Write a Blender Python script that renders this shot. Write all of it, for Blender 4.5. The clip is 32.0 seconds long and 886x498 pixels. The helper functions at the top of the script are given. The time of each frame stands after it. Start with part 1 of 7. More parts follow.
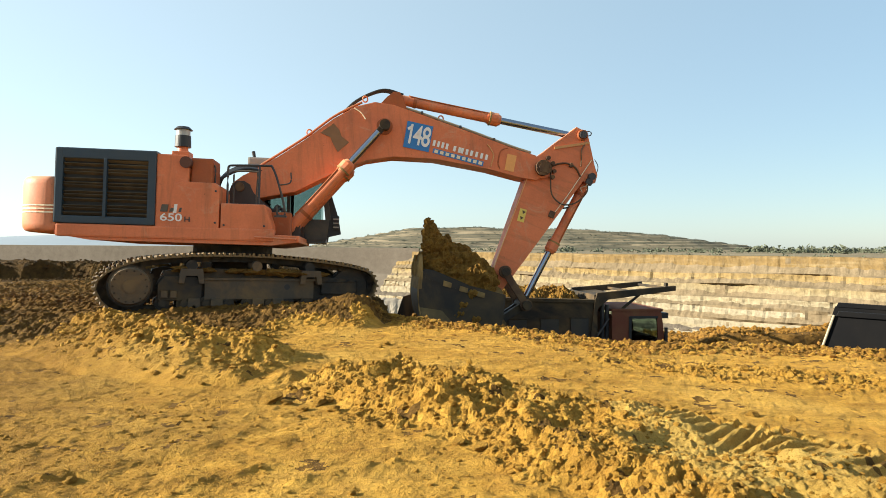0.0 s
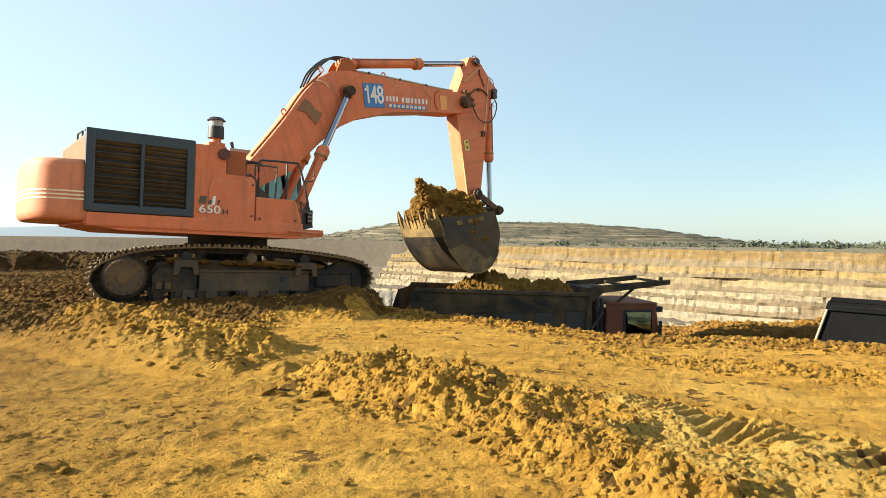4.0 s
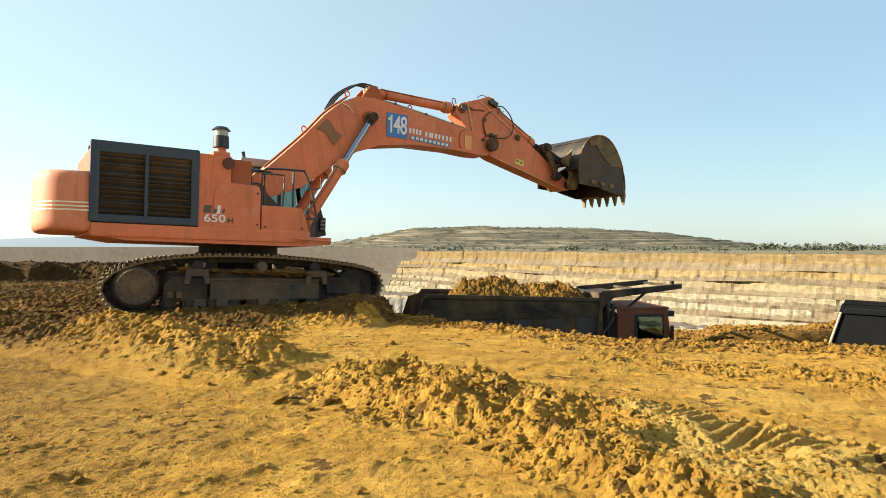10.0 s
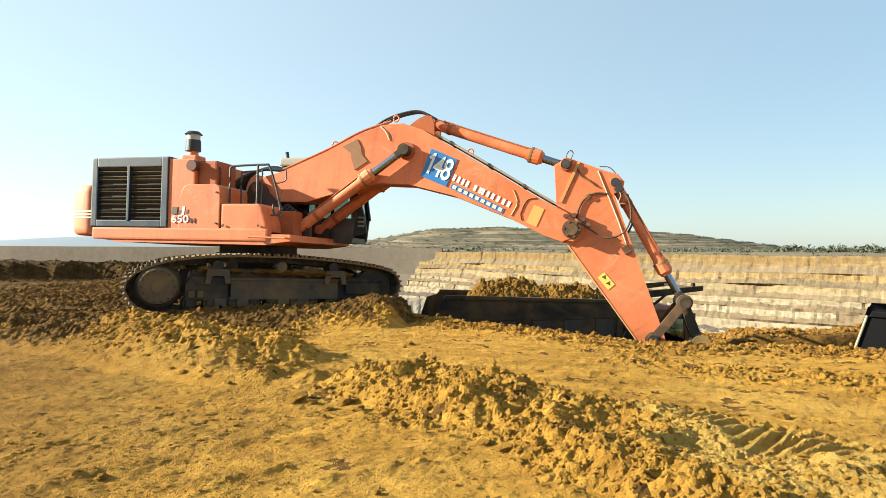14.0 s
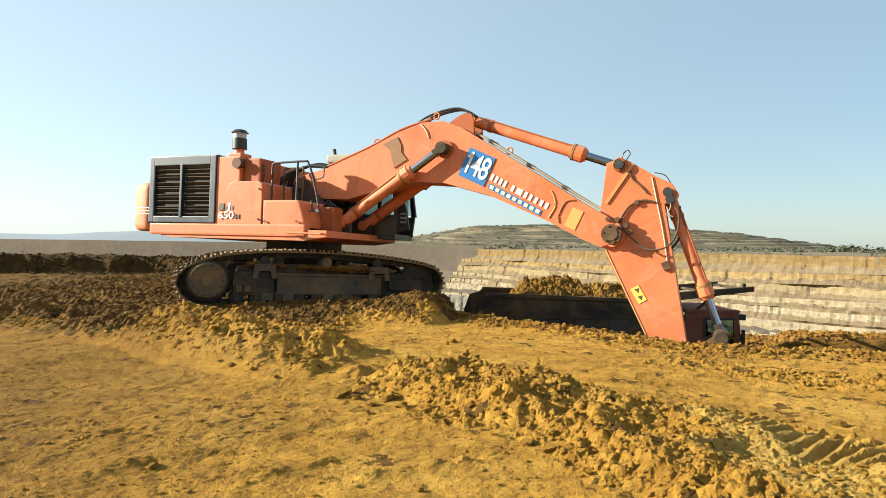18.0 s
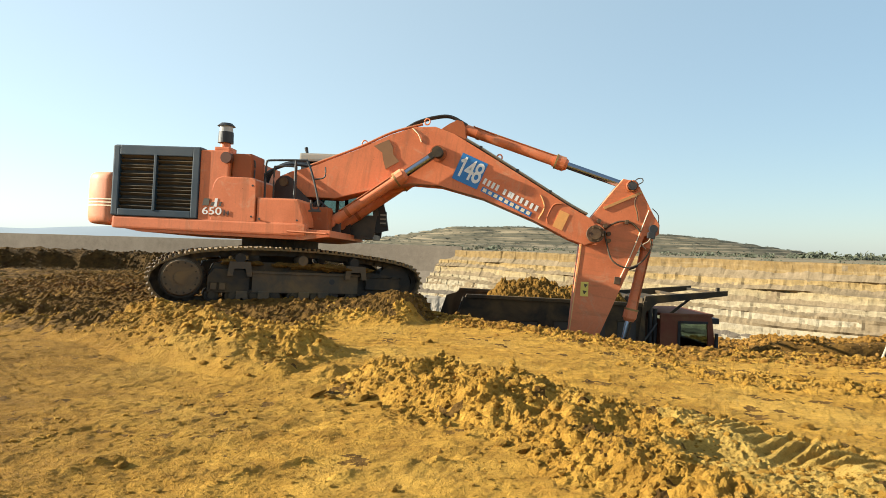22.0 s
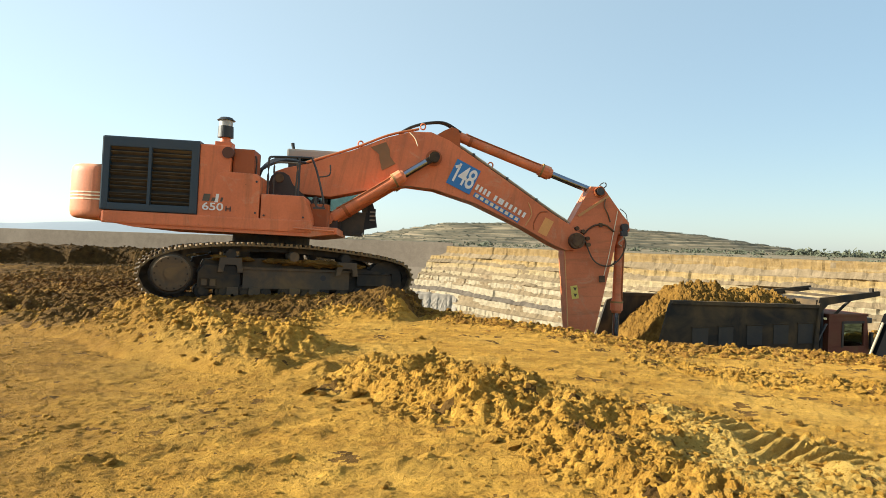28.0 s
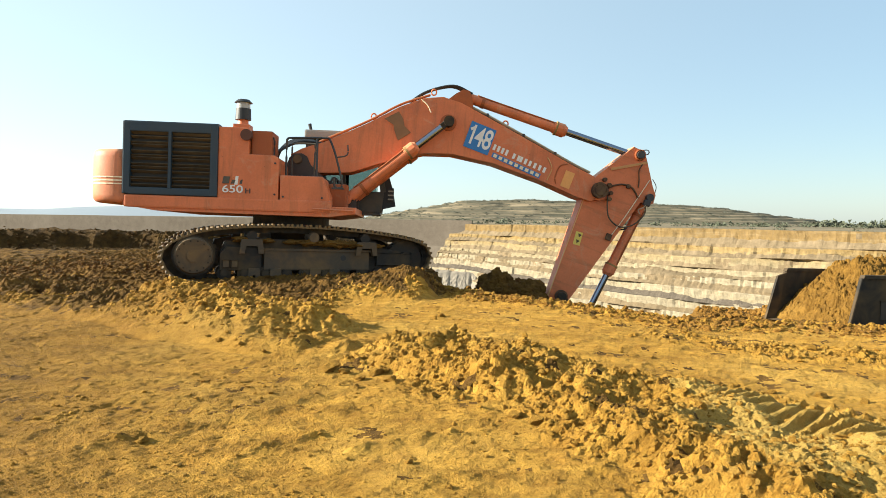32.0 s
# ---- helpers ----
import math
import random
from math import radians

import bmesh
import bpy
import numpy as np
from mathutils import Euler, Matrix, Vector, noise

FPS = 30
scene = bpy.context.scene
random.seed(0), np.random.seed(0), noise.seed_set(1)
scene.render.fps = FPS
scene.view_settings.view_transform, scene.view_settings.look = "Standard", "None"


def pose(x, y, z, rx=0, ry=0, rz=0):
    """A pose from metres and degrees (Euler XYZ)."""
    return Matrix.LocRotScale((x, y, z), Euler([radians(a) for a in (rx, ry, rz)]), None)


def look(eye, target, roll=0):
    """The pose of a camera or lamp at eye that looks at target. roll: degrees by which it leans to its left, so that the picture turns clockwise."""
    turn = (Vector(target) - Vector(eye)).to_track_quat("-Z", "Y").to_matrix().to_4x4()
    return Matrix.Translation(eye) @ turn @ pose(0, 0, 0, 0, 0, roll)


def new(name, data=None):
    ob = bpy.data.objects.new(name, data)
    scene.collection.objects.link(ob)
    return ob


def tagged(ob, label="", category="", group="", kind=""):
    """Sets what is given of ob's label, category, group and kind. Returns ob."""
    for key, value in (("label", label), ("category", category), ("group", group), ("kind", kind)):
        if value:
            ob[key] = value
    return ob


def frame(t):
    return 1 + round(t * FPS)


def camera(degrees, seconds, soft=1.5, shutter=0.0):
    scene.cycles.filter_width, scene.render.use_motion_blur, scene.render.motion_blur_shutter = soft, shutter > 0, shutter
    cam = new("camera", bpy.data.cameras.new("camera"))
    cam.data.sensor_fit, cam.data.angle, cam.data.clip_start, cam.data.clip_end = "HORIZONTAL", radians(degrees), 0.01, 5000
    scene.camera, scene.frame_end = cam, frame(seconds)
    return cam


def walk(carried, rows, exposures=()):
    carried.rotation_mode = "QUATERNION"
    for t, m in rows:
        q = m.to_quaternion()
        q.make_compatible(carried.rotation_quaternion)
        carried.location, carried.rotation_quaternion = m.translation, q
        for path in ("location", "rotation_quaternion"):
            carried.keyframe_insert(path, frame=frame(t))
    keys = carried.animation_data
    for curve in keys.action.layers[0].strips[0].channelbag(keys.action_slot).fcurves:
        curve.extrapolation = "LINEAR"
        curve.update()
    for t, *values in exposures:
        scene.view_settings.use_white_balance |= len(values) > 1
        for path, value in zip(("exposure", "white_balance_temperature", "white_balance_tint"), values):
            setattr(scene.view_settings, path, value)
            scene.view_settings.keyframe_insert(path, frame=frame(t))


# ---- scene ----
cam = camera(68.11, 32.0, soft=0.75)
walk(cam, [
    (0, pose(0.015, -0.024, 1.504, 89.81, -0.42, -0.01)),
    (0.5, pose(0.013, -0.025, 1.502, 89.99, -0.68, 0.11)),
    (1, pose(0.011, -0.020, 1.494, 89.62, -0.84, 0.11)),
    (1.5, pose(0.014, -0.015, 1.493, 89.39, -0.64, 0.04)),
    (2, pose(0.015, -0.013, 1.493, 88.95, -0.56, -0.37)),
    (2.5, pose(0.014, -0.011, 1.492, 88.56, -0.48, -0.32)),
    (3, pose(0.011, -0.018, 1.493, 88.90, -0.47, -0.48)),
    (3.5, pose(0.013, -0.021, 1.493, 89.13, -0.71, -0.31)),
    (5.5, pose(0.017, -0.019, 1.497, 89.30, -0.59, -0.88)),
    (6, pose(0.013, -0.021, 1.497, 89.34, -0.72, -0.74)),
    (6.5, pose(0.016, -0.014, 1.496, 88.95, -0.66, -0.75)),
    (7, pose(0.016, -0.010, 1.495, 88.39, -0.40, -0.87)),
    (7.5, pose(0.021, -0.005, 1.495, 88.04, -0.25, -0.93)),
    (8, pose(0.027, 0.001, 1.499, 88.60, -0.11, -0.95)),
    (8.5, pose(0.019, -0.008, 1.500, 89.72, -0.42, -0.01)),
    (9, pose(0.015, -0.012, 1.501, 89.62, -0.50, -0.00)),
    (9.5, pose(0.013, -0.015, 1.499, 89.70, -0.21, -0.10)),
    (10, pose(0.010, -0.017, 1.498, 89.76, -0.08, 0.39)),
    (10.5, pose(0.018, -0.014, 1.497, 89.33, 0.09, 0.15)),
    (11, pose(0.011, -0.020, 1.500, 89.55, -0.22, -0.24)),
    (11.5, pose(0.007, -0.021, 1.500, 89.98, -0.35, -0.06)),
    (12, pose(0.015, -0.018, 1.501, 89.83, -0.38, -0.09)),
    (12.5, pose(0.017, -0.011, 1.500, 89.73, 0.01, -0.17)),
    (13, pose(0.016, -0.011, 1.505, 89.64, 0.22, 0.49)),
    (13.5, pose(0.017, -0.012, 1.507, 90.13, 0.16, 1.38)),
    (14, pose(0.006, -0.010, 1.500, 89.82, -0.27, 2.01)),
    (14.5, pose(0.010, 0.001, 1.496, 89.32, -0.45, 2.19)),
    (16.5, pose(-0.012, 0.015, 1.505, 89.32, -0.13, 4.62)),
    (17, pose(-0.015, 0.015, 1.512, 90.30, -0.98, 6.27)),
    (17.5, pose(-0.016, 0.008, 1.506, 90.50, -1.01, 6.15)),
    (18, pose(-0.010, 0.008, 1.506, 89.52, -0.75, 5.73)),
    (18.5, pose(-0.009, 0.013, 1.506, 88.98, -0.78, 5.85)),
    (19, pose(-0.004, 0.015, 1.511, 89.74, -0.80, 2.64)),
    (19.5, pose(-0.011, 0.007, 1.506, 90.03, -1.74, 3.06)),
    (20, pose(-0.015, 0.013, 1.506, 89.67, -1.63, 2.61)),
    (20.5, pose(-0.016, 0.010, 1.502, 89.41, -1.53, 2.98)),
    (21, pose(-0.016, 0.015, 1.501, 89.06, -1.59, 2.98)),
    (21.5, pose(-0.011, 0.015, 1.502, 89.18, -1.51, 3.23)),
    (22, pose(-0.012, 0.013, 1.501, 89.61, -1.67, 3.75)),
    (22.5, pose(-0.006, 0.016, 1.501, 89.48, -1.65, 3.61)),
    (23, pose(-0.010, 0.015, 1.498, 89.59, -1.89, 2.54)),
    (23.5, pose(-0.014, 0.011, 1.496, 89.33, -1.76, 2.99)),
    (24, pose(-0.011, 0.011, 1.498, 89.28, -1.64, 2.97)),
    (24.5, pose(-0.014, 0.014, 1.499, 89.49, -1.72, 3.33)),
    (25, pose(-0.015, 0.013, 1.500, 89.48, -1.86, 3.45)),
    (25.5, pose(-0.011, 0.023, 1.503, 89.06, -1.61, 3.24)),
    (27.5, pose(-0.016, 0.023, 1.504, 89.14, -1.87, 3.25)),
    (28, pose(-0.012, 0.021, 1.507, 89.29, -1.81, 3.02)),
    (28.5, pose(-0.014, 0.017, 1.501, 89.02, -1.34, 3.72)),
    (29, pose(-0.011, 0.018, 1.502, 88.37, -0.73, 3.75)),
    (29.5, pose(-0.009, 0.015, 1.505, 88.16, -0.83, 3.84)),
    (30, pose(-0.020, 0.012, 1.500, 88.12, -1.17, 4.85)),
    (30.5, pose(-0.019, 0.012, 1.498, 87.69, -0.95, 5.33)),
    (31, pose(-0.017, 0.012, 1.497, 87.26, -0.80, 5.15)),
    (31.5, pose(-0.016, 0.010, 1.501, 87.20, -0.44, 4.95)),
    (32, pose(-0.019, 0.007, 1.504, 87.35, -0.75, 4.62)),
], [(0, 1.52), (3.5, 1.55), (8, 1.58), (10, 1.53), (13.5, 1.53), (16.5, 1.47), (18, 1.37), (19.5, 1.42), (23, 1.42), (25.5, 1.46), (29, 1.49), (32, 1.57)])

import functools

# ---- world and sun ----
SUN_EL, SUN_BACK = 21.5, 5.5      # height over the horizon; turned behind the left shoulder, degrees
SUN_DIR = Vector((-math.cos(radians(SUN_BACK)) * math.cos(radians(SUN_EL)), -math.sin(radians(SUN_BACK)) * math.cos(radians(SUN_EL)), math.sin(radians(SUN_EL))))
world = bpy.data.worlds.new("sky")
scene.world = world
world.use_nodes = True
wn = world.node_tree
wn.nodes.clear()
sky = wn.nodes.new("ShaderNodeTexSky")
sky.sky_type = "NISHITA"
sky.sun_disc = False
sky.sun_elevation = radians(SUN_EL)
sky.sun_rotation = -math.atan2(SUN_DIR.x, SUN_DIR.y)
sky.air_density, sky.dust_density, sky.ozone_density = 0.9, 0.6, 1.0
bg = wn.nodes.new("ShaderNodeBackground")
bg.inputs["Strength"].default_value = 0.099
wo = wn.nodes.new("ShaderNodeOutputWorld")
tint = wn.nodes.new("ShaderNodeMix")
tint.data_type, tint.blend_type = "RGBA", "MULTIPLY"
tint.inputs[0].default_value = 1.0
tint.inputs[7].default_value = (0.97, 1.015, 0.985, 1)
wn.links.new(sky.outputs[0], tint.inputs[6])
haze = wn.nodes.new("ShaderNodeMix")
haze.data_type = "RGBA"
haze.inputs[0].default_value = 0.68      # milky haze, brighter towards the sun's side
side_x = wn.nodes.new("ShaderNodeSeparateXYZ")
wn.links.new(wn.nodes.new("ShaderNodeTexCoord").outputs["Generated"], side_x.inputs[0])
haze_tone = wn.nodes.new("ShaderNodeValToRGB")
haze_tone.color_ramp.elements[0].position, haze_tone.color_ramp.elements[1].position = 0.0, 1.0
haze_tone.color_ramp.elements[0].color, haze_tone.color_ramp.elements[1].color = (3.10, 3.72, 3.92, 1), (0.86, 1.41, 1.79, 1)
spread_x = wn.nodes.new("ShaderNodeMapRange")
spread_x.inputs["From Min"].default_value, spread_x.inputs["From Max"].default_value = -0.8, 0.8
wn.links.new(side_x.outputs[0], spread_x.inputs["Value"])
wn.links.new(spread_x.outputs[0], haze_tone.inputs[0])
wn.links.new(haze_tone.outputs[0], haze.inputs[7])
wn.links.new(tint.outputs[2], haze.inputs[6])
wn.links.new(haze.outputs[2], bg.inputs[0])
wn.links.new(bg.outputs[0], wo.inputs[0])
sun = new("sun", bpy.data.lights.new("sun", "SUN"))
sun.data.energy, sun.data.angle, sun.data.color = 5.0, radians(0.6), (1.0, 0.935, 0.765)
sun.matrix_world = look(SUN_DIR * 50, (0, 0, 0))


# ---- materials ----
def nodes_of(name):
    m = bpy.data.materials.new(name)
    m.use_nodes = True
    nt = m.node_tree
    return m, nt, nt.nodes["Principled BSDF"]


def add(nt, kind, **inputs):
    nd = nt.nodes.new(kind)
    for k, v in inputs.items():
        nd.inputs[k].default_value = v
    return nd


def ramp(nt, fac, stops):
    r = nt.nodes.new("ShaderNodeValToRGB")
    while len(r.color_ramp.elements) < len(stops):
        r.color_ramp.elements.new(0.5)
    for e, (p, c) in zip(r.color_ramp.elements, stops):
        e.position, e.color = p, (*c, 1)
    nt.links.new(fac, r.inputs[0])
    return r.outputs[0]


def mixed(nt, fac, a, b, kind="MIX"):
    m = nt.nodes.new("ShaderNodeMix")
    m.data_type, m.blend_type = "RGBA", kind
    for sock, v in ((m.inputs[0], fac), (m.inputs[6], a), (m.inputs[7], b)):
        if isinstance(v, (int, float)):
            sock.default_value = v
        elif isinstance(v, tuple):
            sock.default_value = (*v, 1)
        else:
            nt.links.new(v, sock)
    return m.outputs[2]


def noise_of(nt, scale, detail=6.0, rough=0.6, coords=None, distort=0.0):
    n = add(nt, "ShaderNodeTexNoise", Scale=scale, Detail=detail, Roughness=rough, Distortion=distort)
    if coords is not None:
        nt.links.new(coords, n.inputs["Vector"])
    return n.outputs["Fac"]


def bumped(nt, bsdf, height, strength, distance):
    b = add(nt, "ShaderNodeBump", Strength=strength, Distance=distance)
    nt.links.new(height, b.inputs["Height"])
    nt.links.new(b.outputs[0], bsdf.inputs["Normal"])


def coords_of(nt, kind="Object"):
    return nt.nodes.new("ShaderNodeTexCoord").outputs[kind]


def painted(name, colour, dust=(0.42, 0.30, 0.15), dusty=0.35, rough=0.42, metal=0.0, scale=2.0, spec=0.5):
    """Paint with dust, scuffs and a little orange peel."""
    m, nt, b = nodes_of(name)
    co = coords_of(nt)
    big = noise_of(nt, scale * 0.55, 5, 0.6, co, 0.6)
    fine = noise_of(nt, scale * 9, 6, 0.7, co)
    tone = mixed(nt, fine, tuple(c * 0.82 for c in colour), tuple(min(1, c * 1.12) for c in colour))
    mask = ramp(nt, big, [(0.42, (0, 0, 0)), (0.75, (dusty, dusty, dusty))])
    col = mixed(nt, mask, tone, dust)
    scuff = ramp(nt, noise_of(nt, scale * 5, 8, 0.75, co, 1.5), [(0.66, (0, 0, 0)), (0.72, (0.5, 0.5, 0.5))])
    col = mixed(nt, scuff, col, tuple(c * 0.45 for c in colour))
    nt.links.new(col, b.inputs["Base Color"])
    rg = ramp(nt, big, [(0.3, (rough, rough, rough)), (0.8, (min(1, rough + 0.3),) * 3)])
    nt.links.new(rg, b.inputs["Roughness"])
    b.inputs["Metallic"].default_value = metal
    b.inputs["Specular IOR Level"].default_value = spec
    bumped(nt, b, fine, 0.12, 0.01)
    return m


def worn(name, colour, dust, rough=0.5):
    """Old machine paint: sun-faded patches, dirt runs, rust chips, and dust settled on the upper faces."""
    m, nt, b = nodes_of(name)
    co = coords_of(nt)
    fade = noise_of(nt, 0.9, 6, 0.6, co, 0.5)
    fine = noise_of(nt, 22, 6, 0.7, co)
    tone = mixed(nt, ramp(nt, fade, [(0.34, (0, 0, 0)), (0.68, (1, 1, 1))]), tuple(c * 0.86 for c in colour), (min(1, colour[0] * 1.08), colour[1] * 1.16, colour[2] * 1.3))
    tone = mixed(nt, 0.35, tone, ramp(nt, fine, [(0.3, (0.72, 0.70, 0.68)), (0.6, (1, 1, 1))]), "MULTIPLY")
    runs = nt.nodes.new("ShaderNodeMapping")
    runs.inputs["Scale"].default_value = (5.0, 5.0, 0.55)
    nt.links.new(co, runs.inputs[0])
    tone = mixed(nt, ramp(nt, noise_of(nt, 1.0, 6, 0.65, runs.outputs[0], 0.4), [(0.52, (0, 0, 0)), (0.74, (0.5, 0.5, 0.5))]), tone, (0.19, 0.085, 0.036))
    tone = mixed(nt, ramp(nt, noise_of(nt, 1.6, 8, 0.72, co, 1.2), [(0.56, (0, 0, 0)), (0.70, (0.55, 0.55, 0.55))]), tone, dust)
    chips = ramp(nt, noise_of(nt, 9.0, 9, 0.78, co, 1.4), [(0.645, (0, 0, 0)), (0.675, (0.8, 0.8, 0.8))])
    tone = mixed(nt, chips, tone, (0.085, 0.038, 0.018))
    up = nt.nodes.new("ShaderNodeSeparateXYZ")
    nt.links.new(nt.nodes.new("ShaderNodeNewGeometry").outputs["Normal"], up.inputs[0])
    tone = mixed(nt, ramp(nt, up.outputs[2], [(0.35, (0, 0, 0)), (0.9, (0.55, 0.55, 0.55))]), tone, dust)
    nt.links.new(tone, b.inputs["Base Color"])
    nt.links.new(ramp(nt, fade, [(0.3, (rough - 0.08,) * 3), (0.75, (min(1, rough + 0.25),) * 3)]), b.inputs["Roughness"])
    b.inputs["Specular IOR Level"].default_value = 0.4
    bumped(nt, b, fine, 0.14, 0.012)
    return m


def plain(name, colour, rough=0.5, metal=0.0, vary=0.25, scale=6.0, bump=0.1):
    m, nt, b = nodes_of(name)
    co = coords_of(nt)
    n = noise_of(nt, scale, 6, 0.65, co)
    nt.links.new(mixed(nt, n, tuple(c * (1 - vary) for c in colour), tuple(min(1, c * (1 + vary)) for c in colour)), b.inputs["Base Color"])
    b.inputs["Roughness"].default_value, b.inputs["Metallic"].default_value = rough, metal
    bumped(nt, b, n, bump, 0.01)
    return m


def soil(name, dark, light, pale, scale=1.0, bump=0.9, grit=1.0, shade_tone=0.0):
    """Crumbly ochre earth: clumps, crumbs and dry pale patches."""
    m, nt, b = nodes_of(name)
    co = coords_of(nt)
    big = noise_of(nt, 0.45 * scale, 4, 0.55, co, 0.4)
    mid = noise_of(nt, 3.2 * scale, 8, 0.68, co, 0.3)
    fine = noise_of(nt, 34 * scale, 6, 0.72, co)
    c1 = mixed(nt, ramp(nt, mid, [(0.30, (0, 0, 0)), (0.68, (1, 1, 1))]), dark, light)
    c2 = mixed(nt, ramp(nt, big, [(0.50, (0, 0, 0)), (0.72, (0.55, 0.55, 0.55))]), c1, pale)
    if shade_tone:
        # darker tone to the machine's side for shade of rough texture, in ragged drifts
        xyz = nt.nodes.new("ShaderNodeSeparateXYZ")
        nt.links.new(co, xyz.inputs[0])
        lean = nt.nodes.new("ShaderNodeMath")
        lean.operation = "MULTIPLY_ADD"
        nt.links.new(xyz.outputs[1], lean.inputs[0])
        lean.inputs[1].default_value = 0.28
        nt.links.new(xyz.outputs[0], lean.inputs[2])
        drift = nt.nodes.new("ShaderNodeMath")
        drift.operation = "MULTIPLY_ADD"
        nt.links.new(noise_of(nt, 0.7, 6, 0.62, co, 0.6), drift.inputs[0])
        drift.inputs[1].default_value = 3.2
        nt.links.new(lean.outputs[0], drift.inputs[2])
        shade_fac = add(nt, "ShaderNodeMapRange", **{"From Min": -0.9, "From Max": 1.7, "To Min": shade_tone, "To Max": 0.0})
        nt.links.new(drift.outputs[0], shade_fac.inputs["Value"])
        c2 = mixed(nt, shade_fac.outputs[0], c2, tuple(0.62 * c for c in dark))
    if shade_tone:
        # diagonal pale and dark streaks painted in for the sheen on dragged ground
        turn = nt.nodes.new("ShaderNodeMapping")
        turn.inputs["Rotation"].default_value[2] = radians(-32)
        turn.inputs["Scale"].default_value = (0.7, 3.4, 1.0)
        nt.links.new(co, turn.inputs[0])
        streak = noise_of(nt, 1.0, 7, 0.66, turn.outputs[0], 0.5)
        c2 = mixed(nt, 0.8, c2, ramp(nt, streak, [(0.32, (0.62, 0.60, 0.56)), (0.50, (0.95, 0.95, 0.95)), (0.66, (1.18, 1.18, 1.18))]), "MULTIPLY")
    col = mixed(nt, 0.55, c2, ramp(nt, fine, [(0.28, (0.45, 0.42, 0.38)), (0.55, (1, 1, 1))]), "MULTIPLY")
    nt.links.new(col, b.inputs["Base Color"])
    b.inputs["Roughness"].default_value = 0.95
    b.inputs["Specular IOR Level"].default_value = 0.15
    mx = nt.nodes.new("ShaderNodeMath")
    mx.operation = "MULTIPLY_ADD"
    nt.links.new(mid, mx.inputs[0])
    mx.inputs[1].default_value = 1.4
    nt.links.new(fine, mx.inputs[2])
    tiny = noise_of(nt, 75 * scale, 3, 0.7, co)
    my = nt.nodes.new("ShaderNodeMath")
    my.operation = "MULTIPLY_ADD"
    nt.links.new(tiny, my.inputs[0])
    my.inputs[1].default_value = 0.8
    nt.links.new(mx.outputs[0], my.inputs[2])
    bumped(nt, b, my.outputs[0], bump, 0.045 * grit)
    return m


ORANGE = worn("orange_paint", (0.66, 0.174, 0.062), (0.54, 0.30, 0.17))
# paler orange for the counterweight: dust, with sun glare put into the colour
DUST_GLARE_ORANGE = worn("dust_glare_orange_paint", (0.66, 0.225, 0.105), (0.56, 0.36, 0.22), 0.6)
ORANGE_DARK = worn("worn_orange_paint", (0.36, 0.086, 0.022), (0.34, 0.19, 0.08), 0.6)
NAVY = painted("blue_black_paint", (0.013, 0.030, 0.047), dust=(0.14, 0.13, 0.11), dusty=0.15, rough=0.36)
LOUVRE = painted("dusty_brown_louvre", (0.06, 0.0465, 0.03096), dust=(0.21, 0.1535, 0.086), dusty=0.6, rough=0.7, spec=0.25)
STEEL = painted("dusty_track_steel", (0.016, 0.013, 0.010), dust=(0.13, 0.082, 0.035), dusty=0.75, rough=0.7, metal=0.1, scale=3)
SHOE = painted("track_shoe_steel", (0.050, 0.038, 0.028), dust=(0.38, 0.23, 0.075), dusty=1.0, rough=0.6, metal=0.3, scale=4)
DUSTY_STEEL = painted("pale_dusty_steel", (0.066, 0.048, 0.031), dust=(0.20, 0.118, 0.047), dusty=0.8, rough=0.75, scale=3)
BUCKET_STEEL = painted("worn_bucket_steel", (0.020, 0.018, 0.016), dust=(0.22, 0.135, 0.048), dusty=0.42, rough=0.45, metal=0.4, scale=1.8)
CAKED = painted("soil_caked_steel", (0.16, 0.107, 0.0473), dust=(0.42, 0.2697, 0.0946), dusty=0.9, rough=0.8, scale=3, spec=0.2)
RUSTY = painted("rusty_pin_steel", (0.085, 0.045, 0.026), dust=(0.24, 0.15, 0.07), dusty=0.6, rough=0.7, scale=6, spec=0.3)
WORN_PLATE = painted("worn_plate_steel", (0.085, 0.066, 0.042), dust=(0.30, 0.20, 0.08), dusty=0.8, rough=0.75, scale=3, spec=0.2)
# bracket brown, darkened in the colour for the shadow under the boom
SHADOW_BROWN = plain("shadow_brown_steel", (0.045, 0.024, 0.015), 0.5, vary=0.5)
CHROME = plain("chrome_rod", (0.24, 0.27, 0.33), 0.22, 1.0, 0.08)
BLACK = plain("black_rubber", (0.014, 0.014, 0.015), 0.55)
DARK = painted("dark_grey_paint", (0.028, 0.028, 0.030), dusty=0.25)
WHITE = plain("white_paint", (0.72, 0.70, 0.66), 0.5, vary=0.1)
CAB_GREY = painted("cab_grey_paint", (0.30, 0.285, 0.25), dust=(0.36, 0.26, 0.14), dusty=0.5, rough=0.55)
CREAM = plain("cream_stripe", (0.75, 0.62, 0.42), 0.5, vary=0.1)
SIGN_BLUE = plain("blue_sign", (0.020, 0.16, 0.42), 0.4, vary=0.15)
YELLOW = plain("yellow_sticker", (0.70, 0.52, 0.10), 0.5, vary=0.2)
TRUCK_ORANGE = painted("truck_cab_paint", (0.17, 0.052, 0.028), dust=(0.22, 0.14, 0.065), dusty=0.55, rough=0.65, spec=0.25)
TRUCK_GREY = painted("truck_body_grey", (0.030, 0.026, 0.021), dust=(0.19, 0.118, 0.052), dusty=0.75, rough=0.75, spec=0.22, scale=1.6)
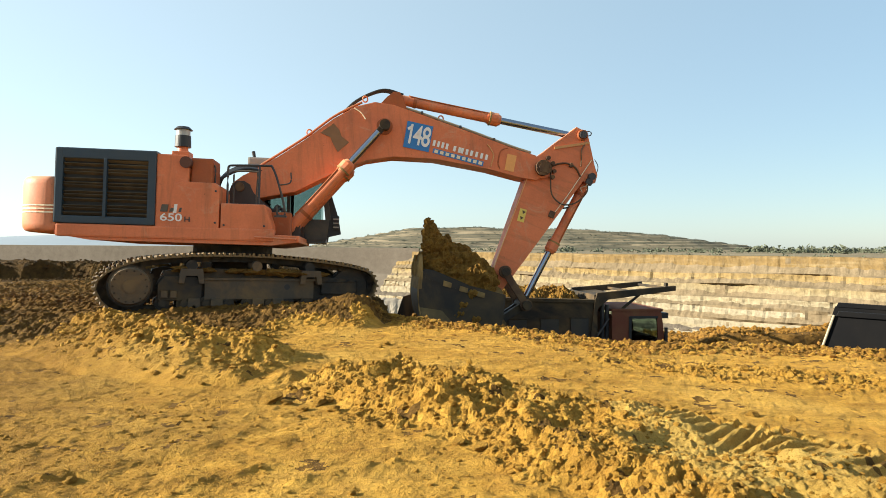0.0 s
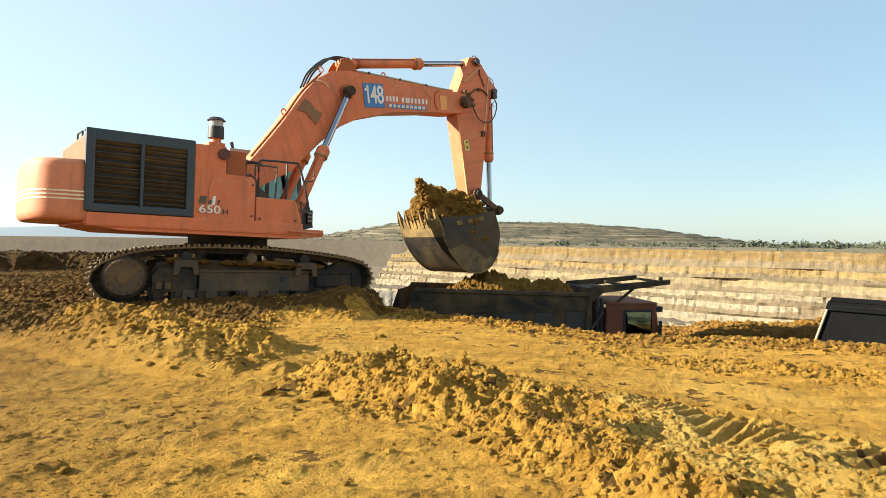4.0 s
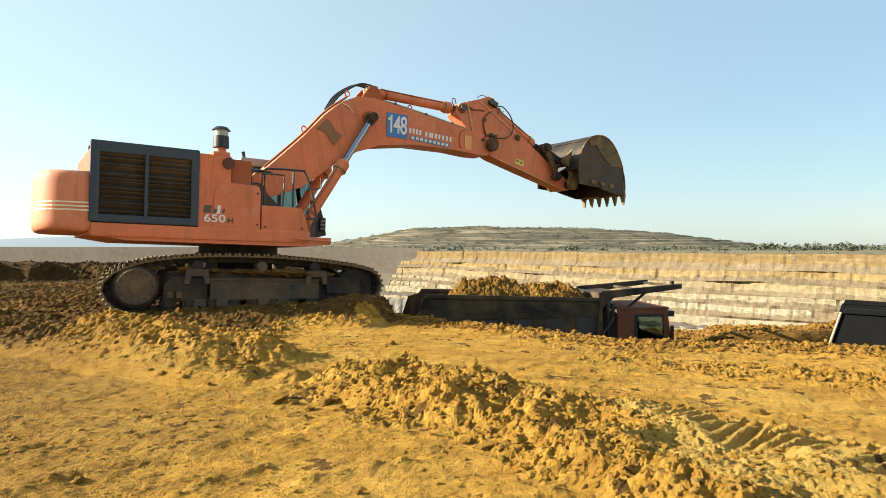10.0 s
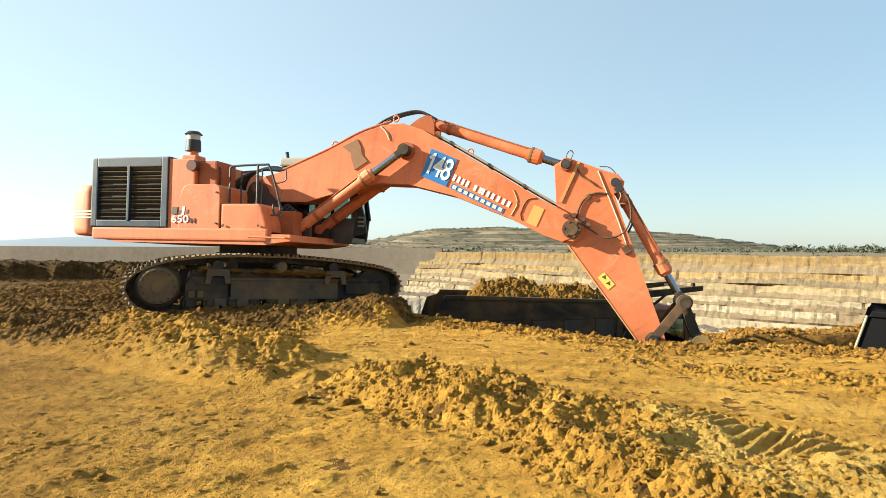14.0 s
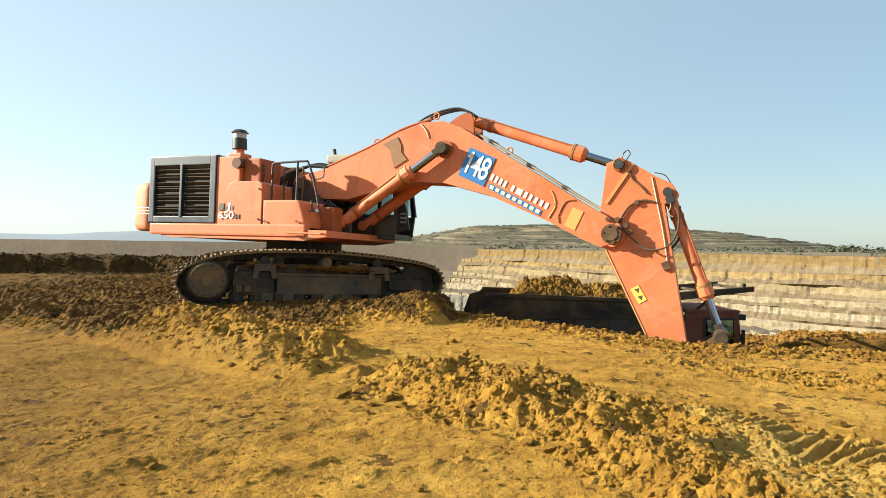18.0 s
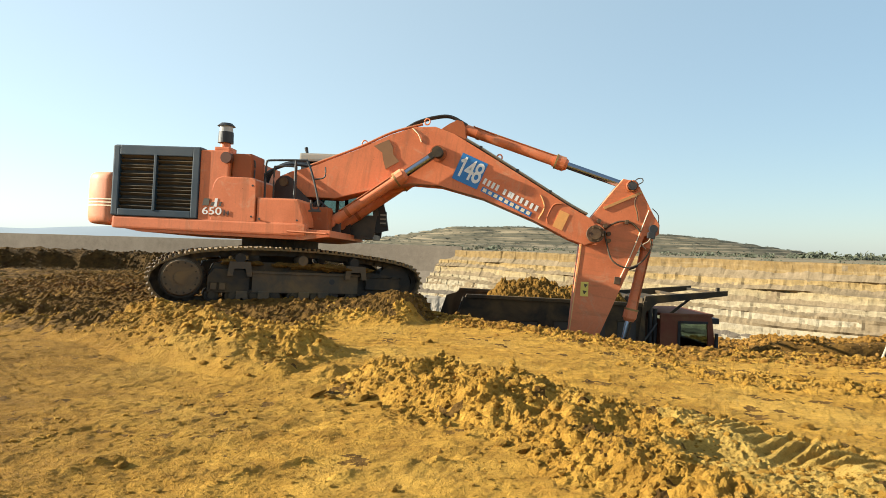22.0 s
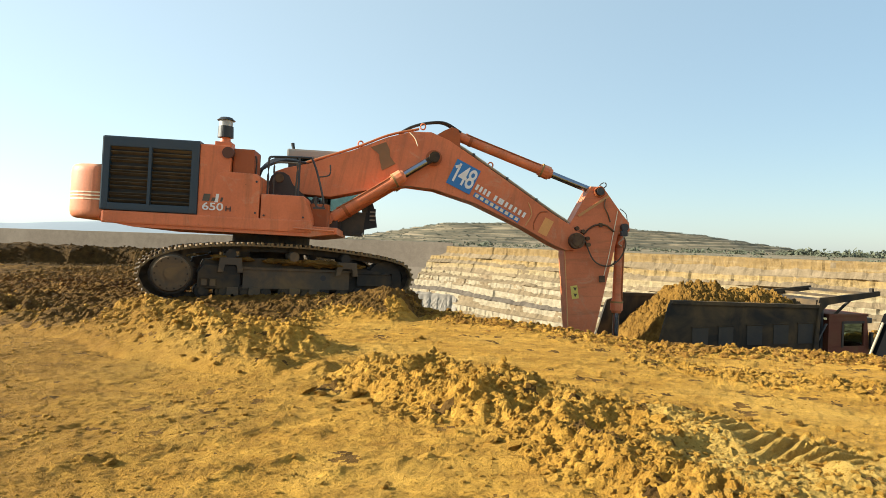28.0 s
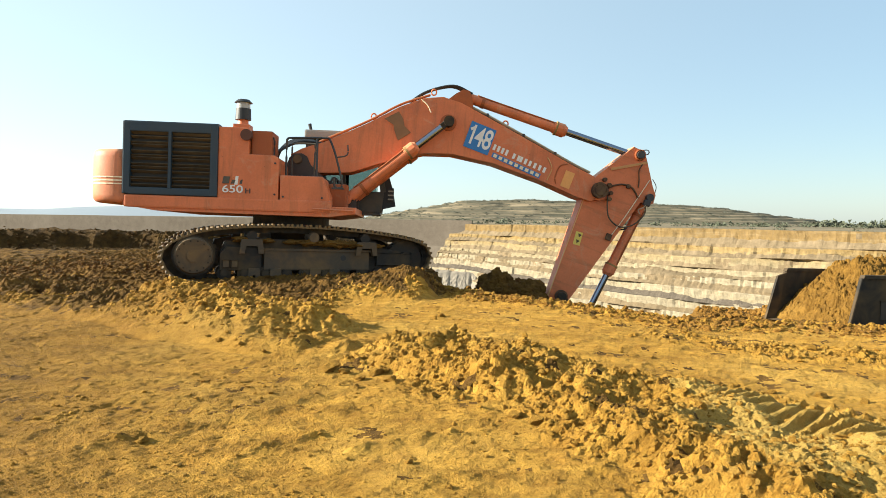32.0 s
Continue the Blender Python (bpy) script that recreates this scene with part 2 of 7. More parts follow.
TRUCK_PANEL = painted("truck_panel_grey", (0.055, 0.052, 0.048), dust=(0.15, 0.105, 0.06), dusty=0.4, rough=0.75, spec=0.2)
DUSTY_CREAM = plain("dusty_cream_trim", (0.36, 0.29, 0.19), 0.7, vary=0.2)
BLACK_BODY = painted("black_body_paint", (0.006, 0.006, 0.007), dust=(0.05, 0.04, 0.03), dusty=0.15, rough=0.85, spec=0.12)
SOIL = soil("packed_ochre_soil", (0.39, 0.1930, 0.0280), (0.64, 0.3560, 0.0590), (0.70, 0.4350, 0.0990), grit=1.35, shade_tone=0.68)
CLODS = soil("loose_ochre_clods", (0.34, 0.1693, 0.02494), (0.60, 0.3330, 0.0545), (0.67, 0.4110, 0.1000), 2.0, 1.0)
LIP_SOIL = soil("lip_soil", (0.24, 0.1153, 0.02236), (0.43, 0.2195, 0.04042), (0.5, 0.2743, 0.0688), 2.0, 1.0)
HEAP = soil("moist_heap_soil", (0.15, 0.076, 0.0150), (0.33, 0.174, 0.0320), (0.45, 0.254, 0.0560), 1.6, 1.0)
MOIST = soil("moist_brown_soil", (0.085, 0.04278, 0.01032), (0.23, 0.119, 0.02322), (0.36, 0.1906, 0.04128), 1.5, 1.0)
DARK_DAMP = soil("dark_damp_soil", (0.040, 0.022, 0.007), (0.115, 0.062, 0.015), (0.20, 0.112, 0.028), 1.5, 1.0)
PALE_SUBSOIL = soil("pale_dry_subsoil", (0.49, 0.2818, 0.05504), (0.67, 0.4232, 0.0989), (0.73, 0.4929, 0.1376), 1.5, 1.0)


def glass(name, tint=(0.75, 0.85, 0.82)):
    m, nt, b = nodes_of(name)
    nt.links.new(mixed(nt, noise_of(nt, 3.0, 3, 0.5, coords_of(nt)), tint, tuple(c * 0.9 for c in tint)), b.inputs["Base Color"])
    b.inputs["Transmission Weight"].default_value = 1.0
    b.inputs["Roughness"].default_value, b.inputs["IOR"].default_value = 0.04, 1.1
    return m


GLASS = glass("cab_glass", (0.34, 0.42, 0.40))


def strata():
    """Quarry face: pale chalky beds under a yellow-brown cap, with joints and run-off streaks."""
    m, nt, b = nodes_of("quarry_face")
    co = coords_of(nt)
    sep = nt.nodes.new("ShaderNodeSeparateXYZ")
    nt.links.new(co, sep.inputs[0])
    mp = nt.nodes.new("ShaderNodeMapping")
    mp.inputs["Scale"].default_value = (0.05, 0.05, 0.9)
    nt.links.new(co, mp.inputs[0])
    beds = noise_of(nt, 1.0, 8, 0.6, mp.outputs[0], 0.3)
    patch = noise_of(nt, 0.06, 6, 0.6, co, 0.5)
    fine = noise_of(nt, 0.9, 8, 0.7, co)
    z = nt.nodes.new("ShaderNodeMath")
    z.operation = "MULTIPLY_ADD"
    nt.links.new(sep.outputs[2], z.inputs[0])
    z.inputs[1].default_value, z.inputs[2].default_value = 1 / 34.0, 1.0
    zz = nt.nodes.new("ShaderNodeMath")
    zz.operation = "MULTIPLY_ADD"
    nt.links.new(patch, zz.inputs[0])
    zz.inputs[1].default_value = 0.10
    nt.links.new(z.outputs[0], zz.inputs[2])
    base = ramp(nt, zz.outputs[0], [(0.0, (0.295, 0.252, 0.178)), (0.66, (0.295, 0.25, 0.172)), (0.78, (0.275, 0.22, 0.13)), (0.85, (0.27, 0.198, 0.096)), (0.91, (0.25, 0.168, 0.068)), (1.02, (0.20, 0.132, 0.056))])
    c = mixed(nt, ramp(nt, beds, [(0.54, (0, 0, 0)), (0.68, (0.4, 0.4, 0.4))]), base, (0.33, 0.26, 0.15))
    mq = nt.nodes.new("ShaderNodeMapping")
    mq.inputs["Scale"].default_value = (0.42, 0.42, 0.10)
    nt.links.new(co, mq.inputs[0])
    joint = noise_of(nt, 1.0, 5, 0.55, mq.outputs[0], 0.8)
    c = mixed(nt, ramp(nt, joint, [(0.462, (0, 0, 0)), (0.485, (0.24, 0.24, 0.24)), (0.50, (0.24, 0.24, 0.24)), (0.523, (0, 0, 0))]), c, (0.17, 0.13, 0.085))
    c = mixed(nt, 0.6, c, ramp(nt, fine, [(0.30, (0.55, 0.52, 0.48)), (0.60, (1, 1, 1))]), "MULTIPLY")
    mz = nt.nodes.new("ShaderNodeMapping")
    mz.inputs["Scale"].default_value = (0.09, 0.09, 1.9)
    nt.links.new(co, mz.inputs[0])
    seams = noise_of(nt, 1.0, 4, 0.5, mz.outputs[0], 0.5)
    c = mixed(nt, ramp(nt, seams, [(0.455, (0, 0, 0)), (0.475, (0.2, 0.2, 0.2)), (0.495, (0.2, 0.2, 0.2)), (0.515, (0, 0, 0))]), c, (0.15, 0.115, 0.075))
    nt.links.new(c, b.inputs["Base Color"])
    b.inputs["Roughness"].default_value = 0.95
    b.inputs["Specular IOR Level"].default_value = 0.1
    bumped(nt, b, fine, 0.6, 0.5)
    return m


def banded_hill():
    """Far hill: pale ledges between darker scrubby slopes."""
    m, nt, b = nodes_of("banded_hill")
    co = coords_of(nt)
    mp = nt.nodes.new("ShaderNodeMapping")
    mp.inputs["Scale"].default_value = (0.012, 0.012, 0.42)
    nt.links.new(co, mp.inputs[0])
    beds = noise_of(nt, 1.0, 6, 0.6, mp.outputs[0], 0.4)
    patch = noise_of(nt, 0.03, 7, 0.65, co, 0.4)
    tone = mixed(nt, ramp(nt, patch, [(0.38, (0, 0, 0)), (0.64, (1, 1, 1))]), (0.078, 0.072, 0.050), (0.140, 0.118, 0.080))
    col = mixed(nt, ramp(nt, beds, [(0.50, (0, 0, 0)), (0.60, (0.8, 0.8, 0.8))]), tone, (0.25, 0.198, 0.13))
    nt.links.new(col, b.inputs["Base Color"])
    b.inputs["Roughness"].default_value = 0.95
    b.inputs["Specular IOR Level"].default_value = 0.1
    return m


STRATA = strata()
HILL = banded_hill()
TALUS = soil("ledge_rubble", (0.135, 0.100, 0.058), (0.215, 0.160, 0.096), (0.30, 0.225, 0.140), 0.5, 0.5)
# rubble darkened to draw the thick shadow line at bed five
SHADOW_LINE = soil("shadow_line_rubble", (0.075, 0.060, 0.046), (0.125, 0.102, 0.078), (0.18, 0.150, 0.115), 0.5, 0.5)
# greyer than the pale face: its shade and haze are mixed into the tone
GREY_FACE = soil("shade_tinted_grey_face", (0.135, 0.1097, 0.086), (0.175, 0.1442, 0.1135), (0.205, 0.1721, 0.1376), 0.12, 0.3)
SCRUB_LAND = soil("scrub_land", (0.115, 0.09765, 0.0602), (0.235, 0.186, 0.1161), (0.31, 0.2465, 0.1634), 0.05, 0.2)
PALE_SPOIL = soil("pale_spoil", (0.21, 0.180, 0.142), (0.29, 0.252, 0.202), (0.36, 0.315, 0.255), 0.3, 0.4)
# both greens are paled and greyed to carry the haze of distance
FOLIAGE = plain("scrub_foliage", (0.075, 0.083, 0.050), 0.8, vary=0.4, scale=0.4)
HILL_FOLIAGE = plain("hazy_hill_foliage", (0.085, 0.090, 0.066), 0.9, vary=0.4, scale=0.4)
# distance haze is put into the hills' colour as blue-grey
FAR_HILL = plain("haze_blue_far_hill", (0.20, 0.24, 0.28), 0.9, vary=0.1, scale=0.01)


# ---- mesh helpers ----
def mesh_of(name, bm, mat, smooth=False):
    me = bpy.data.meshes.new(name)
    bmesh.ops.recalc_face_normals(bm, faces=bm.faces[:])
    bm.to_mesh(me)
    bm.free()
    me.materials.append(mat)
    if smooth:
        for p in me.polygons:
            p.use_smooth = True
    return me


def part(name, bm, mat, parent=None, label="", smooth=False, m=None):
    """One mesh object under a thing or a part."""
    ob = new(name, mesh_of(name, bm, mat, smooth))
    ob.parent = parent
    if m is not None:
        ob.matrix_basis = m
    if label:
        tagged(ob, label)
    return ob


def thing(name, m, label, category, group="", kind=""):
    ob = new(name)
    ob.matrix_basis = m
    ob.empty_display_size = 0.2
    return tagged(ob, label, category, group, kind)


def box(x0, x1, y0, y1, z0, z1, bevel=0.0, bm=None, m=None):
    bm = bm or bmesh.new()
    r = bmesh.ops.create_cube(bm, size=1)
    vs = r["verts"]
    for v in vs:
        v.co = Vector(((x0 + x1) / 2 + v.co.x * (x1 - x0), (y0 + y1) / 2 + v.co.y * (y1 - y0), (z0 + z1) / 2 + v.co.z * (z1 - z0)))
    if bevel:
        es = list({e for v in vs for e in v.link_edges})
        r = bmesh.ops.bevel(bm, geom=es, offset=bevel, segments=2, affect="EDGES", profile=0.7)
        vs = list({v for f in r["faces"] for v in f.verts} | {v for v in vs if v.is_valid})
    if m is not None:
        for v in vs:
            v.co = m @ v.co
    return bm


def prism(profile, y0, y1, bevel=0.0, bm=None):
    """A closed profile in the xz plane, swept from y0 to y1."""
    bm = bm or bmesh.new()
    a = [bm.verts.new((x, y0, z)) for x, z in profile]
    b = [bm.verts.new((x, y1, z)) for x, z in profile]
    n = len(profile)
    caps = [bm.faces.new(a), bm.faces.new(b[::-1])]
    for i in range(n):
        bm.faces.new((a[i], b[i], b[(i + 1) % n], a[(i + 1) % n]))
    if bevel:
        es = [e for f in caps for e in f.edges]
        bmesh.ops.bevel(bm, geom=es, offset=bevel, segments=2, affect="EDGES", profile=0.7)
    return bm


def cyl(p0, p1, r, seg=20, r2=None, bm=None):
    bm = bm or bmesh.new()
    p0, p1 = Vector(p0), Vector(p1)
    d = p1 - p0
    m = Matrix.Translation((p0 + p1) / 2) @ d.to_track_quat("Z", "Y").to_matrix().to_4x4()
    bmesh.ops.create_cone(bm, cap_ends=True, segments=seg, radius1=r, radius2=r if r2 is None else r2, depth=d.length, matrix=m)
    return bm


def smooth_line(pts, n=6):
    """Points along a Catmull-Rom curve through pts."""
    pts = [Vector(p) for p in pts]
    ext = [2 * pts[0] - pts[1], *pts, 2 * pts[-1] - pts[-2]]
    out = []
    for i in range(1, len(ext) - 2):
        a, b, c, d = ext[i - 1:i + 3]
        for k in range(n):
            t = k / n
            out.append(0.5 * (2 * b + (c - a) * t + (2 * a - 5 * b + 4 * c - d) * t * t + (3 * b - a - 3 * c + d) * t ** 3))
    return out + [pts[-1]]


def tube(pts, r, seg=8, n=5, bm=None, smooth=True):
    bm = bm or bmesh.new()
    pts = smooth_line(pts, n) if smooth else [Vector(p) for p in pts]
    rings = []
    for i, p in enumerate(pts):
        d = (pts[min(i + 1, len(pts) - 1)] - pts[max(i - 1, 0)]).normalized()
        q = d.to_track_quat("Z", "Y").to_matrix()
        rings.append([bm.verts.new(p + q @ Vector((r * math.cos(2 * math.pi * k / seg), r * math.sin(2 * math.pi * k / seg), 0))) for k in range(seg)])
    for a, b in zip(rings, rings[1:]):
        for k in range(seg):
            bm.faces.new((a[k], a[(k + 1) % seg], b[(k + 1) % seg], b[k]))
    bm.faces.new(rings[0][::-1])
    bm.faces.new(rings[-1])
    return bm


def lettering(text, size, depth, mat, parent, m, name="digits", squeeze=1.0):
    cu = bpy.data.curves.new(name, "FONT")
    cu.body, cu.size, cu.extrude, cu.align_x, cu.align_y, cu.offset = text, size, depth, "CENTER", "CENTER", size * 0.012
    tmp = bpy.data.objects.new(name, cu)
    scene.collection.objects.link(tmp)
    me = bpy.data.meshes.new_from_object(tmp.evaluated_get(bpy.context.evaluated_depsgraph_get()))
    bpy.data.objects.remove(tmp)
    me.transform(Matrix.Diagonal((squeeze, 1, 1, 1)))
    me.materials.clear()
    me.materials.append(mat)
    ob = new(name, me)
    ob.parent, ob.matrix_basis = parent, m
    return ob


# ---- the ground: one sheet from the feet to the horizon ----
def hashed(i, j, seed):
    h = (i.astype(np.int64) * 374761393 + j.astype(np.int64) * 668265263 + seed * 2147483647) & 0x7FFFFFFF
    h = ((h ^ (h >> 13)) * 1274126177) & 0x7FFFFFFF
    return ((h ^ (h >> 16)) & 0xFFFFF) / float(0xFFFFF)


def value_noise(x, y, seed=0):
    i, j = np.floor(x), np.floor(y)
    u, v = x - i, y - j
    u, v = u * u * (3 - 2 * u), v * v * (3 - 2 * v)
    a, b = hashed(i, j, seed), hashed(i + 1, j, seed)
    c, d = hashed(i, j + 1, seed), hashed(i + 1, j + 1, seed)
    return (a * (1 - u) + b * u) * (1 - v) + (c * (1 - u) + d * u) * v - 0.5


def fractal(x, y, size, octaves=4, seed=0, gain=0.5):
    out, amp = 0, 1.0
    for k in range(octaves):
        out = out + amp * value_noise(x / size * 2 ** k + 13.7 * k, y / size * 2 ** k - 7.1 * k, seed + k)
        amp *= gain
    return out


def lumps(x, y, size, seed=0):
    """Broken clods: one tilted angular block of its own size in each cell."""
    gx, gy = x / size, y / size
    i, j = np.floor(gx), np.floor(gy)
    best = np.zeros_like(gx)
    for di in (-1, 0, 1):
        for dj in (-1, 0, 1):
            ci, cj = i + di, j + dj
            ux, uy = gx - ci - hashed(ci, cj, seed), gy - cj - hashed(ci, cj, seed + 1)
            r = 0.25 + 0.55 * hashed(ci, cj, seed + 2) ** 1.5
            a = 6.28 * hashed(ci, cj, seed + 3)
            c, s = np.cos(a), np.sin(a)
            px, py = ux * c - uy * s, ux * s + uy * c
            d = np.maximum(np.abs(px) * 1.15, np.abs(py) * (0.8 + 0.6 * hashed(ci, cj, seed + 5)))
            d = np.maximum(d, (np.abs(px) + np.abs(py)) * 0.78) / r
            top = (0.25 + 0.75 * hashed(ci, cj, seed + 4)) + 0.7 * px / r * (hashed(ci, cj, seed + 6) - 0.3)
            best = np.maximum(best, r * np.minimum(top, 3.2 * (1 - d)))
    return np.maximum(best, 0)


def ramp01(v, a, b):
    t = np.clip((v - a) / (b - a), 0, 1)
    return t * t * (3 - 2 * t)


def along(x, y, pts):
    """Distance to a polyline, the place along it and the side (left positive)."""
    best, place, side = np.full_like(x, 1e9), np.zeros_like(x), np.zeros_like(x)
    run = 0.0
    for (ax, ay), (bx, by) in zip(pts, pts[1:]):
        dx, dy = bx - ax, by - ay
        n = math.hypot(dx, dy)
        t = np.clip(((x - ax) * dx + (y - ay) * dy) / n ** 2, 0, 1)
        ex, ey = x - ax - t * dx, y - ay - t * dy
        d = np.hypot(ex, ey)
        nearer = d < best
        best = np.where(nearer, d, best)
        place = np.where(nearer, run + t * n, place)
        side = np.where(nearer, np.sign(dx * ey - dy * ex), side)
        run += n
    return best, place, side


EDGE = [(-60, 42), (-16, 30), (-5.5, 27), (-2.6, 22), (-1.75, 18), (-1.3, 15.3), (-0.9, 14.2), (0.1, 13.5), (1.4, 12.4), (2.3, 11.7), (3.0, 11.0), (4.0, 11.0), (5.1, 11.3), (6.0, 10.6), (6.9, 10.2), (10, 9.2), (20, 7.2), (60, 2), (300, -60)]
A_FOOT = [(-16, 12.4), (-10, 10.2), (-7.4, 9.4), (-6.0, 8.9), (-4.8, 8.16), (-3.82, 7.61), (-2.99, 7.21), (-2.3, 7.0), (-1.5, 7.1), (-0.9, 7.6)]
A_CREST = [(-16, 14.0), (-10, 11.8), (-7.2, 10.9), (-5.5, 10.1), (-4.42, 9.55), (-3.77, 9.06), (-2.91, 8.84), (-2.21, 8.51), (-1.49, 7.95), (-1.0, 8.2)]
B_FOOT = [(-1.8, 7.1), (-1.0, 6.43), (-0.38, 5.68), (0.1, 5.45), (0.44, 4.94), (0.69, 4.57), (0.91, 4.14), (1.3, 3.5), (2.0, 2.4)]
B_BACK = [(-1.8, 7.1), (-1.4, 7.5), (-1.0, 7.75), (-0.4, 7.85), (0.2, 7.45), (0.7, 6.95), (1.05, 6.78), (1.56, 6.68), (2.03, 6.60), (2.31, 6.33), (2.67, 5.92), (3.0, 5.56), (3.23, 5.16), (3.45, 4.85), (4.1, 3.9), (5.0, 2.5)]
DRAGS = [[(-1.73, 4.19), (-1.48, 4.53), (-1.15, 4.77)], [(-1.05, 4.37), (-0.7, 4.57), (-0.32, 4.79)], [(-2.82, 4.19), (-2.61, 4.45), (-2.4, 4.6)], [(-3.4, 4.95), (-3.2, 5.28), (-2.8, 5.45)], [(-3.6, 5.9), (-3.0, 6.05), (-2.4, 6.0)], [(-0.6, 3.9), (0.2, 4.2), (0.7, 4.25)], [(-2.1, 5.0), (-1.7, 5.25), (-1.2, 5.3)], [(-2.4, 4.05), (-2.0, 4.2), (-1.75, 4.45)]]
SMEARS = [[(-2.15, 6.85), (-1.85, 7.4), (-1.6, 8.2)], [(-1.86, 6.95), (-1.62, 7.6), (-1.3, 8.3)], [(-2.5, 7.1), (-2.2, 7.8), (-2.0, 8.3)]]
PITS = [(1.44, 5.28, 0.17, 0.13), (1.66, 4.98, 0.20, 0.10), (1.30, 5.80, 0.20, 0.08), (1.45, 4.58, 0.13, 0.11), (2.31, 4.42, 0.11, 0.08), (1.75, 4.6, 0.09, 0.07), (2.75, 4.55, 0.10, 0.07)]
FAR_LIP = [(7.5, 22.4), (8.5, 22.0), (11, 21.6), (14, 22.2), (18, 22.0)]


def ground_height(x, y):
    """Height of the ground, and how broken the surface is (0 packed, 1 clods)."""
    dist, place, side = along(x, y, EDGE)
    inside = -dist * side                   # positive on the machine's bench, negative over the pit
    wob = 0.35 * fractal(x, y, 1.6, 3, 5)
    inside = inside + wob * ramp01(y, 6, 9)
    fa, pfa, sfa = along(x, y, A_FOOT)
    ca, pca, sca = along(x, y, A_CREST)
    fb, pfb, sfb = along(x, y, B_FOOT)
    cb, pcb, scb = along(x, y, B_BACK)
    wander = 0.16 * fractal(x, y, 0.9, 4, 25, 0.6)
    fa, ca, fb, cb = fa * sfa + wander, -ca * sca, fb * sfb + wander, -cb * scb
    base = -0.09 + 0.05 * ramp01(y, 5.6, 8.5) * (1 - ramp01(x, 0.5, 3)) + 0.10 * ramp01(y, 11, 14) * ramp01(-x, 0.5, 3) + 0.11 * ramp01(y, 11.2, 13.0) * ramp01(-x, 1.15, 1.6)
    base = base + 0.05 * fractal(x, y, 3.5, 3, 11) + 0.02 * fractal(x, y, 0.7, 3, 21)
    # long windrow before the machine: a slumped face up to its crest, then a short back slope
    u = np.clip(fa / np.maximum(fa + ca, 0.05), 0, 1)
    face_a = np.where(ca > 0, u ** 0.85 * (fa > 0), np.exp(-(ca / 0.65) ** 2))
    fade_a = 1 - ramp01(x + 0.5 * fractal(x, y, 0.8, 3, 27), -2.3, -1.4)
    rise_a = (0.50 + 0.16 * value_noise(pca / 1.2, pca * 0 + 3, 32) + 0.10 * fractal(x, y, 0.9, 3, 36)) * (0.22 + 0.78 * ramp01(-x, 1.7, 3.6)) * (1 - 0.6 * ramp01(-x, 5.0, 6.6))
    ha = face_a * fade_a * rise_a
    slump = (fractal(x * 0.9 + y * 0.4, (y * 0.9 - x * 0.4) * 0.45, 0.30, 5, 37, 0.62) + 0.8 * fractal(x, y, 0.8, 3, 39)) * face_a * fade_a
    # second windrow and the churned strip that runs on from it
    body = ramp01(fb, -0.02, 0.45) * ramp01(cb, -0.05, 0.40)
    mass = 0.20 - 0.06 * ramp01(x, 0.5, 1.3) + 0.10 * value_noise(pfb / 0.6, pfb * 0 + 3, 34)
    hb = body * (mass + 0.12 * fractal(x, y, 0.7, 3, 38))
    # grouser ribs pressed across the strip, with a row of torn lumps along its back edge
    grouser = np.sin(pcb * 2 * math.pi / 0.128 + 1.0 * fractal(x, y, 0.6, 3, 44))
    lane = ramp01(cb, 0.02, 0.12) * (1 - ramp01(cb + 0.3 * fractal(x, y, 0.5, 3, 47), 0.75, 1.05)) * ramp01(x, 1.75, 2.2)
    rims = np.exp(-((cb - 0.01) / 0.085) ** 2) * ramp01(x, 1.2, 1.9)
    ribs = lane * 0.032 * np.clip(grouser * 1.4, -1, 1) * ramp01(fractal(x, y, 0.6, 2, 45), -0.6, -0.2) * (1 - 0.4 * ramp01(cb, 0.4, 0.9))
    h = base + ha + hb + 0.13 * slump + ribs + rims * (0.022 + 0.022 * grouser) + lane * (0.032 * fractal(x, y, 0.4, 4, 46, 0.6) - 0.05)
    for px, py, pr, pd in PITS:
        h = h - 0.65 * pd * np.exp(-(((x - px) * 0.8 + (y - py) * 0.6) / pr) ** 4 - (((y - py) * 0.8 - (x - px) * 0.6) / (0.75 * pr)) ** 4)
    for line in SMEARS:
        dd, pd, sd = along(x, y, line)
        h = h + (0.045 + 0.05 * fractal(x, y, 0.3, 3, 94)) * np.exp(-(dd / 0.12) ** 2) * ramp01(pd, 0, 0.3) * (1 - ramp01(pd, 0.9, 1.4))
    smear = np.exp(-((x + 1.75) / 0.42) ** 4 - ((y - 7.5) / 0.7) ** 4)
    rough_a = face_a * fade_a * (0.70 + 0.3 * ramp01(fractal(x, y, 1.1, 3, 28), -0.1, 0.35)) * (1 - 0.6 * smear)
    rough_b = body * (1 - 0.82 * lane) * (1 - 0.45 * ramp01(x, 0.9, 1.6) * ramp01(fb, 0.5, 0.9)) + 0.8 * np.exp(-((fb - 0.0) / 0.22) ** 2) * ramp01(fractal(x, y, 0.7, 3, 29), -0.2, 0.25)
    broken = np.clip(np.maximum.reduce([rough_a, rough_b, 0.45 * rims]), 0, 1)
    # clods along the lip, in the patch near the right, and round the tracks
    lip = np.exp(-((inside - 0.45) / 0.55) ** 2) * ramp01(y, 6, 9)
    patch = np.exp(-(((x - 4.5) * 0.88 + (y - 8.1) * 0.47) / 1.6) ** 4 - (((y - 8.1) * 0.88 - (x - 4.5) * -0.40) / 0.55) ** 2)
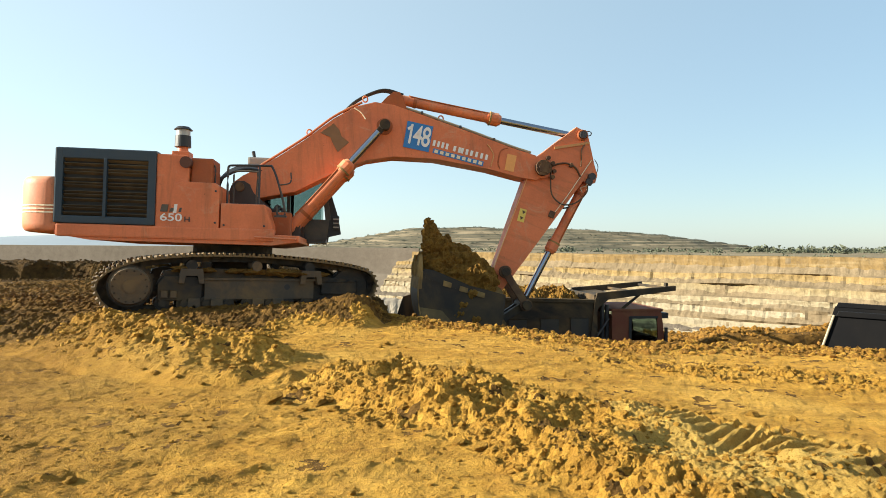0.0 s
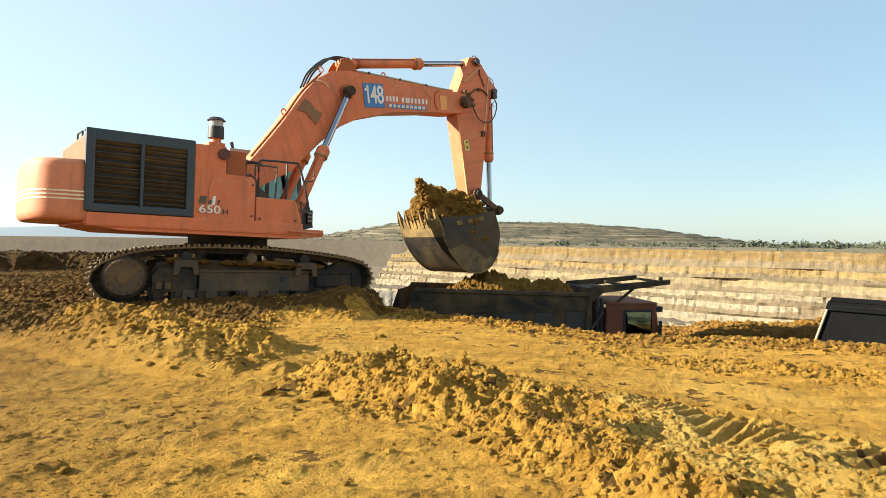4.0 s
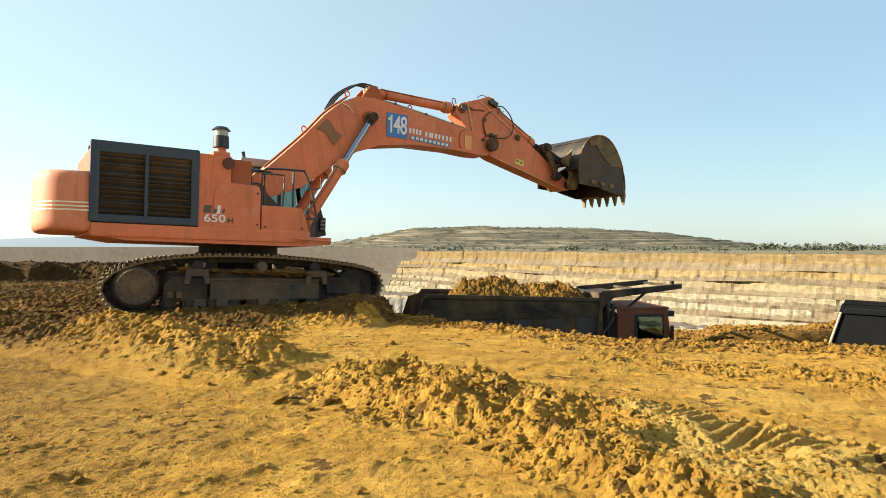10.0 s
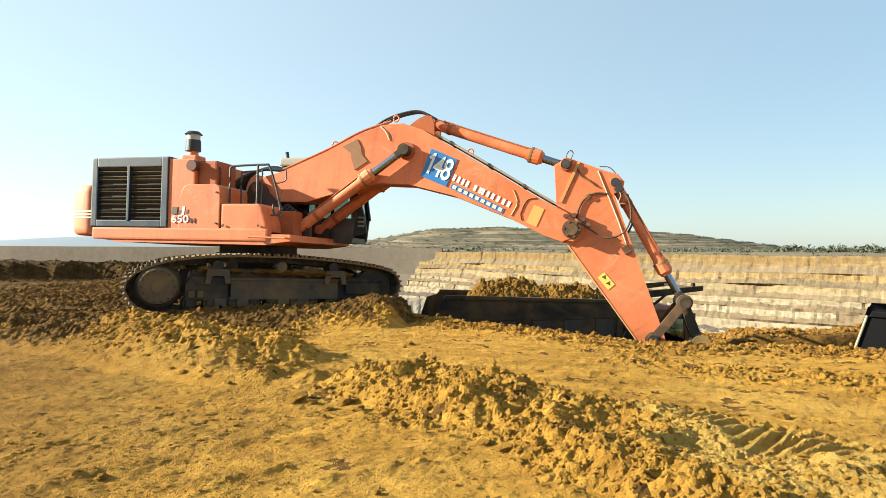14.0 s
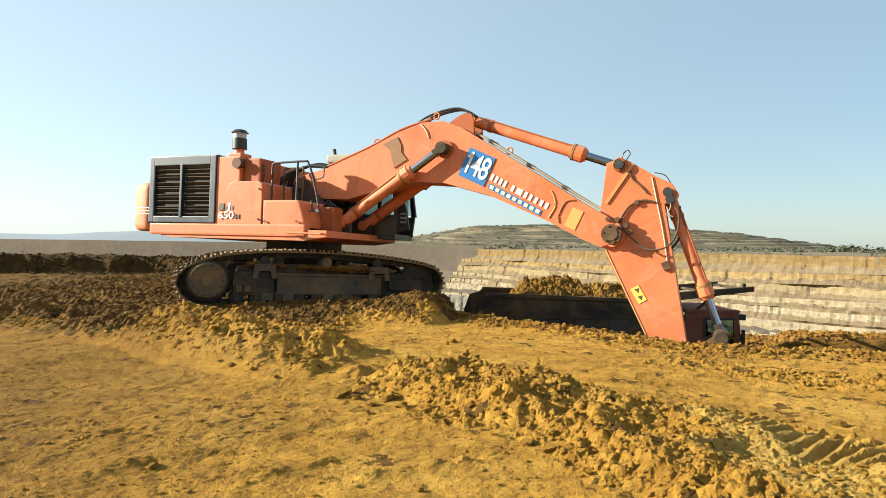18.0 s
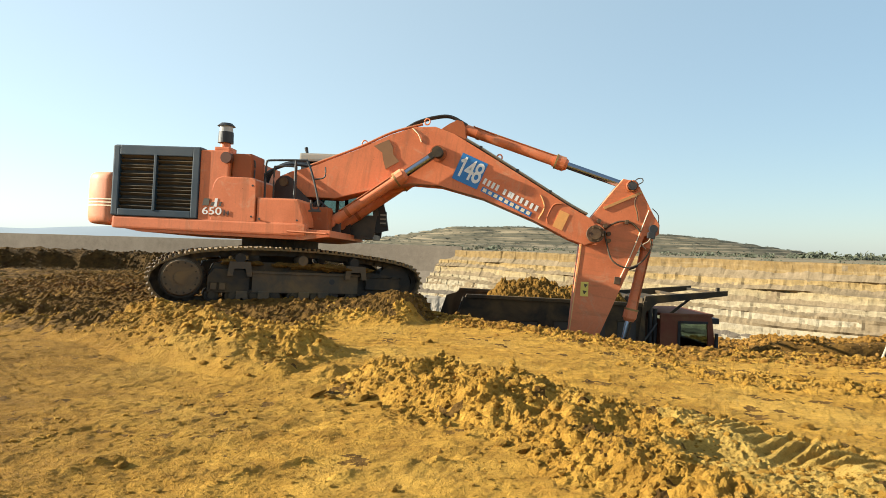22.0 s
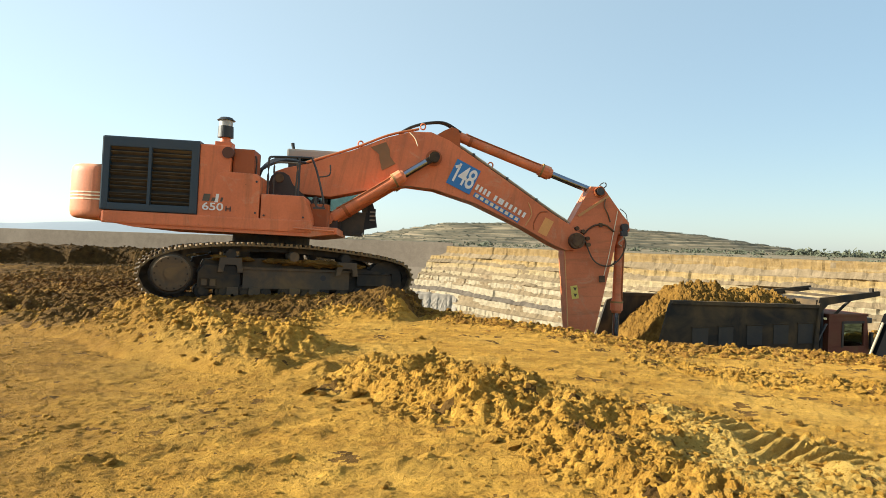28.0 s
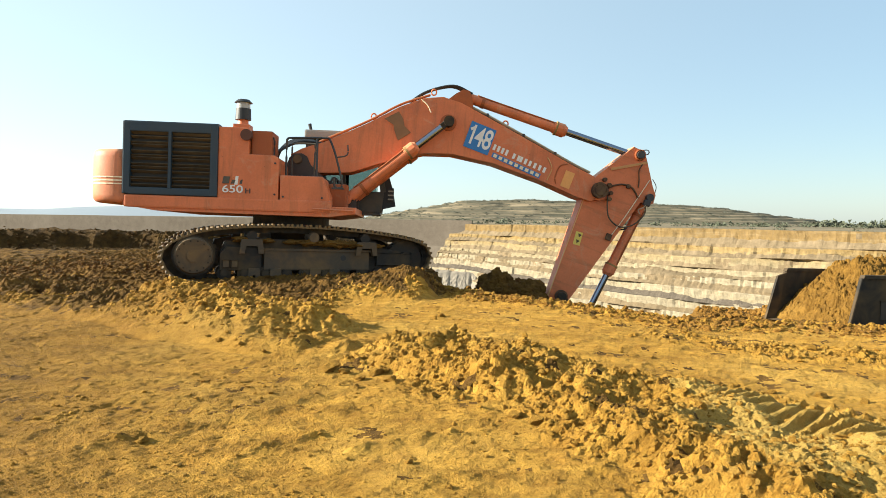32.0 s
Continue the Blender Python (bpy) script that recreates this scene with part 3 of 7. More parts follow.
    rear = ramp01(-x, 1.1, 1.6) * ramp01(y, 11.6, 12.4) * (1 - ramp01(y, 28, 30))
    rear = np.maximum(rear, ramp01(-x, 2.5, 3.1) * ramp01(y + 0.35 * (x + 6), 11.6, 12.2) * (1 - ramp01(y, 28, 30)))
    pile = np.exp(-((x + 1.75) / 0.70) ** 2 - ((y - 13.3) / 0.7) ** 2) * ramp01(-x + 0.25 * fractal(x, y, 0.5, 3, 82), 1.10, 1.38)
    pile2 = np.exp(-((x + 2.9) / 1.0) ** 2 - ((y - 12.9) / 0.5) ** 2)
    specks = ramp01(fractal(x, y, 2.2, 3, 71), 0.22, 0.5) * 0.35 * ramp01(y, 6.5, 7.5)
    broken = np.maximum.reduce([broken, 0.9 * lip, 0.8 * patch, 0.75 * rear, pile, pile2, specks])
    h = h + 0.02 * lip + 0.02 * patch + 0.30 * pile + 0.10 * pile2 + 0.06 * rear * (0.5 + fractal(x, y, 2.5, 3, 81))
    # earth bank behind the machine
    front = y - 24.1 - 0.25 * (x + 12) + 0.5 * fractal(x, y * 0, 1.8, 4, 83)
    h = h + ramp01(front, 0, 0.45) * (1 - ramp01(front, 2.2, 3.2)) * ramp01(-x, 4, 8) * (0.60 + 0.10 * fractal(x, y, 1.6, 5, 84, 0.62) + 0.10 * lumps(x, y, 0.45, 85) + 0.06 * lumps(x, y, 0.2, 86))
    rough = lumps(x, y, 0.15, 3) * 0.075 + lumps(x + 5, y, 0.075, 9) * 0.06 + 0.10 * fractal(x, y, 0.40, 5, 61, 0.64)
    h = h + broken * rough + (1 - broken) * (0.012 * fractal(x, y, 0.09, 2, 63, 0.8) + 0.007 * fractal(x, y, 0.13, 4, 69, 0.72) * (0.35 + 0.65 * ramp01(-x, -0.3, 1.8)) * (0.4 + ramp01(fractal(x, y, 1.2, 3, 70), -0.2, 0.3)) + 0.022 * fractal(x * 0.8 - y * 0.6, (y * 0.8 + x * 0.6) * 0.30, 0.30, 5, 65, 0.66) + 0.008 * lumps(x, y, 0.07, 67) * ramp01(fractal(x, y, 0.9, 3, 68), -0.15, 0.3) + 0.008 * ramp01(fractal(x, y, 1.1, 4, 64), 0.22, 0.5) * lumps(x, y, 0.12, 66))
    # packed near ground keeps shallow drag marks
    drag = fractal(x * 0.35 + y * 0.9, y * 2.4 - x * 0.9, 0.9, 3, 91)
    h = h + (1 - broken) * 0.014 * np.minimum(0, drag + 0.12) * (1 - ramp01(y, 7, 8.5))
    for line in DRAGS:
        dd, pd, sd = along(x, y, line)
        h = h + (0.020 + 0.035 * fractal(x, y, 0.22, 4, 93, 0.65)) * np.exp(-(dd / np.where(sd > 0, 0.03, 0.085)) ** 2)
    # the dug face, the haul floor below it and the deep pit
    face = ramp01(-inside, -0.05, 0.55 + 0.2 * fractal(x, y, 0.8, 3, 95))
    floor = -3.0 + 0.10 * fractal(x, y, 3, 3, 97)
    dl, pl, sl = along(x, y, FAR_LIP)
    floor = floor + np.exp(-(dl / 1.1) ** 10) * (1.78 - 0.22 * (1 - ramp01(x, 8.0, 9.5)) + 0.14 * fractal(x, y, 1.6, 5, 98, 0.6) + 0.10 * lumps(x, y, 0.35, 88))
    deep = ramp01(y - 0.05 * x, 26.5, 32)
    floor = floor * (1 - deep) - 36.0 * deep
    h = h * (1 - face) + floor * face
    calm = np.where(h > -0.6, 1 - ramp01(y, 2.95, 3.3), 0)
    h = h * (1 - calm) - 0.09 * calm
    return h, broken


def far_plain(x, y, h):
    """Beyond the quarry the land comes back to the level of its rim."""
    rim = np.where(x < -15.5, 255 - 0.24 * x, 262 - 0.95 * (x + 16))
    back = ramp01(y - rim, 6, 14)
    return h * (1 - back) + back * (-1.2 + 1.5 * fractal(x, y, 60, 3, 99))


def spread(lo, hi, step, far_lo, far_hi, grow=1.16):
    vals = list(np.arange(lo, hi + 1e-6, step))
    s, v = step, lo
    while v > far_lo:
        s *= grow
        v -= s
        vals.insert(0, v)
    s, v = step, hi
    while v < far_hi:
        s *= grow
        v += s
        vals.append(v)
    return np.array(vals)


def sheet(name, xs, ys, height, mat, smooth=True):
    gx, gy = np.meshgrid(xs, ys)
    gz = height(gx, gy)
    co = np.stack([gx, gy, gz], -1).reshape(-1, 3)
    nx, ny = len(xs), len(ys)
    idx = np.arange(nx * ny).reshape(ny, nx)
    q = np.stack([idx[:-1, :-1], idx[:-1, 1:], idx[1:, 1:], idx[1:, :-1]], -1).reshape(-1, 4)
    me = bpy.data.meshes.new(name)
    me.vertices.add(len(co))
    me.vertices.foreach_set("co", co.ravel())
    me.loops.add(q.size)
    me.loops.foreach_set("vertex_index", q.ravel())
    me.polygons.add(len(q))
    me.polygons.foreach_set("loop_start", np.arange(0, q.size, 4))
    me.polygons.foreach_set("loop_total", np.full(len(q), 4))
    me.update()
    me.validate()
    me.polygons.foreach_set("use_smooth", np.full(len(q), smooth))
    me.materials.append(mat)
    return new(name, me)


def ground_zone(x, y):
    """0 packed ochre, 1 moist brown earth round the machine, 2 pale subsoil turned up by tracks, 3 far scrub land, 4
    dark_damp_soil on the bank.
    """
    edge = 0.9 * fractal(x, y, 1.2, 4, 141)
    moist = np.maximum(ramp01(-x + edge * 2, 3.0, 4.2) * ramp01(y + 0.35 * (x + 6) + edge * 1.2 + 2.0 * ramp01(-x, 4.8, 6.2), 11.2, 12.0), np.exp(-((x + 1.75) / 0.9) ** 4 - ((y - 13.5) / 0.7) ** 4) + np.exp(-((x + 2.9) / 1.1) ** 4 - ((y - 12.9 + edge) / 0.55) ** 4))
    dist, place, side = along(x, y, EDGE)
    dug = (-dist * side < 0.12 + 0.3 * edge) & (y < 40)
    cb, pcb, scb = along(x, y, B_BACK)
    fb, pfb, sfb = along(x, y, B_FOOT)
    inner, front = -cb * scb + 0.3 * edge, fb * sfb
    pale = ramp01(x + edge, 0.95, 1.7) * ramp01(inner, 0.0, 0.15) * ramp01(front + 0.5 * edge, 0.35, 0.6) * (y < 7.5)
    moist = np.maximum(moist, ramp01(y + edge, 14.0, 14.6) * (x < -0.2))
    front = y - 24.1 - 0.25 * (x + 12) + 0.5 * fractal(x, y * 0, 1.8, 4, 83)
    bank = (front + 1.2 * edge > -0.9) & (front < 3.2) & (x < -3.5)
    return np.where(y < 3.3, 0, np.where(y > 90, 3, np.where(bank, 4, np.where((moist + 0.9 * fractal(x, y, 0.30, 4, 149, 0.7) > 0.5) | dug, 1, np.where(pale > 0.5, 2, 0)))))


def ground_z(x, y):
    a, b = np.array([float(x)]), np.array([float(y)])
    return float(ground_height(a, b)[0][0])


XS = spread(-12.5, 7.0, 0.0245, -2600, 2600, 1.05)
YS = [3.3]
while YS[-1] < 27.0:
    YS.append(YS[-1] + 0.0048 * YS[-1])
step = YS[-1] - YS[-2]
while YS[-1] < 4300:
    step *= 1.07
    YS.append(YS[-1] + step)
YS = np.array([-400, -150, -60, -25, -10, -4, -1, 0.5, 1.5, 2.2, 2.7, 3.0, *YS])
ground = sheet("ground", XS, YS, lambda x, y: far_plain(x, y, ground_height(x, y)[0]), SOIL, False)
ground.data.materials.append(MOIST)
ground.data.materials.append(PALE_SUBSOIL)
ground.data.materials.append(SCRUB_LAND)
ground.data.materials.append(DARK_DAMP)
mx, my = np.meshgrid((XS[1:] + XS[:-1]) / 2, (YS[1:] + YS[:-1]) / 2)
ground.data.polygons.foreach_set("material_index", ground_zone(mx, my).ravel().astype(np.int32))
tagged(ground, "packed ochre mine ground with windrows and machine-track prints", "ground", kind="structure")


def grit(name, count, seed, mat, label):
    """Fine crumbs, eight-sided, lying thick in drifts and streaks on the packed ground."""
    rng = np.random.RandomState(seed)
    y = 3.5 + 4.6 * rng.uniform(0, 1, count * 3) ** 1.3
    x = rng.uniform(-0.86, 0.78, count * 3) * y
    drift = fractal(x * 0.8 - y * 0.6, (y * 0.8 + x * 0.6) * 0.4, 0.5, 4, 201) + 0.5 * fractal(x, y, 1.5, 2, 203)
    keep = rng.uniform(0, 1, count * 3) < np.clip(0.32 + 0.3 * ramp01(-x, 0.4, 2.2) + 1.0 * drift, 0.12, 1)
    x, y = x[keep][:count], y[keep][:count]
    n = len(x)
    z, _ = ground_height(x, y)
    r = 0.0022 + 0.006 * rng.uniform(0, 1, n) ** 4
    oct_v = np.array([(1, 0, 0), (0, 1, 0), (-1, 0, 0), (0, -1, 0), (0, 0, 0.9), (0, 0, -0.6)])
    oct_f = np.array([(0, 1, 4), (1, 2, 4), (2, 3, 4), (3, 0, 4), (1, 0, 5), (2, 1, 5), (3, 2, 5), (0, 3, 5)])
    v = oct_v[None] * rng.uniform(0.6, 1.4, (n, 6, 1)) * r[:, None, None]
    a = rng.uniform(0, 6.28, n)
    c, s = np.cos(a)[:, None], np.sin(a)[:, None]
    co = np.stack([v[..., 0] * c - v[..., 1] * s + x[:, None], v[..., 0] * s + v[..., 1] * c + y[:, None], v[..., 2] + z[:, None] + 0.2 * r[:, None]], -1).reshape(-1, 3)
    f = (oct_f[None] + 6 * np.arange(n)[:, None, None]).reshape(-1, 3)
    me = bpy.data.meshes.new(name)
    me.from_pydata(co.tolist(), [], f.tolist())
    me.materials.append(mat)
    return tagged(new(name, me), label, "soil grit", kind="stuff")


def clod_mesh(name, seed, mat, sub=1):
    rng = random.Random(seed)
    bm = bmesh.new()
    bmesh.ops.create_icosphere(bm, subdivisions=sub, radius=1)
    for v in bm.verts:
        v.co = v.co * (rng.uniform(0.5, 1.25) if sub == 1 else 0.9 + 0.55 * noise.noise(v.co * 1.3 + Vector((seed, 0, 0))) + rng.uniform(-0.1, 0.1))
        v.co.z *= 0.75
    return mesh_of(name, bm, mat)


def scatter(name, count, seed, pick, mat, label, category, flat=False):
    """Loose clods lying on the ground, joined into one mesh."""
    rng = np.random.RandomState(seed)
    shapes = []
    for k in range(9):
        me = clod_mesh("tmp", seed * 10 + k, mat)
        shapes.append((np.array([v.co[:] for v in me.vertices]), np.array([p.vertices[:] for p in me.polygons])))
        bpy.data.meshes.remove(me)
    x, y, r = pick(rng, count)
    z, _ = ground_height(x, y)
    verts, faces, base = [], [], 0
    for i in range(len(x)):
        v, f = shapes[rng.randint(len(shapes))]
        a = rng.uniform(0, 6.28)
        c, s = math.cos(a), math.sin(a)
        w = v * r[i] * rng.uniform(0.75, 1.3, 3)
        w = np.stack([w[:, 0] * c - w[:, 1] * s + x[i], w[:, 0] * s + w[:, 1] * c + y[i], w[:, 2] + z[i] + 0.18 * r[i]], -1)
        verts.append(w)
        faces.append(f + base)
        base += len(v)
    me = bpy.data.meshes.new(name)
    me.from_pydata(np.concatenate(verts).tolist(), [], np.concatenate(faces).tolist())
    me.materials.append(mat)
    return tagged(new(name, me), label, category, kind="stuff")


def broken_ground(rng, count):
    x, y = rng.uniform(-9, 8, count * 9), rng.uniform(3.6, 15.5, count * 9)
    h, b = ground_height(x, y)
    keep = (ground_zone(x, y) != 1) & (rng.uniform(0, 1, len(x)) < b ** 1.5 * np.clip(7.0 / y, 0.35, 1.2)) & (h > -0.5)
    x, y = x[keep][:count], y[keep][:count]
    return x, y, (0.008 + 0.040 * rng.uniform(0, 1, len(x)) ** 4) * np.clip(y / 7.0, 0.75, 1.1)


def open_ground(rng, count):
    x, y = rng.uniform(-7, 7, count), rng.uniform(3.6, 11.5, count)
    h, b = ground_height(x, y)
    keep = (h > -0.5)
    return x[keep], y[keep], 0.003 + 0.018 * rng.uniform(0, 1, keep.sum()) ** 9


def far_bank(rng, count):
    """Clods on the bank past the haul road."""
    x, y = rng.uniform(6.3, 17.8, count), 22.1 + rng.normal(0, 0.55, count)
    return x, y, 0.02 + 0.08 * rng.uniform(0, 1, len(x)) ** 3


def lip_ground(rng, count):
    x, y = rng.uniform(-3, 9, count * 12), rng.uniform(8.5, 16, count * 12)
    dist, place, side = along(x, y, EDGE)
    inside = -dist * side
    keep = (np.exp(-((inside - 0.55) / 0.42) ** 2) * (0.35 + ramp01(fractal(x, y, 0.9, 3, 171), -0.2, 0.3)) > rng.uniform(0, 1.2, len(x))) & (inside > 0.15)
    x, y = x[keep][:count], y[keep][:count]
    return x, y, 0.010 + 0.05 * rng.uniform(0, 1, len(x)) ** 3


scatter("lip_clods", 5000, 9, lip_ground, LIP_SOIL, "moist brown clods along the lip of the cut", "soil clods")
def moist_ground(rng, count):
    x, y = rng.uniform(-13, -0.5, count * 3), rng.uniform(10, 24, count * 3)
    h, b = ground_height(x, y)
    keep = (ground_zone(x, y) == 1) & (h > -0.5) & (rng.uniform(0, 1, len(x)) < b)
    x, y = x[keep][:count], y[keep][:count]
    return x, y, 0.012 + 0.06 * rng.uniform(0, 1, len(x)) ** 3


scatter("moist_clods", 6000, 10, moist_ground, MOIST, "dark moist soil clods round the tracks", "soil clods")
scatter("bank_clods", 3500, 8, far_bank, LIP_SOIL, "brown soil clods on the bank past the haul road", "soil clods")


def back_bank(rng, count):
    x = rng.uniform(-24, -4.5, count)
    return x, 24.2 + 0.25 * (x + 12) + rng.normal(0, 0.55, count), 0.02 + 0.06 * rng.uniform(0, 1, count) ** 3


scatter("bank_clods", 3500, 12, back_bank, DARK_DAMP, "dark soil clods on the earth bank behind the machine", "soil clods")
scatter("soil_clods", 14000, 5, broken_ground, CLODS, "loose ochre soil clods on the windrows", "soil clods")
grit("soil_grit", 30000, 7, CLODS, "fine ochre grit drifted over packed ground")
scatter("soil_crumbs", 7000, 6, open_ground, CLODS, "small crumbs of soil on packed ground", "soil crumbs")


def near_crumbs(rng, count):
    y = 3.6 + 3.2 * rng.uniform(0, 1, count * 2) ** 1.4
    x = rng.uniform(-0.75, 0.1, count * 2) * y
    keep = rng.uniform(0, 1, count * 2) < np.clip(0.25 + 1.3 * fractal(x, y, 0.7, 4, 73), 0.05, 1)
    x, y = x[keep][:count], y[keep][:count]
    return x, y, 0.004 + 0.024 * rng.uniform(0, 1, len(x)) ** 7


scatter("soil_crumbs", 1600, 16, near_crumbs, CLODS, "crumbs and small clods strewn over packed ground", "soil crumbs")
CLOD_MESHES = [clod_mesh("soil_clod", 300 + k, CLODS, 2) for k in range(8)]
CLOD_RNG = random.Random(9)


def clod(x, y, r, flat=0.8):
    """One larger lump of earth lying where it rolled to."""
    r = 0.72 * r
    ob = new("soil_clod", CLOD_RNG.choice(CLOD_MESHES))
    ob.matrix_basis = Matrix.Translation((x, y, ground_z(x, y) + 0.35 * r)) @ pose(0, 0, 0, CLOD_RNG.uniform(-25, 25), CLOD_RNG.uniform(-25, 25), CLOD_RNG.uniform(0, 360)) @ Matrix.Diagonal((r * CLOD_RNG.uniform(0.9, 1.5), r, r * flat, 1))
    return tagged(ob, "angular lump of dry ochre soil on packed ground", "soil clod", "loose soil clods")


for spot in ((-1.70, 6.60, 0.13), (-1.52, 6.45, 0.08), (-1.33, 6.30, 0.07), (-1.20, 6.48, 0.10), (-1.02, 6.22, 0.09), (-2.48, 4.40, 0.055), (-0.85, 10.2, 0.09), (-0.92, 9.9, 0.05), (-1.30, 6.0, 0.05), (-0.55, 5.75, 0.07), (0.15, 5.25, 0.07), (0.32, 5.10, 0.09), (0.55, 5.05, 0.06), (-3.3, 7.55, 0.06), (-2.95, 7.35, 0.05), (-2.6, 7.15, 0.05), (2.3, 6.45, 0.07), (2.6, 6.35, 0.06), (3.0, 6.25, 0.07), (3.3, 6.1, 0.06), (2.0, 6.5, 0.06), (3.4, 8.6, 0.08), (3.9, 8.4, 0.09), (4.4, 8.3, 0.08), (4.8, 8.0, 0.09), (1.5, 7.9, 0.05), (0.9, 11.9, 0.12), (1.9, 11.4, 0.11), (2.7, 10.7, 0.1), (3.5, 10.5, 0.1), (4.6, 10.8, 0.1), (5.7, 10.3, 0.09), (6.3, 9.9, 0.1), (-0.2, 12.9, 0.13), (-1.0, 13.6, 0.12)):
    clod(*spot)


# ---- the quarry round the bench ----
def terraces(name, line, top, drop, steps, mat, talus, label, seed, run=1.2, corner=0.0, ragged=1.0, n=40):
    """A stepped face along a polyline: upright jointed beds, each over a slope of rubble, uneven along the way."""
    pts = smooth_line([(x, y, 0) for x, y in line], n)
    rng = random.Random(seed)
    prof = [(14.0, 0.0, 0.0)]
    z, out = 0.0, 0.0
    for k in range(steps):
        hgt = drop / steps * rng.uniform(0.75, 1.25) * (1.7 if k == 0 else 0.96)
        prof += [(-out, z, 0.10), (-out - 0.12, z - hgt * 0.12, 0.15), (-out - 0.22, z - hgt * 0.42, 0.2), (-out - 0.30, z - hgt * 0.62, 1.0)]
        z -= hgt
        out += run * rng.uniform(0.7, 1.4) + 0.45
        prof.append((-out + 0.25, z + 0.02, 0.15))
    bm = bmesh.new()
    rows = []
    acc = 0.0
    for i, p in enumerate(pts):
        d = (pts[min(i + 1, len(pts) - 1)] - pts[max(i - 1, 0)]).normalized()
        nrm = Vector((-d.y, d.x, 0))
        acc += (p - pts[i - 1]).length if i else 0
        row = []
        for k, (o, h, loose) in enumerate(prof):
            bed = (k - 1) // 5
            block = noise.cell((acc / (2.2 + 1.8 * noise.cell((bed * 7.3, seed, 0))) + bed * 5.1, bed * 3.7, seed)) - 0.5
            wob = ragged * (noise.noise((acc * 0.05, bed * 3.1, seed)) * 1.5 + noise.noise((acc * 0.6, k * 0.7, seed)) * 0.35 + 0.22 * block) if k else 0
            zw = ragged * (noise.noise((acc * 0.03, bed * 1.7, seed + 9)) * 0.6 + loose * (0.65 * noise.noise((acc * 0.12, bed * 2.3, seed + 4)) + 0.45 * noise.noise((acc * 0.7, bed * 1.3, seed + 5)))) - ragged * 1.6 * min(1, max(0, (acc - 22) / 45)) * min(1, max(0, bed / 5))
            row.append(bm.verts.new(p + nrm * (o + wob) + Vector((0, 0, top + h + (zw if 0 < k < len(prof) - 1 else 0)))))
        rows.append(row)
    for a, b in zip(rows, rows[1:]):
        for k in range(len(prof) - 1):
            if a[k].co.z - top < -1 and (a[k].co - rows[0][0].co).xy.length - 12 < corner * (top - a[k].co.z):
                continue
            f = bm.faces.new((a[k], a[k + 1], b[k + 1], b[k]))
            bed = max(0, (k - 1) // 5)
            mid = (a[k].co + b[k + 1].co) / 2
            spilt = noise.noise((mid.x * 0.16, bed * 0.9, seed + 2)) + 0.35 * noise.noise((mid.x * 0.9, k * 0.8, seed + 6)) > (0.42 if bed else 0.62)
            f.material_index = 2 if bed == 5 and k % 5 in (0, 4) else 1 if k % 5 in (0, 4) or spilt else 0
    me = mesh_of(name, bm, mat)
    me.materials.append(talus)
    me.materials.append(SHADOW_LINE if talus is TALUS else talus)
    ob = new(name, me)
    return tagged(ob, label, "quarry wall", kind="structure")


terraces("backdrop_quarry_face", [(-17, 263), (-6, 252), (30, 214), (80, 164), (130, 118), (230, 40)], -0.3, 36, 13, STRATA, TALUS, "stepped pale limestone quarry face with yellow-brown cap", 3, 1.5, 0.75, 1.0, 110)
terraces("backdrop_shaded_face", [(-420, 350), (-200, 302), (-90, 280), (-40, 268), (-9.5, 258)], 0.9, 34, 3, GREY_FACE, GREY_FACE, "quarry face with shade and haze put into its grey-brown colour", 8, 2.0, 0.0, 0.05)


def spoil_height(x, y):
    """Pale tip of spoil slumping at the corner of the two faces."""
    crest = -17.9 - 1.5 * np.maximum(0, x + 6.5) + 0.5 * fractal(x, y * 0, 3.0, 3, 42)
    return np.maximum(crest - 1.05 * np.maximum(0, 236 - y) ** 0.95 + ramp01(236 - y, 0, 2) * (1.3 * fractal(x, y * 0.12, 2.2, 4, 41) + 0.5 * fractal(x, y, 0.8, 3, 43)), -37)


spoil = sheet("backdrop_spoil", np.linspace(-34, 8, 130), np.linspace(214, 250, 60), spoil_height, PALE_SPOIL, False)
tagged(spoil, "pale grey spoil tip slumped against the quarry corner", "spoil tip", kind="structure")


def mesa_height(x, y):
    u = (x - 105) / 300
    edge = 0.06 * fractal(x, y, 90, 4, 3)
    prof = np.interp(u + edge, [-1.0, -0.86, -0.66, -0.50, -0.20, 0.30, 0.62, 0.80, 1.05, 1.5], [0, 0.26, 0.62, 0.90, 1.0, 0.90, 0.72, 0.46, 0.12, 0])
    front = ramp01(y + 40 * edge * 6, 690, 880)
    h = 31 * prof * (0.15 * ramp01(y, 650, 700) + 0.85 * front)
    q = h / 3.2 + 0.5 * fractal(x, y * 1.5, 95, 3, 5) + 0.12 * fractal(x, y, 22, 3, 6)
    st = (np.floor(q) + ramp01(q - np.floor(q), 0.30, 0.62)) * 3.2
    return -3 + np.maximum(0.2 * h + 0.8 * st, 0) + 0.8 * fractal(x, y, 14, 3, 8) * ramp01(h, 0.5, 3)


mesa = sheet("backdrop_mesa", np.linspace(-260, 640, 300), np.linspace(620, 1050, 240), mesa_height, HILL, False)
tagged(mesa, "flat-topped layered hill with scrub, far off", "hill", kind="structure")
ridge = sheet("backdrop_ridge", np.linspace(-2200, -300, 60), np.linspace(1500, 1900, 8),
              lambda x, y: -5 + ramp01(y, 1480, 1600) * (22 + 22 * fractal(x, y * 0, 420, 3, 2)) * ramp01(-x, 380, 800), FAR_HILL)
tagged(ridge, "low hills on the horizon, tinted blue-grey for haze", "hills", kind="structure")


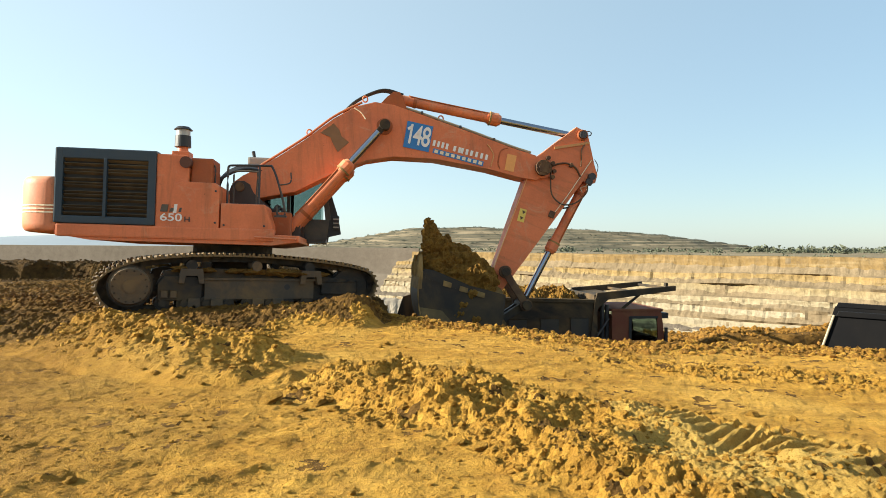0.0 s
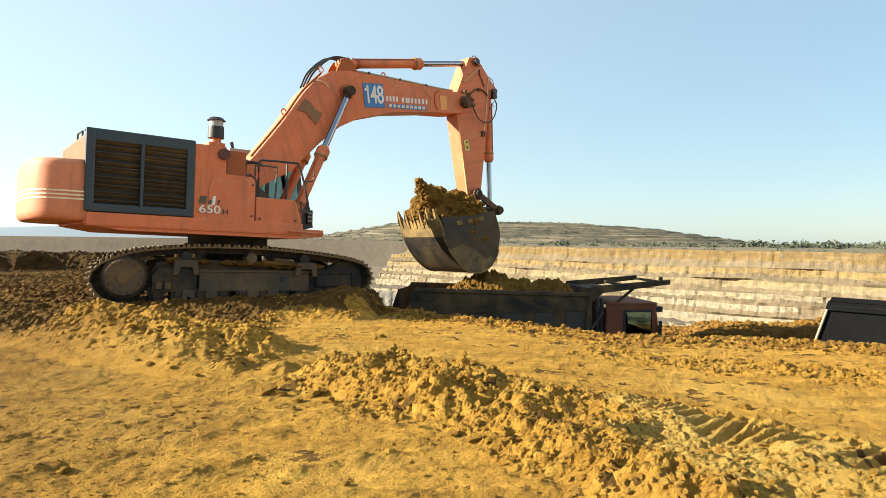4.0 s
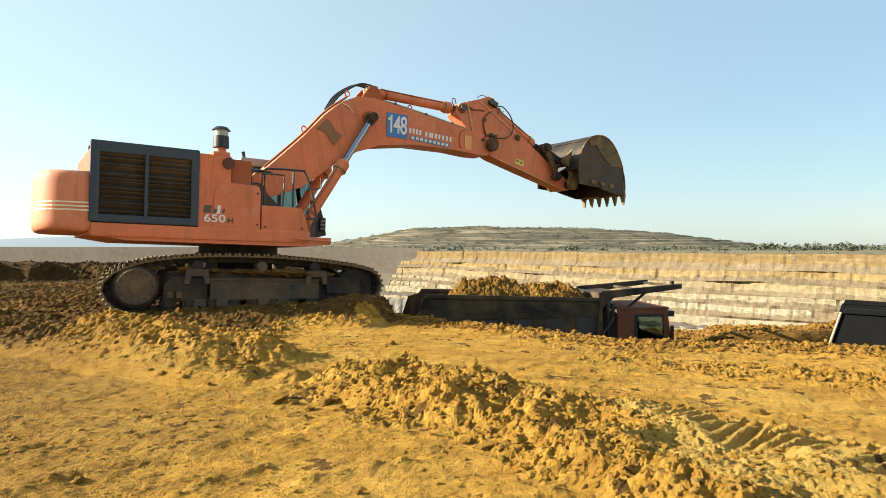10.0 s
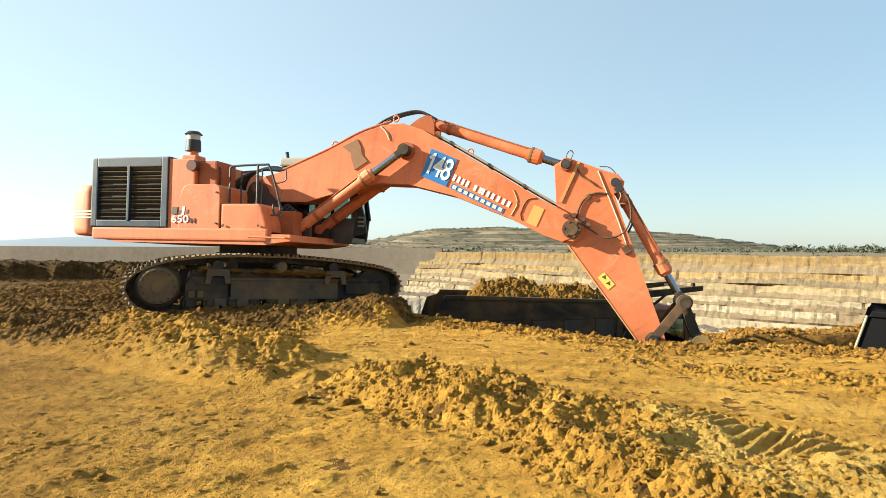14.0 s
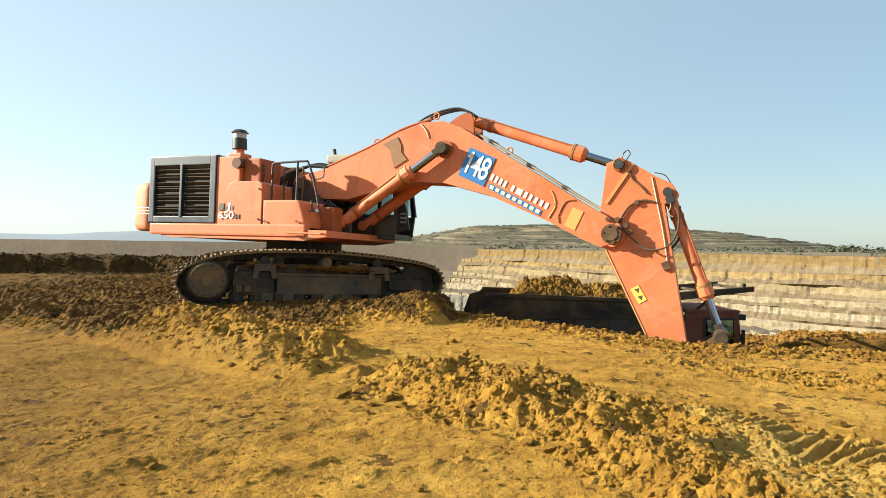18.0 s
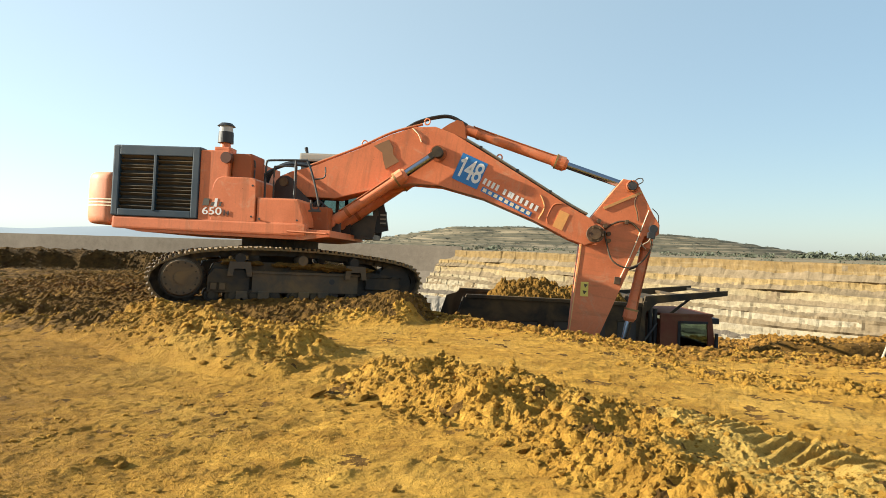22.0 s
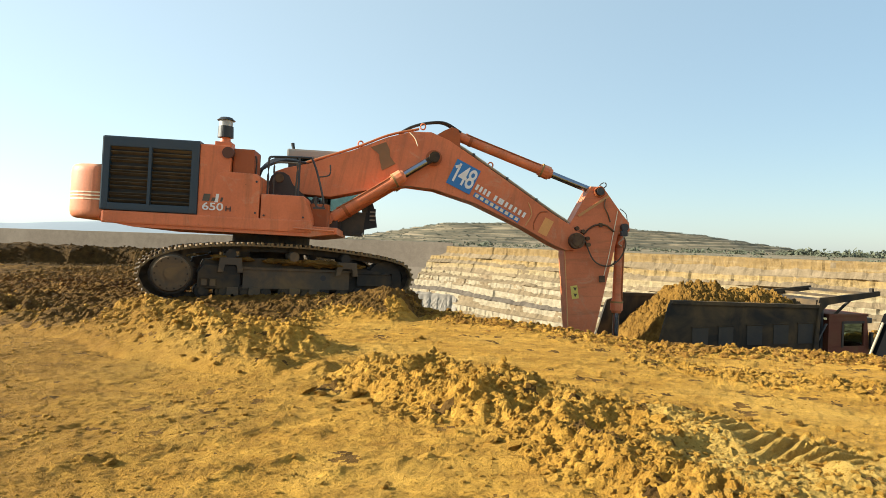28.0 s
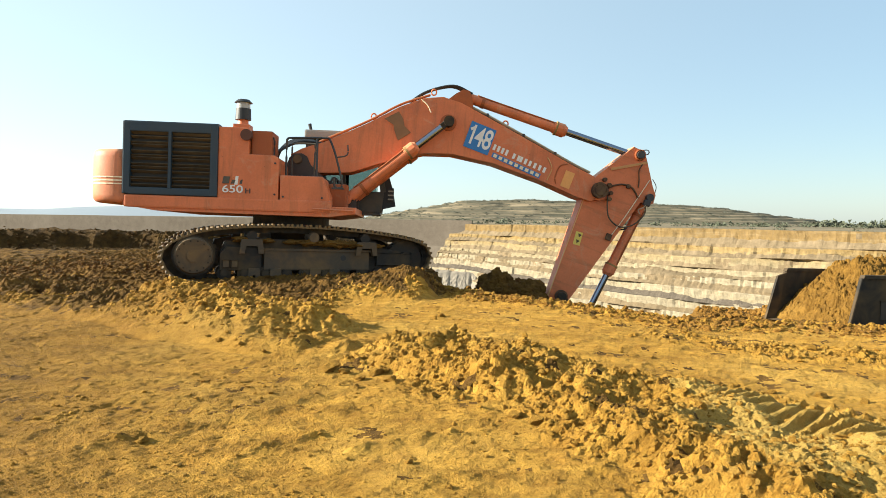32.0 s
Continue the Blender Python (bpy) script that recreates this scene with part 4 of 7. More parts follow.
def scrub(name, count, seed, place, label, foliage=FOLIAGE):
    """Low bushes far off: clusters of small leaf clumps with ragged outlines."""
    rng = random.Random(seed)
    verts, faces = [], []
    for _ in range(count):
        x, y, z, size = place(rng)
        for _ in range(rng.randint(26, 44)):
            a, r = rng.uniform(0, 6.28), size * rng.random() ** 0.6
            c = Vector((x + r * math.cos(a), y + r * math.sin(a) * 0.5, z + size * rng.uniform(0.05, 0.85) * (1 - 0.5 * r / size)))
            s = size * rng.uniform(0.10, 0.26)
            k = len(verts)
            for _ in range(4):
                verts.append(c + Vector((rng.uniform(-s, s), rng.uniform(-s, s), rng.uniform(-s, s))))
            faces += [(k, k + 1, k + 2), (k, k + 2, k + 3), (k, k + 3, k + 1), (k + 1, k + 3, k + 2)]
    me = bpy.data.meshes.new(name)
    me.from_pydata([v[:] for v in verts], [], faces)
    me.materials.append(foliage)
    return tagged(new(name, me), label, "bushes", kind="stuff")


def on_mesa(rng):
    while True:
        x, y = rng.uniform(-160, 420), rng.uniform(690, 930)
        z = float(mesa_height(np.array([x]), np.array([y]))[0])
        if z > 0.5 or rng.random() < 0.3:
            return x, y, z - 0.4, rng.uniform(1.0, 2.6)


def on_plain(rng):
    y = 380 + 420 * rng.random() ** 1.5
    x = (-0.08 + 0.88 * rng.random() ** 0.7) * y
    return x, y, -1.6, rng.uniform(1.8, 5.4) * (1.6 if x > 0.42 * y else 1.0)


def on_rim(rng):
    s = rng.random()
    x = -10 + 150 * s
    return x, 262 - 0.95 * (x + 16) + rng.uniform(24, 60), -1.2, rng.uniform(0.8, 2.2)


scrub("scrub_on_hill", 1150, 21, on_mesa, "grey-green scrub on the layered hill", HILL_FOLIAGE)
scrub("scrub_on_plain", 230, 22, on_plain, "dark green bushes along the horizon")
scrub("scrub_on_rim", 44, 23, on_rim, "low bushes behind the quarry rim")


# ---- the excavator ----
EXC = Matrix.Translation((-4.891, 15.217, -0.091)) @ pose(0, 0, 0, 0, 0, 28.1) @ pose(0, 0, 0, 0, 1.6, 0) @ pose(0, 0, 0, -0.9, 0, 0)
FOOT, BOOM_LEN, ARM_LEN = (0.19, 2.908), 7.116, 3.27       # boom foot in the house; pin to pin
BOOM_EYE, CYL_FOOT = (3.376, 1.22), (1.33, 2.02)            # boom cylinder: eye on the boom, foot on the house
ARM_CYL_FOOT, ARM_EYE = (3.73, 1.95), (-1.18, 0.66)
BKT_CYL_FOOT, LINK_PIVOT = (-0.30, 1.24), (2.68, 0.06)
GUIDE, LINK, BKT_EYE = 0.95, 0.845, 0.75

excavator = thing("excavator", EXC, "large orange crawler excavator with a dusty boom and tracks", "excavator")

# undercarriage
TRACK_PATH = [(-1.7, 0.20), (0.0, 0.19), (1.8, 0.20), (2.3, 0.26), (2.66, 0.42), (2.84, 0.66), (2.84, 0.85), (2.70, 1.02), (2.35, 1.13), (1.8, 1.21), (1.1, 1.275), (0.3, 1.315), (-0.8, 1.31), (-1.6, 1.25), (-2.15, 1.15), (-2.58, 0.97), (-2.80, 0.72), (-2.72, 0.44), (-2.50, 0.26), (-2.15, 0.205)]


def shoe_mesh():
    bm = prism([(-0.105, 0.0), (0.105, 0.0), (0.105, 0.03), (0.088, 0.085), (0.05, 0.085), (0.04, 0.035), (-0.02, 0.035), (-0.03, 0.08), (-0.065, 0.08), (-0.075, 0.035), (-0.105, 0.03)], -0.325, 0.325)
    return mesh_of("track_shoe", bm, SHOE)


SHOE_MESH = shoe_mesh()


def clump(x, y, z, r, seed):
    """A low cake of dried mud."""
    bm = bmesh.new()
    bmesh.ops.create_icosphere(bm, subdivisions=3, radius=1)
    for v in bm.verts:
        k = 1 + 0.5 * noise.noise(v.co * 1.8 + Vector((seed, 0, 0))) + 0.25 * noise.noise(v.co * 5 + Vector((0, seed, 0)))
        v.co = Vector((x + v.co.x * r * 1.5 * k, y + v.co.y * r * 0.8 * k, z + v.co.z * r * 0.42 * k))
    return bm


def track_side(y, near):
    out = -1 if near else 1
    face = y + out * 0.21
    frame_ob = part("track_frame", prism([(-1.70, 0.40), (2.0, 0.40), (2.2, 0.56), (2.02, 0.88), (1.45, 0.98), (0.9, 1.06), (-1.30, 1.07), (-1.62, 1.0), (-1.74, 0.72)], y - 0.20, y + 0.20, 0.02), STEEL, excavator, "mud-caked steel track frame")
    part("side_plate", prism([(-0.86, 0.43), (1.42, 0.45), (1.42, 0.84), (-0.86, 0.86)], face - out * 0.01, face + out * 0.075, 0.014), DUSTY_STEEL, frame_ob, "dusty grey side plate")
    part("plate_edge", box(-0.90, 1.46, face, face + out * 0.095, 0.835, 0.885, 0.008), DUSTY_STEEL, frame_ob)
    # black disc laid on the plate for the darkness inside a hole
    part("dark_hole_disc", cyl((0.83, face + out * 0.05, 0.70), (0.83, face + out * 0.079, 0.70), 0.062, 16), BLACK, frame_ob)
    part("motor_guard", prism([(-1.74, 0.42), (-0.92, 0.42), (-0.92, 0.80), (-1.04, 0.90), (-1.62, 0.90), (-1.74, 0.74)], face - out * 0.01, face + out * 0.11, 0.014), STEEL, frame_ob)
    for x in (-1.62, -1.45):
        part("guard_bolt_plate", box(x - 0.06, x + 0.06, face + out * 0.10, face + out * 0.135, 0.48, 0.62, 0.012), DUSTY_STEEL, frame_ob)
    for x in (-1.12, 1.34):
        bm = prism([(x - 0.25, 0.76), (x - 0.21, 1.06), (x + 0.21, 1.06), (x + 0.25, 0.76), (x + 0.14, 0.76), (x + 0.12, 0.93), (x - 0.12, 0.93), (x - 0.14, 0.76)], face, face + out * 0.17, 0.012)
        part("step_bracket", bm, DUSTY_STEEL, frame_ob)
    for x in (-1.65, -1.25, -0.83, -0.41, 0.01, 0.43, 0.85, 1.27, 1.66):
        bm = cyl((x, y - 0.28, 0.36), (x, y + 0.28, 0.36), 0.14, 18)
        part("track_roller", cyl((x, y - 0.33, 0.36), (x, y + 0.33, 0.36), 0.075, 12, bm=bm), STEEL, excavator)
    for x in (-1.06, -0.62, 0.22, 0.64):
        guard = prism([(x - 0.13, 0.22), (x - 0.05, 0.22), (x - 0.03, 0.33), (x + 0.03, 0.33), (x + 0.05, 0.22), (x + 0.13, 0.22), (x + 0.11, 0.46), (x - 0.11, 0.46)], face + out * 0.02, face + out * 0.13, 0.01)
        part("roller_guard", guard, DUSTY_STEEL, frame_ob)
    for k in range(7):
        x = -1.25 + 0.47 * k + 0.05 * math.sin(3.7 * k)
        part("caked_mud", clump(x, face + out * 0.02, 1.05 - 0.012 * k, 0.16 + 0.05 * math.sin(5.1 * k), 70 + k), MOIST, frame_ob)
    for x in (-1.12, 0.17, 1.30):
        bm = cyl((x, y - 0.2, 1.14), (x, y + 0.2, 1.14), 0.10, 18)
        part("carrier_roller", cyl((x, y + out * 0.2, 1.13), (x, y + out * 0.37, 1.13), 0.105, 20, bm=bm), DUSTY_STEEL if x == 0.17 else STEEL, excavator)
        part("roller_post", box(x - 0.08, x + 0.08, y - 0.12, y + 0.12, 0.9, 1.06, 0.01), STEEL, frame_ob)
    bm = cyl((-2.24, y - 0.12, 0.70), (-2.24, y + 0.12, 0.70), 0.45, 36)
    cyl((-2.24, y - 0.31, 0.70), (-2.24, y + 0.31, 0.70), 0.41, 36, bm=bm)
    for k in range(22):
        a = 2 * math.pi * k / 22
        box(-0.04, 0.04, y - 0.05, y + 0.05, 0.41, 0.49, bm=bm, m=Matrix.Translation((-2.24, 0, 0.70)) @ pose(0, 0, 0, 0, math.degrees(a), 0))
    sprocket = part("drive_sprocket", bm, STEEL, excavator, "dusty steel drive sprocket")
    part("hub_cover", cyl((-2.24, y + out * 0.31, 0.70), (-2.24, y + out * 0.41, 0.70), 0.375, 36, 0.34), DUSTY_STEEL, sprocket)
    part("hub_cap", cyl((-2.24, y + out * 0.41, 0.70), (-2.24, y + out * 0.43, 0.70), 0.13, 24), DUSTY_STEEL, sprocket)
    for k in range(14):
        a = 2 * math.pi * k / 14
        part("hub_bolt", cyl((-2.24 + 0.30 * math.cos(a), y + out * 0.40, 0.70 + 0.30 * math.sin(a)), (-2.24 + 0.30 * math.cos(a), y + out * 0.425, 0.70 + 0.30 * math.sin(a)), 0.020, 6), STEEL, sprocket)
    bm = cyl((2.30, y - 0.16, 0.70), (2.30, y + 0.16, 0.70), 0.41, 36)
    idler = part("idler_wheel", cyl((2.30, y - 0.26, 0.70), (2.30, y + 0.26, 0.70), 0.16, 20, bm=bm), STEEL, excavator)
    part("idler_yoke", box(1.60, 2.42, face - out * 0.02, face + out * 0.06, 0.56, 0.82, 0.02), STEEL, idler)
    loop = smooth_line([(x, 0, z) for x, z in TRACK_PATH + TRACK_PATH[:1]], 12)
    lens = [0.0]
    for a, b in zip(loop, loop[1:]):
        lens.append(lens[-1] + (b - a).length)
    count = 62
    link_bm = bmesh.new()
    for k in range(count):
        s = lens[-1] * k / count
        i = max(j for j in range(len(lens) - 1) if lens[j] <= s)
        t = (s - lens[i]) / max(1e-6, lens[i + 1] - lens[i])
        p, d = loop[i].lerp(loop[i + 1], t), (loop[i + 1] - loop[i]).normalized()
        xx, zz = d, Vector((d.z, 0, -d.x))
        yy = zz.cross(xx)
        m = Matrix((xx, yy, zz)).transposed().to_4x4()
        m.translation = Vector((p.x, y, p.z))
        ob = new("track_shoe", SHOE_MESH)
        ob.parent, ob.matrix_basis = frame_ob, m
        for side in (-0.1, 0.1):
            box(-0.12, 0.12, side - 0.025, side + 0.025, -0.11, 0.0, bm=link_bm, m=m)
    part("track_chain", link_bm, STEEL, excavator)


track_side(-1.42, True)
track_side(1.42, False)
bm = box(-0.9, 0.9, -1.3, 1.3, 0.66, 1.05, 0.05)
box(-0.6, 0.6, -0.8, 0.8, 1.0, 1.3, 0.04, bm=bm)
part("car_body", bm, STEEL, excavator)
bm = cyl((0, 0, 1.28), (0, 0, 1.42), 0.95, 40)
part("swing_bearing", cyl((0, 0, 1.42), (0, 0, 1.62), 0.88, 40, bm=bm), STEEL, excavator)

# house
SY = -1.607
house = part("upper_deck", prism([(-3.25, 1.70), (-2.6, 1.60), (1.05, 1.58), (1.62, 1.66), (1.62, 1.80), (-3.25, 1.86)], -1.59, 1.59, 0.02), ORANGE, excavator, "orange upper deck plate")
bm = bmesh.new()
rear = [(-3.22 - 0.82 * (1 - abs(v) ** 7) ** 0.4 - 0.09 * (1 - v * v), 1.62 * v) for v in (math.sin(radians(k)) for k in range(-90, 91, 6))]
levels = [(1.74, 0.88), (1.76, 0.94), (1.81, 0.982), (1.90, 1.0), (2.70, 1.0), (2.79, 0.985), (2.85, 0.95), (2.87, 0.90)]
rows = [[bm.verts.new((-3.22 + (x + 3.22) * k, yy * (0.5 + 0.5 * k), z)) for x, yy in rear] for z, k in levels]
for a, b in zip(rows, rows[1:]):
    for k in range(len(rear)):
        bm.faces.new((a[k], a[(k + 1) % len(rear)], b[(k + 1) % len(rear)], b[k]))
bm.faces.new(rows[0][::-1])
bm.faces.new(rows[-1])
part("counterweight", bm, DUST_GLARE_ORANGE, house, "rounded orange counterweight, paled for dust and sun glare, with cream stripes", smooth=True)
for z in (2.12, 2.19, 2.26):
    bm = bmesh.new()
    a = [bm.verts.new((-3.22 + (x + 3.22) * 1.004, yy * 1.004, z)) for x, yy in rear]
    b = [bm.verts.new((-3.22 + (x + 3.22) * 1.004, yy * 1.004, z + 0.028)) for x, yy in rear]
    for k in range(len(rear) - 1):
        bm.faces.new((a[k], a[k + 1], b[k + 1], b[k]))
    part("stripe", bm, CREAM, house)
part("engine_cover", box(-3.22, -1.30, SY + 0.08, 1.59, 1.84, 3.40, 0.05), ORANGE_DARK, house)
part("cover_panel", box(-1.30, -0.66, SY, 1.59, 1.84, 3.42, 0.03), ORANGE, house)
part("side_skirt", box(-3.22, 1.10, SY - 0.02, SY + 0.2, 1.66, 1.92, 0.04), ORANGE, house)
part("pump_cover", prism([(-1.02, 1.90), (-0.03, 1.90), (-0.03, 2.70), (-0.05, 2.80), (-0.12, 2.85), (-0.80, 2.86), (-0.90, 2.82), (-0.97, 2.72), (-1.01, 2.5)], SY - 0.014, -0.35, 0.02), ORANGE, house)
for x, z in ((-0.10, 2.02), (-0.10, 2.68), (0.08, 1.98), (0.90, 1.98)):
    part("panel_latch", cyl((x, SY - 0.045, z), (x, SY - 0.02, z), 0.022, 10), DARK, house)
bm = prism([(0.0, 1.86), (1.06, 1.86), (1.05, 2.02), (0.93, 2.38), (0.88, 2.44), (0.0, 2.44)], SY, -0.55, 0.04)
part("tool_box", bm, ORANGE, house, "orange tool box with a sloped front")
part("step_rail", tube([(0.72, SY - 0.1, 1.74), (1.55, SY - 0.1, 1.72), (1.60, SY + 0.2, 1.72)], 0.02, smooth=False), ORANGE, house)
# louvred side
grille = part("grille_frame", box(-3.26, -3.10, SY - 0.035, SY + 0.10, 1.93, 3.46, 0.03), NAVY, house, "blue-black grille frame")
for x0, x1, z0, z1 in ((-1.46, -1.30, 1.93, 3.46), (-3.11, -1.45, 1.93, 2.08), (-3.11, -1.45, 3.25, 3.46)):
    part("grille_bar", box(x0, x1, SY - 0.034, SY + 0.10, z0, z1, 0.02), NAVY, grille)
part("grille_roof", box(-3.25, -1.31, SY + 0.02, SY + 0.30, 3.43, 3.475, 0.02), NAVY, house)
part("mullion", box(-2.32, -2.255, SY - 0.05, SY + 0.05, 2.06, 3.27, 0.012), NAVY, house)
for k in range(13):
    z = 2.125 + 0.0905 * k
    for x0, x1 in ((-3.10, -2.32), (-2.255, -1.46)):
        sag = 0.008 * math.sin(7.3 * k + x0)
        part("louvre", box(x0, x1, -0.040, 0.040, -0.008, 0.008, m=Matrix.Translation((0, SY + 0.035, z + sag)) @ pose(0, 0, 0, -40 + 5 * math.sin(3.1 * k), 0.5 * math.sin(2.3 * k), 0)), LOUVRE, house)
part("radiator_core", box(-3.10, -1.46, SY + 0.072, SY + 0.078, 2.06, 3.27), plain("radiator_black", (0.02, 0.018, 0.015), 0.8), house)
part("hand_rail", tube([(-3.12, -0.30, 3.38), (-3.12, -0.30, 3.58), (-3.12, 0.25, 3.60), (-3.12, 0.30, 3.38)], 0.02, smooth=False), DARK, house)
# stack and pre-cleaner
part("muffler_housing", box(-0.64, -0.20, -1.50, -0.75, 2.8, 3.38, 0.04), ORANGE_DARK, house)
part("exhaust_port", cyl((-0.72, -1.66, 3.26), (-0.72, -1.3, 3.26), 0.12, 20), plain("rusty_pipe", (0.10, 0.035, 0.018), 0.7), house)
stack = part("intake_neck", cyl((-0.84, -1.43, 3.40), (-0.84, -1.43, 3.62), 0.13, 24, 0.10), ORANGE, house)
part("neck_base", box(-1.02, -0.68, -1.57, -1.2, 3.42, 3.50, 0.02), ORANGE, house)
part("precleaner_bowl", cyl((-0.84, -1.43, 3.60), (-0.84, -1.43, 3.84), 0.165, 28, 0.155), BLACK, house)
part("precleaner_ring", cyl((-0.84, -1.43, 3.84), (-0.84, -1.43, 3.97), 0.14, 28), plain("clear_bowl", (0.35, 0.34, 0.32), 0.3), house)
part("precleaner_cap", cyl((-0.84, -1.43, 3.965), (-0.84, -1.43, 4.03), 0.19, 28, 0.12), BLACK, house, "black air pre-cleaner cap")
# rails and steps
part("hand_rail", tube([(0.10, -1.45, 2.45), (0.10, -1.45, 3.16), (0.13, -1.45, 3.23), (0.20, -1.45, 3.26), (0.90, -1.45, 3.28), (1.02, -1.45, 3.24), (1.16, -1.45, 2.88), (1.30, -1.44, 2.32), (1.24, -1.44, 2.22), (1.14, -1.43, 2.26), (1.12, -1.43, 2.44)], 0.024, n=4), DARK, house)
part("hand_rail", tube([(0.75, -1.45, 3.27), (0.75, -1.45, 2.42)], 0.024, smooth=False), DARK, house)
part("hand_rail", tube([(0.16, -1.10, 2.45), (0.16, -1.10, 3.10), (0.20, -1.10, 3.18), (0.60, -1.10, 3.19), (0.66, -1.10, 3.12), (0.64, -1.10, 2.45)], 0.02, n=4), DARK, house)
part("hand_rail", tube([(-0.25, -1.40, 2.84), (-0.25, -1.40, 3.18), (-0.21, -1.40, 3.25), (-0.17, -1.40, 3.18), (-0.17, -1.40, 2.84)], 0.018, n=4), DARK, house)
part("mirror_arm", tube([(1.16, -1.44, 2.88), (1.36, -1.44, 2.92), (1.41, -1.44, 3.0), (1.40, -1.44, 3.16)], 0.016, n=4), DARK, house)
part("rail_foot", box(1.08, 1.34, -1.47, -1.41, 2.19, 2.23, 0.008), DARK, house)
# boom bracket and pump bay between tool box and cab
BRACKET = [(-0.35, 1.78), (1.55, 1.78), (1.55, 2.1), (0.80, 2.50), (0.48, 2.78), (0.40, 2.98), (0.28, 3.05), (0.10, 3.04), (0.0, 2.94), (-0.08, 2.7)]
for yy in (-0.52, 0.44):
    part("boom_bracket", prism(BRACKET, yy, yy + 0.08, 0.01), SHADOW_BROWN, house, "boom bracket in brown darkened for the shadow under the boom")
part("foot_pin", cyl((0.19, -0.58, 2.908), (0.19, 0.58, 2.908), 0.10, 20), RUSTY, house)
for k in range(4):
    part("hydraulic_hose", tube([(0.75 + 0.12 * k, -0.62, 1.95), (0.9 + 0.12 * k, -0.68, 2.25), (1.05 + 0.06 * k, -0.66, 2.5 - 0.05 * k), (1.2 + 0.05 * k, -0.56, 2.3)], 0.03), BLACK, house)
part("swivel_housing", box(0.95, 1.38, -0.95, -0.56, 1.80, 2.34, 0.05), ORANGE_DARK, house)
part("valve_block", box(-0.55, 0.1, -0.40, 0.42, 1.84, 2.55, 0.05), DARK, house)
part("pump_bay", box(0.1, 1.0, -0.42, 0.42, 1.80, 2.2, 0.04), DARK, house)
for k, yy in enumerate((-0.30, -0.15, 0.0, 0.16, 0.30)):
    part("hydraulic_hose", tube([(-0.45, yy - 0.4, 2.5), (-0.25, yy - 0.4, 3.0 + 0.05 * k), (0.2, yy - 0.1, 3.32 + 0.04 * k), (0.75, yy, 3.32)], 0.035), BLACK, house)
# operator's cab on the far side
cab = part("cab_floor", box(0.25, 2.08, 0.62, 1.56, 1.72, 1.84), DARK, house, "dark cab shell")
part("cab_back", box(0.2, 0.26, 0.66, 1.52, 1.84, 3.6), DARK, house)
for yy in (0.60, 1.52):
    for piece, prof in zip(("cab_door", "cab_roof_rail", "cab_pillar", "cab_pillar", "cab_pillar"), ([(0.25, 1.78), (2.10, 1.78), (2.16, 2.30), (0.25, 2.30)], [(0.2, 3.56), (2.0, 3.52), (1.97, 3.66), (0.22, 3.68)], [(0.2, 2.3), (0.40, 2.3), (0.40, 3.58), (0.2, 3.58)], [(1.12, 2.3), (1.20, 2.3), (1.20, 3.56), (1.12, 3.56)], [(2.06, 2.3), (2.20, 2.3), (2.0, 3.54), (1.90, 3.54)])):
        part(piece, prism(prof, yy, yy + 0.06, 0.008), DARK, house)
part("cab_roof", box(0.16, 2.02, 0.56, 1.62, 3.57, 3.77, 0.05), CAB_GREY, house, "pale grey cab roof")
part("beacon", cyl((0.30, 0.75, 3.76), (0.26, 0.75, 3.93), 0.035, 12, 0.045), BLACK, house)
for k in range(3):
    part("step_tread", box(2.255, 2.395, 0.535, 0.552, 2.10 + 0.10 * k, 2.135 + 0.10 * k, 0.004), CAB_GREY, house)
part("cab_window", box(0.40, 1.12, 0.615, 0.63, 2.3, 3.56), GLASS, house)
part("cab_window", box(1.20, 1.96, 0.615, 0.63, 2.3, 3.54), GLASS, house)
part("cab_window", box(0.40, 1.96, 1.545, 1.56, 2.3, 3.54), GLASS, house)
part("windscreen", prism([(2.12, 2.32), (2.14, 2.32), (1.97, 3.52), (1.95, 3.52)], 0.66, 1.52), GLASS, house)
part("operator_seat", box(0.55, 1.05, 0.85, 1.3, 2.1, 2.35, 0.05, bm=box(0.50, 0.65, 0.85, 1.3, 2.3, 3.0, 0.05)), BLACK, house)
part("cab_guard", prism([(2.05, 1.85), (2.45, 1.95), (2.38, 2.35), (2.20, 2.9), (2.12, 2.9)], 0.62, 0.68, 0.01), BLACK, house)
part("cab_mirror", box(2.25, 2.40, 0.55, 0.62, 2.05, 2.4, 0.02), BLACK, house)
part("left_cover", box(-3.2, 0.2, 0.5, 1.60, 1.84, 2.8, 0.05), ORANGE_DARK, house)
# lettering on the cover
lettering("650", 0.22, 0.004, WHITE, house, Matrix.Translation((-0.98, SY - 0.024, 2.10)) @ pose(0, 0, 0, 90, 0, 0), "model_number", 1.35)
lettering("H", 0.15, 0.004, DARK, house, Matrix.Translation((-0.66, SY - 0.024, 2.07)) @ pose(0, 0, 0, 90, 0, 0), "model_letter", 1.2)
for x0, x1, z0, z1, mat in ((-1.20, -1.04, 2.22, 2.37, DARK), (-1.02, -0.92, 2.22, 2.30, DARK), (-0.95, -0.86, 2.20, 2.38, WHITE), (-0.84, -0.77, 2.22, 2.31, DARK)):
    part("name_mark", prism([(x0, z0), (x1 - 0.02, z0), (x1, z1), (x0 + 0.03, z1)], SY - 0.022, SY - 0.004), mat, house)

